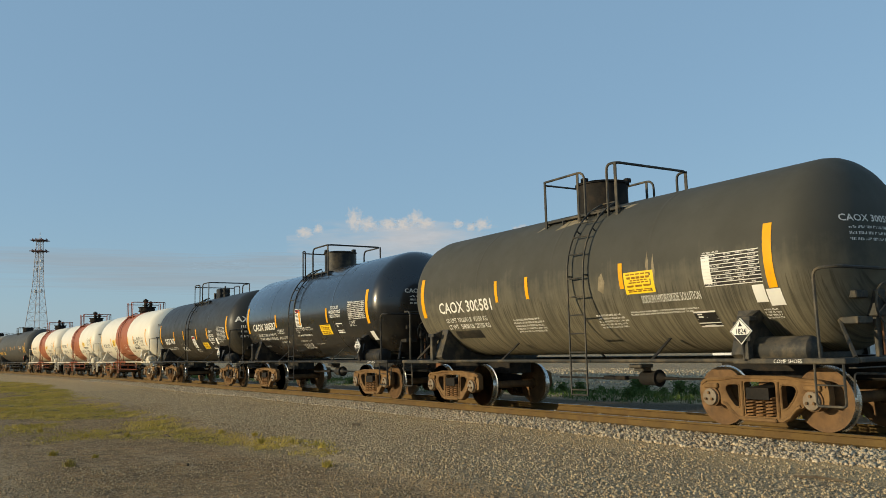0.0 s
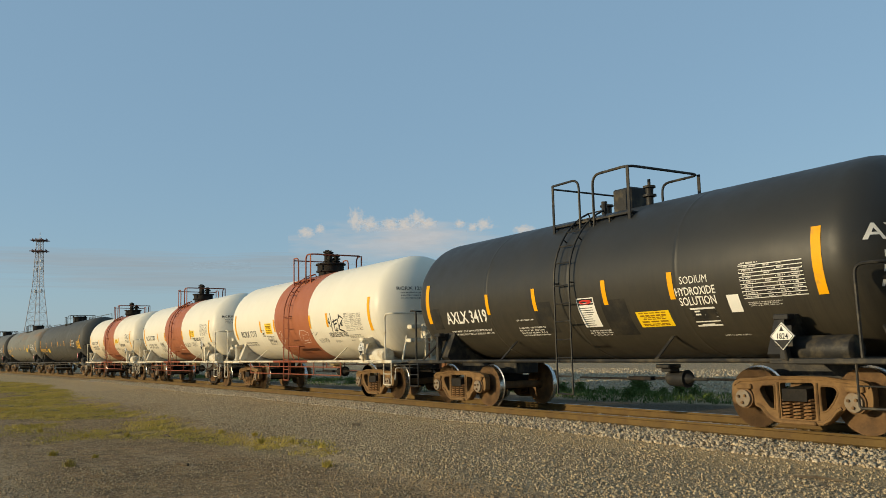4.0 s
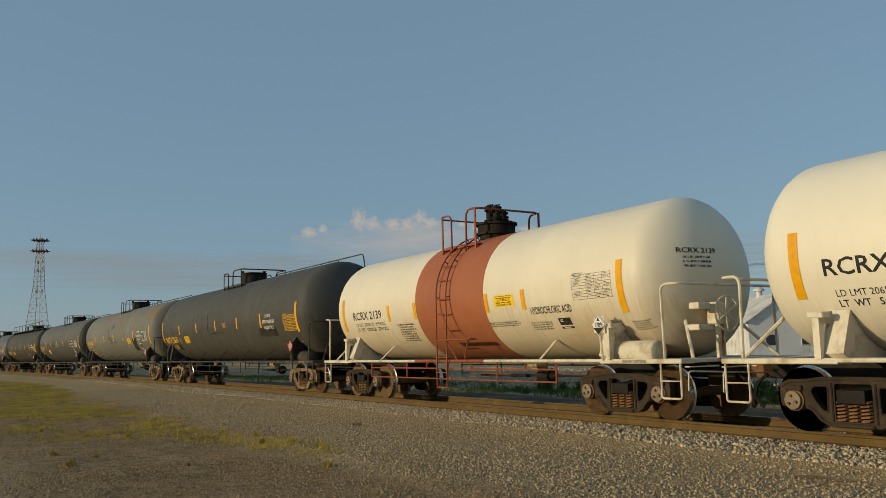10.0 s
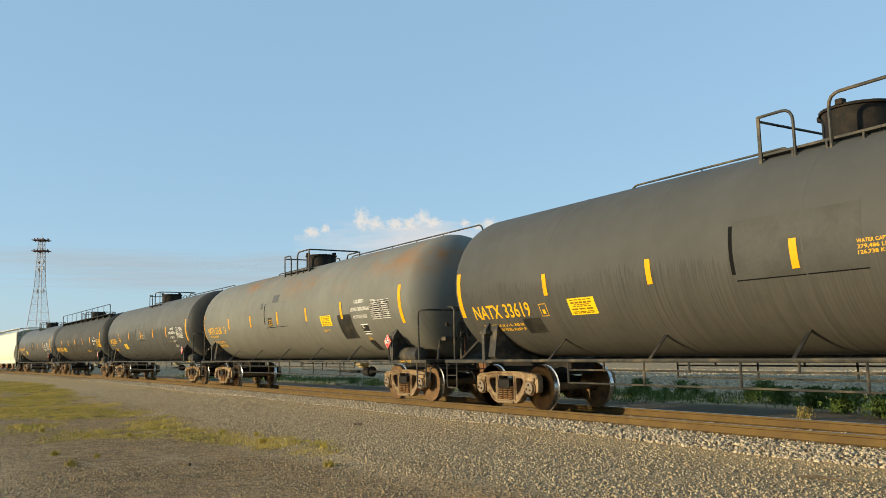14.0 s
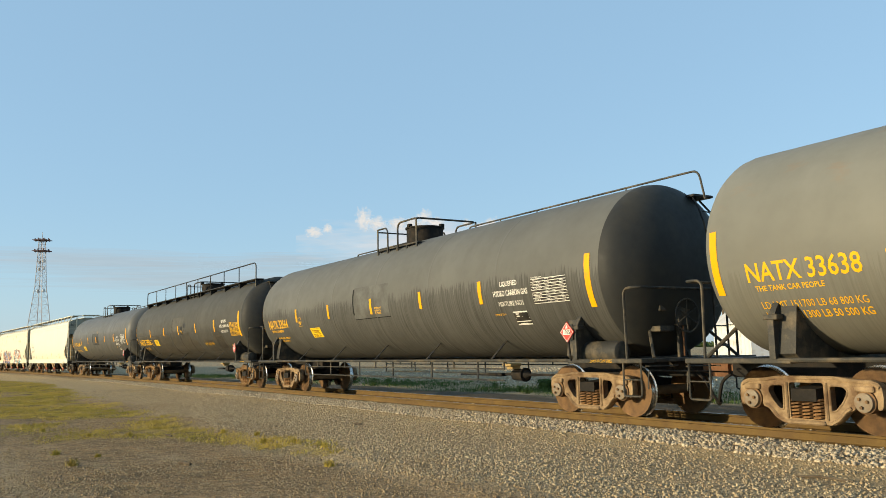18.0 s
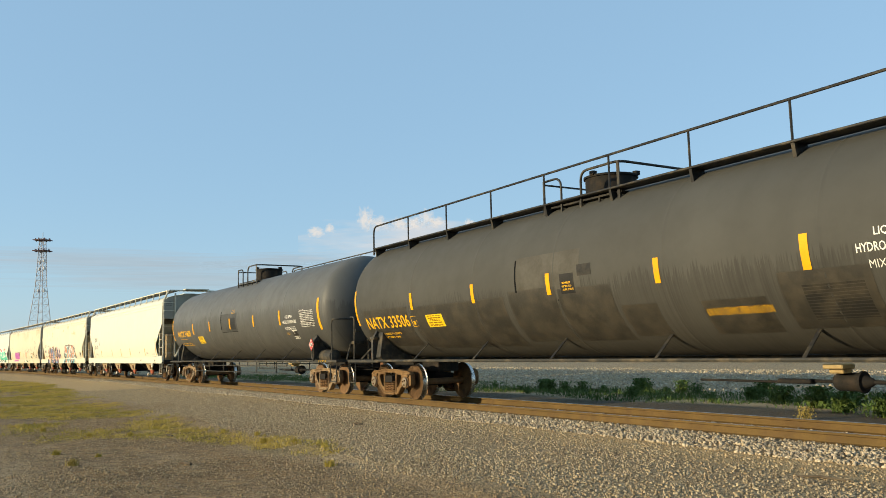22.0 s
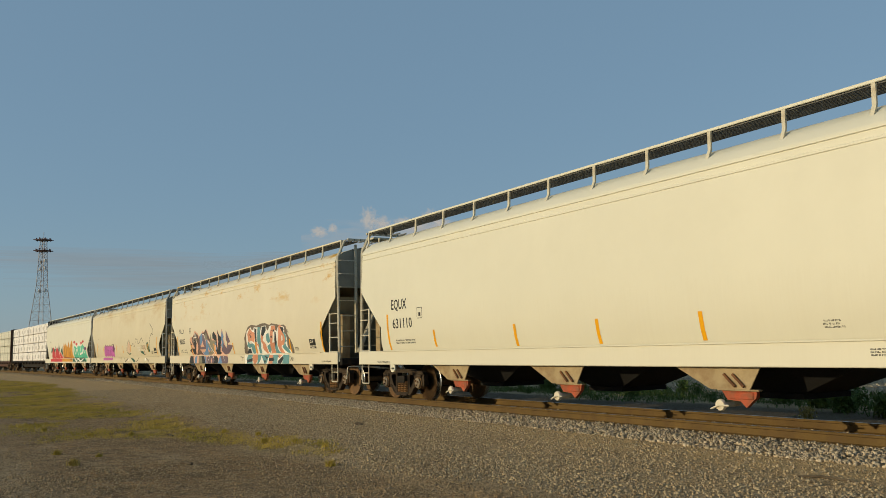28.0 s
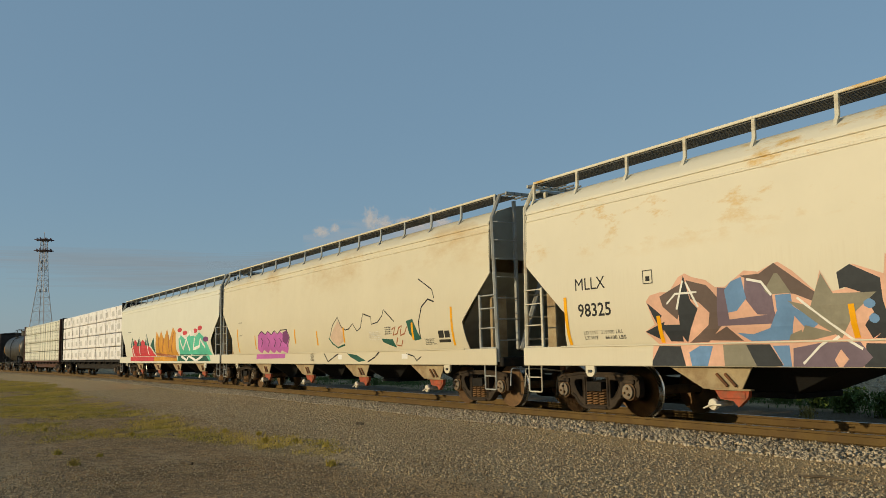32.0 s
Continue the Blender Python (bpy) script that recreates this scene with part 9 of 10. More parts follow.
# grass and weeds
def blades(name, x, y, n_each, length, spread, seed, width=0.006, lean=0.5):
    rnd = np.random.RandomState(seed)
    n = len(x) * n_each
    bx = np.repeat(x, n_each) + rnd.normal(0, 1, n) * np.repeat(spread, n_each)
    by = np.repeat(y, n_each) + rnd.normal(0, 1, n) * np.repeat(spread, n_each)
    L = np.repeat(length, n_each) * rnd.uniform(0.5, 1.25, n)
    a, b = rnd.uniform(0, 2 * math.pi, n), rnd.uniform(0, 2 * math.pi, n)
    tilt = rnd.uniform(0.05, lean, n)
    z0 = ground_height(bx, by)
    side = np.stack([np.cos(a), np.sin(a), np.zeros(n)], -1) * (width * rnd.uniform(0.7, 1.4, n) * (0.6 + np.repeat(length, n_each) * 2.2))[:, None]
    out = np.stack([np.cos(b), np.sin(b), np.zeros(n)], -1)
    base = np.stack([bx, by, z0 - 0.01], -1)
    up = np.array([0, 0, 1.0])
    m = base + up * (L * 0.6)[:, None] + out * (L * tilt * 0.35)[:, None]
    t = base + up * (L * (1 - 0.3 * tilt))[:, None] + out * (L * tilt)[:, None]
    v = np.stack([base - side, base + side, m + side * 0.8, m - side * 0.8, t + side * 0.12, t - side * 0.12], 1)
    o = 6 * np.arange(n)[:, None]
    f = np.concatenate([o + np.array([[0, 1, 2, 3]]), o + np.array([[3, 2, 4, 5]])])
    return array_mesh(name, v.reshape(-1, 3), f)


def leaf_material(name, tones, through=0.3):
    k = Nodes(name)
    isl = k.n("ShaderNodeNewGeometry").outputs["Random Per Island"]
    rp = k.n("ShaderNodeValToRGB")
    while len(rp.color_ramp.elements) < len(tones):
        rp.color_ramp.elements.new(0.5)
    for i, (c, e) in enumerate(zip(tones, rp.color_ramp.elements)):
        e.position, e.color = i / (len(tones) - 1), (*c, 1)
    k.link(isl, rp.inputs[0])
    col = k.mix(k.ramp(k.noise(0.9, 4.0), 0.35, 0.65, 0, 0.55), rp.outputs[0], tones[-1])
    col = k.mix(k.ramp(k.noise(0.35, 5.0), 0.42, 0.62, 0, 0.75), col, tones[2])
    m = k.done(col, 0.7)
    k.b.inputs["Specular IOR Level"].default_value = 0.2
    return m


GRASS = leaf_material("dry yellow-green grass", [(0.17, 0.165, 0.028), (0.38, 0.295, 0.05), (0.54, 0.38, 0.085), (0.28, 0.235, 0.036)])
WEED = leaf_material("green weeds", [(0.04, 0.085, 0.02), (0.07, 0.12, 0.025), (0.10, 0.14, 0.03), (0.055, 0.09, 0.022)])
STRAW = leaf_material("straw-dry weeds", [(0.34, 0.25, 0.07), (0.42, 0.32, 0.10), (0.25, 0.2, 0.05), (0.38, 0.28, 0.08)])
rnd = np.random.RandomState(8)
x = -11.5 - 80 * rnd.uniform(0, 1, 90000) ** 1.5
y = rnd.uniform(-1.5, 6.0, 90000)
keep = rnd.uniform(0.05, 1.0, 90000) < grass_amount(x, y) * (0.62 + 0.9 * wobble(x, y, 0.35, 14))
x, y = x[keep], y[keep]
me = blades("grass", x, y, 9, 0.03 + 0.06 * rnd.uniform(0, 1, len(x)) ** 2, np.full(len(x), 0.08), 2, 0.006, 1.1)
me.materials.append(GRASS)
tagged(new("grass", me), "patch of short dry yellow-green grass", "grass", kind="stuff")
# rough verge beyond the track
x = 6 - 75 * rnd.uniform(0, 1, 16000) ** 1.2
lat = rnd.uniform(5.0, 15.5, 16000)
q = np.minimum(x - BEND_AT, 0)
y = LINE_Y + BEND * q * q / 2 + lat
dens = smooth(4.8, 7.0, lat + wobble(x, y, 2.0, 9)) * (1 - smooth(8.5, 11.0, lat + 2 * wobble(x, y, 4.0, 10))) * (0.35 + 0.65 * smooth(-0.2, 0.5, wobble(x, y, 3.0, 11)))
keep = rnd.uniform(0, 1, len(x)) < dens
x, y = x[keep], y[keep]
me = blades("verge_weeds", x, y, 9, 0.07 + 0.16 * rnd.uniform(0, 1, len(x)) ** 2, np.full(len(x), 0.16), 5, 0.012, 1.3)
me.materials.append(WEED)
tagged(new("verge_weeds", me), "rough green weeds beyond the track", "weeds", kind="stuff")


def weed(name, x, y, h, n, mat, label, seed, leafy=0.0):
    """One clump: upright stalks, with small leaves when leafy."""
    z = float(ground_height(np.array([x]), np.array([y]))[0])
    ob = thing(name, label, "weed", pose(x, y, z))
    me = blades("stalk_clump", np.zeros(1), np.zeros(1), n, np.array([h]), np.array([h * 0.28]), seed, 0.007, 0.9)
    co = np.empty(len(me.vertices) * 3, np.float32)
    me.vertices.foreach_get("co", co)
    co = co.reshape(-1, 3)
    co[:, 2] -= float(ground_height(np.zeros(1), np.zeros(1))[0])
    me.vertices.foreach_set("co", co.ravel())
    me.materials.append(mat)
    s = tagged(new("stalk_clump", me), kind="stuff")
    s.parent = ob
    if leafy:
        r = np.random.RandomState(seed)
        m = int(n * 9 * leafy)
        c = np.stack([r.normal(0, h * 0.33, m), r.normal(0, h * 0.33, m), r.uniform(0.1, 1.0, m) * h], -1)
        d1 = r.normal(size=(m, 3)) * h * 0.06
        d2 = r.normal(size=(m, 3)) * h * 0.035
        v = np.stack([c - d1, c + d2, c + d1, c - d2], 1).reshape(-1, 3)
        me = array_mesh("leaves", v, np.arange(4 * m).reshape(-1, 4))
        me.materials.append(mat)
        s = tagged(new("leaves", me), kind="stuff")
        s.parent = ob
    return ob


weed("grass_tuft", -14.55, 4.96, 0.11, 140, GRASS, "bright green grass tuft at the gravel's edge", 1)
weed("grass_tuft", -13.9, 5.3, 0.09, 90, GRASS, "bright green grass tuft at the gravel's edge", 7)
weed("grass_tuft", -11.0, 4.72, 0.11, 120, GRASS, "small green grass tuft on packed earth", 2)
weed("dry_tuft", -13.6, 1.70, 0.12, 120, STRAW, "low straw-yellow dry tuft on packed earth", 3)
weed("roadside_weed", -16.2, 20.9, 0.45, 60, WEED, "dark green leafy weed beyond the rails", 4, 1.5)
weed("roadside_weed", -24.8, 19.6, 0.42, 60, WEED, "green weed clump beyond the rails", 5, 0.8)
weed("roadside_weed", -10.8, 15.15, 0.26, 26, STRAW, "pale yellow-green weed at the dark ground strip", 6, 1.0)
weed("roadside_weed", -8.6, 15.9, 0.35, 26, WEED, "small green weed at the dark ground strip", 9, 1.0)
weed("roadside_weed", -19.5, 21.0, 0.4, 50, WEED, "dark green leafy weed beyond the rails", 10, 1.2)
weed("roadside_weed", -12.2, 19.0, 0.45, 50, WEED, "dark green leafy weed beyond the rails", 12, 1.2)
for wx, wy, wh in ((-13.9, 18.6, 0.45), (-12.4, 17.9, 0.50), (-11.3, 17.2, 0.45), (-10.0, 16.7, 0.50), (-15.4, 19.4, 0.35), (-21.4, 21.0, 0.45), (-20.6, 20.4, 0.35), (-25.6, 20.0, 0.40)):
    weed("roadside_weed", wx, wy, wh, 60, WEED, "dark green leafy weed beyond the rails", int(-wx * 7), 1.6)
rw = random.Random(17)
for i in range(26):
    s0 = rw.uniform(-40, 2)
    wx, wy = on_line(s0, rw.uniform(5.5, 9.5))
    weed("roadside_weed", wx, wy, rw.uniform(0.15, 0.36), 40, WEED, "dark green leafy weed beyond the rails", 30 + i, rw.uniform(0.9, 1.6))
for wx, wy, wh in ((-15.6, 5.2, 0.09), (-16.8, 4.9, 0.10), (-18.5, 2.6, 0.09), (-20.3, 1.9, 0.10), (-15.3, 1.65, 0.10), (-14.6, 2.2, 0.07), (-12.7, 5.35, 0.09), (-17.9, 3.3, 0.10)):
    weed("grass_tuft", wx, wy, wh, 110, GRASS, "low yellow-green grass tuft on packed earth", int(wx * -10))
# a stick and dark scraps on the gravel
for x, y, l, a, w in ((-5.85, 8.45, 0.62, 12, 0.016), (-16.1, 7.56, 0.20, 30, 0.03), (-12.6, 3.1, 0.25, 20, 0.03), (-17.2, 3.9, 0.3, 8, 0.02)):
    z = float(ground_height(np.array([x]), np.array([y]))[0])
    g = Geo().tube([(-l / 2, 0, 0.012), (-l * 0.1, 0.02, 0.03), (l * 0.2, -0.01, 0.026), (l / 2, 0.015, 0.014)], w, 6)
    tagged(part("stick", g, MAT["tie"], None, m=pose(x, y, z, 0, 0, a)), "dark weathered stick lying on gravel", "stick")


# ---- the distance: sheds, mast, wires, trees, clouds ----
def toward(az, dist):
    """A place at that bearing (degrees from the line's normal, to the right) and distance."""
    return dist * math.sin(radians(az)), dist * math.cos(radians(az))


SHED_WALL = plain("white corrugated sheet", (0.66, 0.66, 0.65), 0.55, 0, 0.1, 1.5, (0.45, 0.40, 0.33), 0.2)
SHED_ROOF = plain("pale metal roof", (0.60, 0.58, 0.54), 0.5, 0.0, 0.15, 1.5, (0.38, 0.30, 0.22), 0.3)
GLASS = plain("dark window glass", (0.03, 0.035, 0.04), 0.1, 0, 0.1)


def shed(m, length, width, eave, ridge, label, windows=2):
    """A gabled shed: its gable at x = 0 looks along +x, and it runs back along -x."""
    s = thing("shed", label, "shed", m, "industrial sheds")
    h = width / 2
    part("gable_wall", Geo().prism([(-h, 0), (h, 0), (h, eave), (0, ridge), (-h, eave)], -0.15, 0.0, "x"), SHED_WALL, s)
    part("gable_wall", Geo().prism([(-h, 0), (h, 0), (h, eave), (0, ridge), (-h, eave)], -length, -length + 0.15, "x"), SHED_WALL, s)
    for e in (-1, 1):
        g = Geo().box(-length + 0.15, -0.15, min(e * h, e * (h - 0.15)), max(e * h, e * (h - 0.15)), 0, eave, 0.01)
        ribs = []
        for i in range(int(length / 0.9)):
            x = -0.5 - 0.9 * i
            ribs.append(Geo().box(x - 0.03, x + 0.03, min(e * h, e * (h + 0.03)), max(e * h, e * (h + 0.03)), 0, eave - 0.05, 0.008))
        wall = part("side_wall", g, SHED_WALL, s)
        for rib in ribs:
            part("rib", rib, SHED_WALL, wall)
        k = (ridge - eave) / h
        r = part("roof_slope", Geo().prism([(e * (h + 0.35), eave - 0.35 * k + 0.01), (0, ridge + 0.01), (0, ridge + 0.13), (e * (h + 0.35), eave - 0.35 * k + 0.12)], -length - 0.3, 0.3, "x"), SHED_ROOF, s)
    for i in range(windows):
        y = -h * 0.45 + i * h * 0.9
        w = part("window", Geo().box(0.0, 0.04, y - 0.55, y + 0.55, 1.3, 2.4, 0.02), SHED_WALL, s)
        part("pane", Geo().box(0.035, 0.055, y - 0.47, y + 0.47, 1.38, 2.32, 0.01), GLASS, w)
    v = part("roof_vent", Geo().lathe([(ridge - 0.3, 0.28), (ridge + 0.55, 0.28), (ridge + 0.56, 0.5), (ridge + 0.75, 0.5), (ridge + 0.95, 0.2), (ridge + 1.0, 0.002)], 16, "z", (-length * 0.62, 0, 0)), SHED_ROOF, s)
    return s


ax, ay = toward(-38.4, 78.0)
shed(pose(ax, ay, 0, 0, 0, -29) @ pose(0, 3.6, 0), 9, 7.2, 3.6, 6.0, "white gabled metal shed behind the line")
bx, by = toward(-31.9, 100.0)
shed(pose(bx, by, 0, 0, 0, 210), 34, 12, 3.7, 5.2, "long white shed with a pale roof", 0)

# lattice mast
MAST = plain("galvanised mast steel", (0.40, 0.38, 0.39), 0.6, 0.0, 0.15, 2.0)
MAST_DARK = plain("dark antenna casing", (0.10, 0.06, 0.07), 0.5, 0, 0.2)
mx, my = toward(-85.03, 460.0)
mast = thing("radio_mast", "four-legged lattice radio mast with dishes and antenna platforms", "radio mast", pose(mx, my, 0, 0, 0, 52))
H = 62.6


def mast_half(z):
    return 5.4 + (1.9 - 5.4) * min(z / 38.0, 1.0) if z < 38 else 1.9 + (1.05 - 1.9) * (z - 38) / (H - 38)


for sx in (-1, 1):
    for sy in (-1, 1):
        part("leg", Geo().tube([(sx * mast_half(z), sy * mast_half(z), z) for z in (-0.5, 20, 38, 50, H)], 0.17, 6), MAST, mast)
levels = [0, 6, 11.5, 16.5, 21, 25.2, 29, 32.5, 35.6, 38.4, 41, 43.5, 46, 48.4, 50.8, 53, 55.2, 57.4, 59.6, H]
for i, z in enumerate(levels[1:]):
    a, b, z0 = mast_half(z), mast_half(levels[i]), levels[i]
    for k4 in range(4):
        c0, c1 = [(-1, -1), (1, -1), (1, 1), (-1, 1)][k4], [(1, -1), (1, 1), (-1, 1), (-1, -1)][k4]
        part("strut", Geo().rod((c0[0] * a, c0[1] * a, z), (c1[0] * a, c1[1] * a, z), 0.06, 5), MAST, mast)
        part("brace", Geo().rod((c0[0] * b, c0[1] * b, z0), (c1[0] * a, c1[1] * a, z), 0.045, 4), MAST, mast)
        part("brace", Geo().rod((c1[0] * b, c1[1] * b, z0), (c0[0] * a, c0[1] * a, z), 0.045, 4), MAST, mast)
for z, w in ((56.0, 3.4), (61.5, 3.4)):
    g = Geo().box(-w, w, -w, w, z, z + 0.35, 0.05)
    for i in range(8):
        t = 2 * math.pi * i / 8
        g.box(w * math.cos(t) - 0.2, w * math.cos(t) + 0.2, w * math.sin(t) - 0.2, w * math.sin(t) + 0.2, z - 0.4, z + 1.1, 0.04)
    part("antenna_platform", g, MAST_DARK, mast)
for z, sx in ((47.0, -1), (47.2, 1), (36.0, -1), (35.8, 1), (51.0, 1), (50.6, -1)):
    h = mast_half(z) + 0.5
    part("dish", Geo().lathe([(-0.3, 0.25), (0.05, 0.9), (0.35, 0.95), (0.36, 0.002)], 16, "x", (sx * h, -sx * h * 0.6, z)), SHED_WALL, mast)
part("lightning_rod", Geo().rod((0, 0, H - 1), (0, 0, H + 3.2), 0.12, 6), MAST, mast)

# wires past the sheds
wire_pole = thing("utility_pole", "weathered timber utility pole with a crossarm", "utility pole", pose(*toward(-40.0, 95.0), 0))
part("pole", Geo().rod((0, 0, -0.5), (0, 0, 10.4), 0.16, 10, 0.11), MAT["tie"], wire_pole)
part("crossarm", Geo().box(-0.06, 0.06, -1.1, 1.1, 9.9, 10.05, 0.02), MAT["tie"], wire_pole)
p0, p1 = toward(-40.0, 95.0), toward(-14.0, 70.0)
pole_2 = copy_thing(wire_pole, pose(*p1, 0))
for k3 in (-1, 0, 1):
    pts = []
    for i in range(17):
        w = i / 16
        pts.append((p0[0] + (p1[0] - p0[0]) * w, p0[1] + (p1[1] - p0[1]) * w + k3 * 0.9, 10.08 - 1.2 * 4 * w * (1 - w) * 0.6))
    tagged(part("power_line", Geo().tube(pts, 0.018, 4), MAT["black"], None), "thin dark power line between poles", "wire")

# trees by the sheds
BARK = plain("grey bark", (0.12, 0.095, 0.07), 0.9, 0, 0.3, 3.0, None, 0, 0.02)
LEAF = leaf_material("dark green leaves", [(0.035, 0.06, 0.02), (0.055, 0.085, 0.025), (0.075, 0.10, 0.03), (0.045, 0.07, 0.022)])


def tree(x, y, h, seed, leaves=1.0, label="leafy dark green tree behind the sheds"):
    r = random.Random(seed)
    t = thing("tree", label, "tree", pose(x, y, 0), "trees by the sheds")
    g = Geo().rod((0, 0, -0.3), (0.1, 0, h * 0.35), h * 0.03, 8, h * 0.022)
    tips = []
    for i in range(9):
        a = i * 2.4 + r.uniform(-0.4, 0.4)
        z0 = h * r.uniform(0.25, 0.36)
        p1 = (math.cos(a) * h * r.uniform(0.1, 0.2), math.sin(a) * h * r.uniform(0.1, 0.2), h * r.uniform(0.5, 0.7))
        g.tube([(0.05, 0, z0), ((p1[0]) * 0.4, p1[1] * 0.4, (z0 + p1[2]) / 2), p1], h * 0.011, 5)
        tips.append(p1)
        for j in range(4):
            q1 = (p1[0] + r.uniform(-1, 1) * h * 0.16, p1[1] + r.uniform(-1, 1) * h * 0.16, p1[2] + r.uniform(0.02, 0.3) * h)
            g.rod(p1, q1, h * 0.006, 4, h * 0.002)
            tips.append(q1)
            for l in range(3):
                q2 = (q1[0] + r.uniform(-1, 1) * h * 0.09, q1[1] + r.uniform(-1, 1) * h * 0.09, q1[2] + r.uniform(-0.02, 0.12) * h)
                g.rod(q1, q2, h * 0.003, 3, h * 0.001)
                tips.append(q2)
    part("trunk", g, BARK, t)
    if leaves:
        rr = np.random.RandomState(seed)
        m = int(2600 * leaves)
        base = np.array(tips)[rr.randint(0, len(tips), m)]
        c = base + rr.normal(0, h * 0.055, (m, 3))
        d1, d2 = rr.normal(size=(m, 3)) * h * 0.022, rr.normal(size=(m, 3)) * h * 0.016
        me = array_mesh("crown", np.stack([c - d1, c + d2, c + d1, c - d2], 1).reshape(-1, 3), np.arange(4 * m).reshape(-1, 4))
        me.materials.append(LEAF)
        s = tagged(new("crown", me), kind="stuff")
        s.parent = t
    return t


for i, (az, dist, h, lv) in enumerate(((-26.6, 135, 9.5, 1.0), (-25.6, 140, 9.0, 1.0), (-27.6, 150, 8.5, 1.0), (-29.6, 120, 8.0, 0.0), (-30.4, 125, 7.5, 0.06), (-31.2, 150, 7, 1.0), (-24.0, 145, 10, 1.0), (-22.5, 140, 9, 1.0), (-34.5, 170, 7, 1.0))):
    tree(*toward(az, dist), h, 20 + i, lv, "leafy dark green tree behind the sheds" if lv > 0.5 else "nearly bare tree beside the sheds")
# a far belt of trees along the horizon
rr = np.random.RandomState(41)
m = 26000
az = np.radians(rr.uniform(-88, -8, m))
dist = rr.uniform(520, 700, m)
top = 4.0 + 1.5 * np.sin(az * 37) + 1.5 * np.sin(az * 91 + 1)
c = np.stack([dist * np.sin(az), dist * np.cos(az), rr.uniform(0, 1, m) ** 0.8 * top], -1)
d1, d2 = rr.normal(size=(m, 3)) * 1.3, rr.normal(size=(m, 3)) * 1.0
me = array_mesh("far_woods", np.stack([c - d1, c + d2, c + d1, c - d2], 1).reshape(-1, 3), np.arange(4 * m).reshape(-1, 4))
me.materials.append(LEAF)
tagged(new("far_woods", me), "low dark belt of trees on the horizon", "woods", kind="stuff")

# clouds low over the horizon, drifting slowly to the right
CLOUDS = []


def cloud_material(name, colour, glow, lo, hi, grain, squash):
    k = Nodes(name)
    nz = k.noise(grain, 8.0, (1.0, squash, 1.0), 0.62)
    node = nz.node
    node.noise_dimensions = "4D"
    k.link(k.mul(k.n("ShaderNodeObjectInfo").outputs["Random"], 30.0), node.inputs["W"])
    ln = k.n("ShaderNodeVectorMath")
    ln.operation = "LENGTH"
    k.link(k.co, ln.inputs[0])
    d = k.mul(ln.outputs["Value"], k.ramp(nz, 0.25, 0.75, -0.55, 0.55), "ADD")
    alpha = k.mul(k.ramp(d, lo, hi, 1.0, 0.0), glow[1])
    em = k.n("ShaderNodeEmission", Strength=glow[0])
    shade = k.mix(k.ramp(k.noise(grain * 1.7, 6.0), 0.3, 0.7), tuple(c * 0.86 for c in colour), colour)
    k.link(shade, em.inputs[0])
    tr = k.n("ShaderNodeBsdfTransparent")
    mx = k.n("ShaderNodeMixShader")
    k.link(alpha, mx.inputs[0])
    k.link(tr.outputs[0], mx.inputs[1])
    k.link(em.outputs[0], mx.inputs[2])
    k.link(mx.outputs[0], k.t.nodes["Material Output"].inputs[0])
    return k.m


PUFF = cloud_material("sunlit cumulus", (1.0, 0.90, 0.80), (0.80, 0.66), 0.25, 0.95, 2.2, 1.0)
PALE = cloud_material("pale cloud base", (0.84, 0.85, 0.88), (0.74, 0.62), 0.2, 1.1, 1.8, 1.6)
VEIL = cloud_material("grey cloud veil", (0.62, 0.68, 0.74), (0.62, 0.5), 0.2, 1.1, 1.6, 3.0)


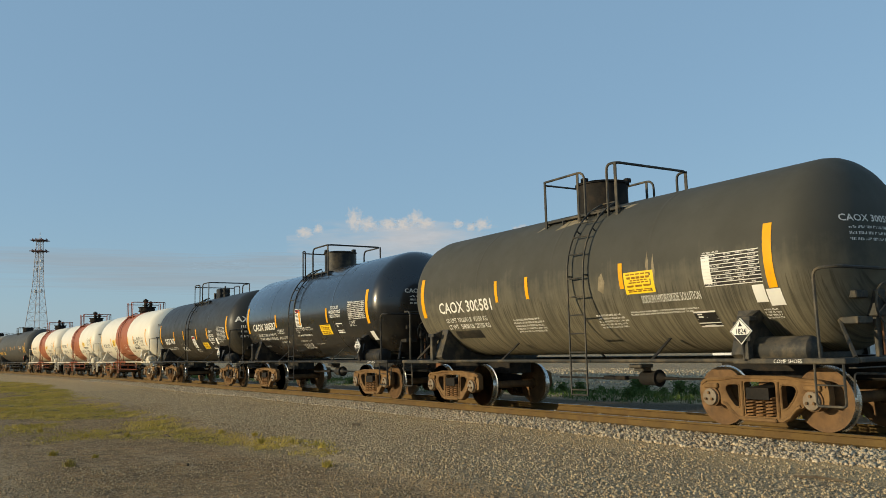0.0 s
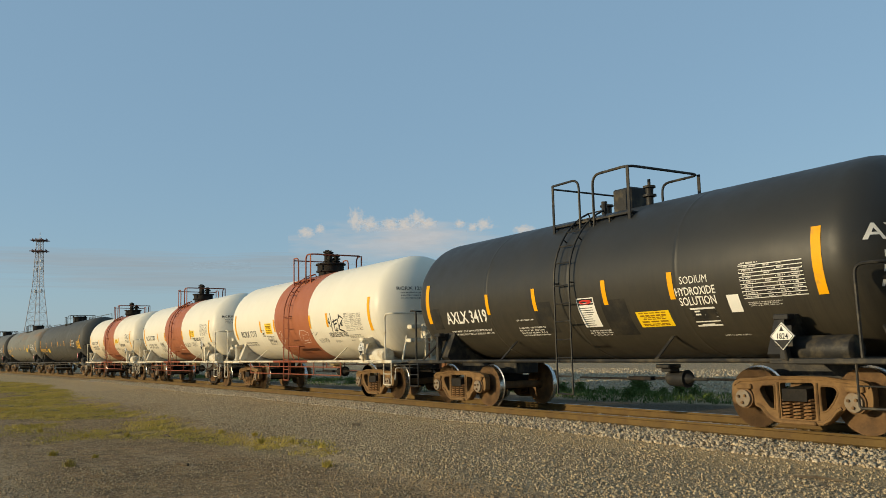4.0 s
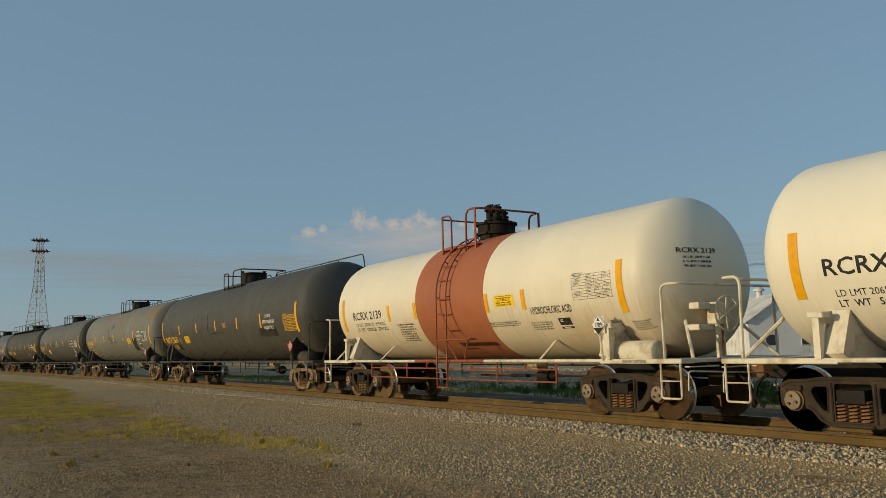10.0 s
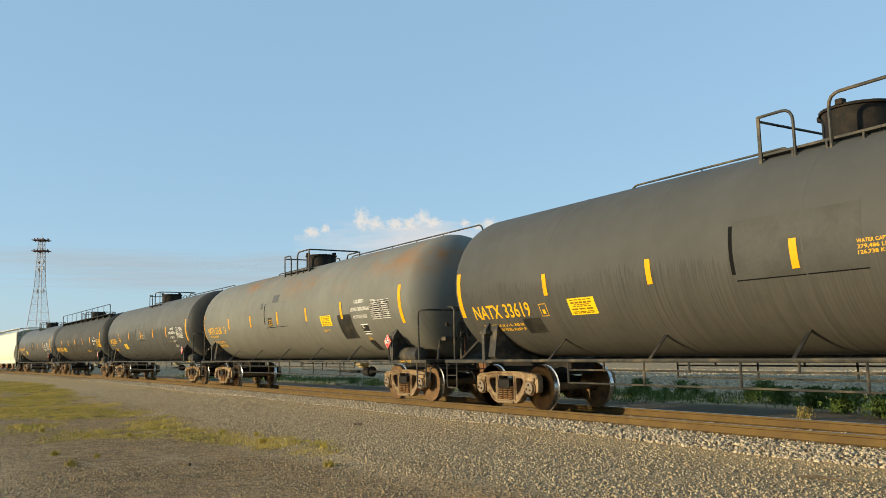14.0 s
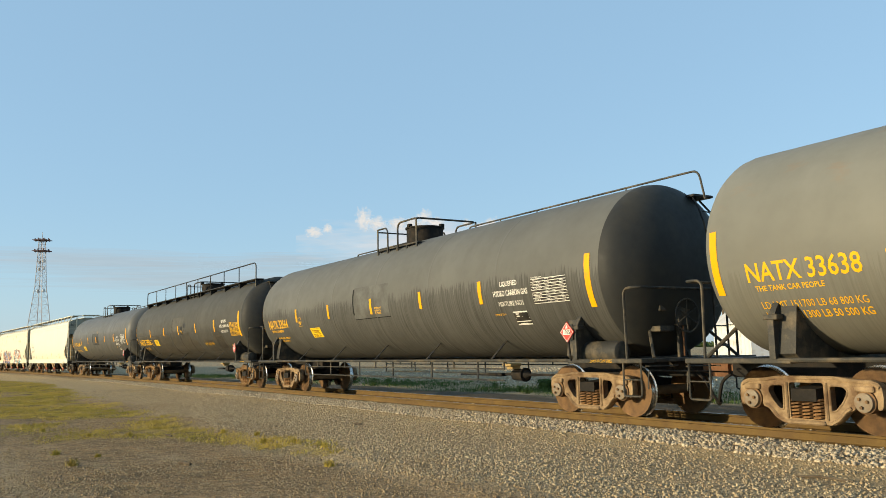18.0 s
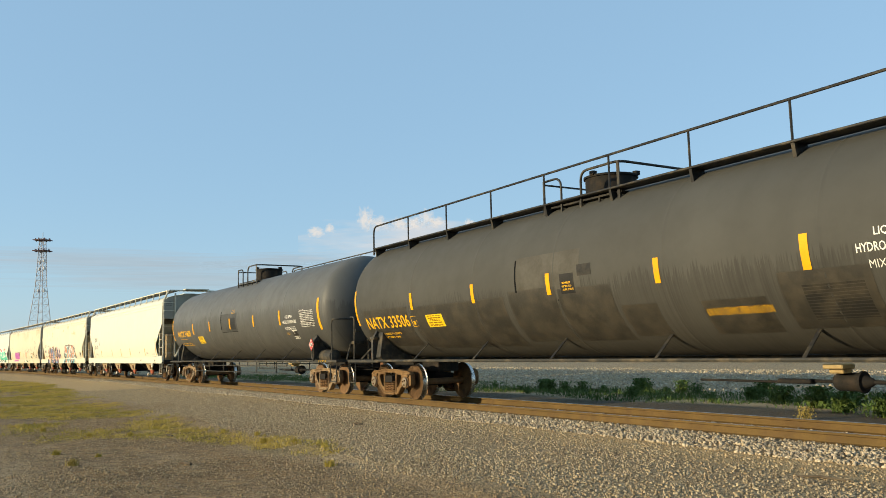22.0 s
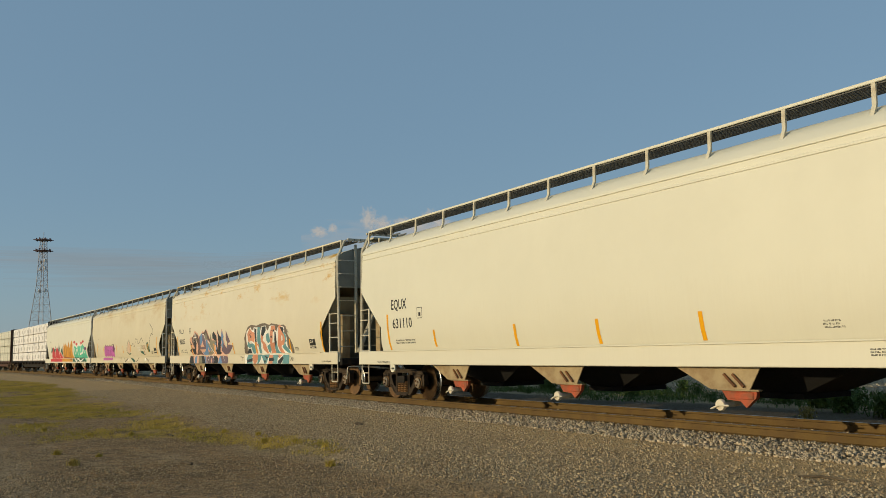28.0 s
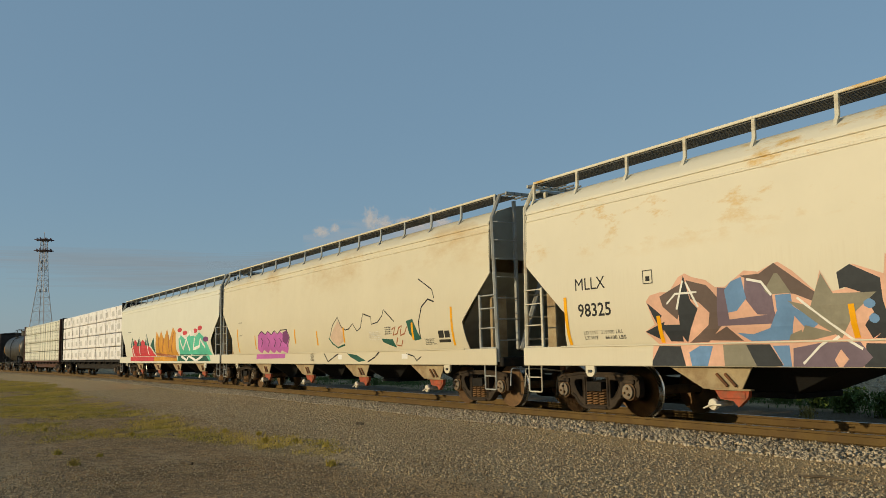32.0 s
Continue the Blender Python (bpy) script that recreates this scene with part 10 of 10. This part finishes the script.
def cloud(az, el, w, h, mat, label, name="cloud", dist=3200.0):
    """A far cloud, a sheet square to the view; w and h in degrees."""
    x, y = toward(az, dist)
    z = dist * math.tan(radians(el))
    me = Geo().add([(-1, -1, 0), (1, -1, 0), (1, 1, 0), (-1, 1, 0)], [(0, 1, 2, 3)]).mesh(name)
    me.materials.append(mat)
    ob = tagged(new(name, me), label, "cloud", "clouds over the horizon", "structure")
    ob.visible_shadow = False
    ob.scale = (dist * math.tan(radians(w / 2)), dist * math.tan(radians(h / 2)), 1)
    ob.matrix_basis = look((x, y, z), (0, 0, EYE)) @ pose(0, 0, 0, 0, 0, 0) @ Matrix.Diagonal((*ob.scale, 1))
    CLOUDS.append((ob, az, el, dist))
    return ob


SUNLIT = "small sunlit cumulus cloud low over the horizon"
for az, el, w, h in ((-64.8, 9.25, 1.3, 1.9), (-63.9, 8.95, 1.5, 1.2), (-62.4, 8.95, 1.5, 1.0), (-61.4, 8.9, 1.2, 1.1), (-60.5, 9.3, 1.2, 1.4), (-59.8, 8.95, 1.5, 0.9), (-57.5, 8.85, 0.9, 0.7), (-55.8, 8.75, 1.4, 1.1), (-56.6, 8.6, 0.9, 0.6), (-68.3, 8.35, 1.3, 0.9), (-67.3, 8.6, 0.8, 0.8), (-31.5, 5.4, 5.0, 2.6), (-35.8, 6.0, 3.0, 1.2), (-53.0, 8.3, 1.8, 0.8)):
    cloud(az, el, w, h, PUFF, SUNLIT)
for az, el, w, h in ((-62.0, 7.7, 15.0, 3.2), (-60.5, 8.0, 7.0, 2.2)):
    cloud(az, el, w, h, PALE, "broad pale cloud below the cumulus heads", "cloud_veil", 3500.0)
for az, el, w, h in ((-82.0, 6.3, 20.0, 1.6), (-76.0, 5.2, 24.0, 2.2), (-70.0, 6.4, 12.0, 1.2), (-45.0, 6.0, 26.0, 3.0)):
    cloud(az, el, w, h, VEIL, "thin grey cloud veil along the horizon", "cloud_veil", 3600.0)


def motions():
    """The train rolls to the right along the line, and its wheels turn."""
    times = [0.5 * i for i in range(65)]
    for car, u, tc in CARS:
        walk(car, [(t, car_pose(u + rolled(t), tc)) for t in times])
    step = 2 / 30
    spin = [step * i for i in range(int(32 / step) + 1)]
    for ob, az, el, dist in CLOUDS:
        z = dist * math.tan(radians(el))
        walk(ob, [(t, look((*toward(az + 0.028 * t, dist), z), (0, 0, EYE))) for t in (0.0, 16.0, 32.0)])
    for w in WHEELSETS:
        p = w.matrix_basis.translation.copy()
        walk(w, [(t, Matrix.Translation(p) @ Matrix.Rotation(rolled(t) / WHEEL_R, 4, "Y")) for t in spin])


motions()
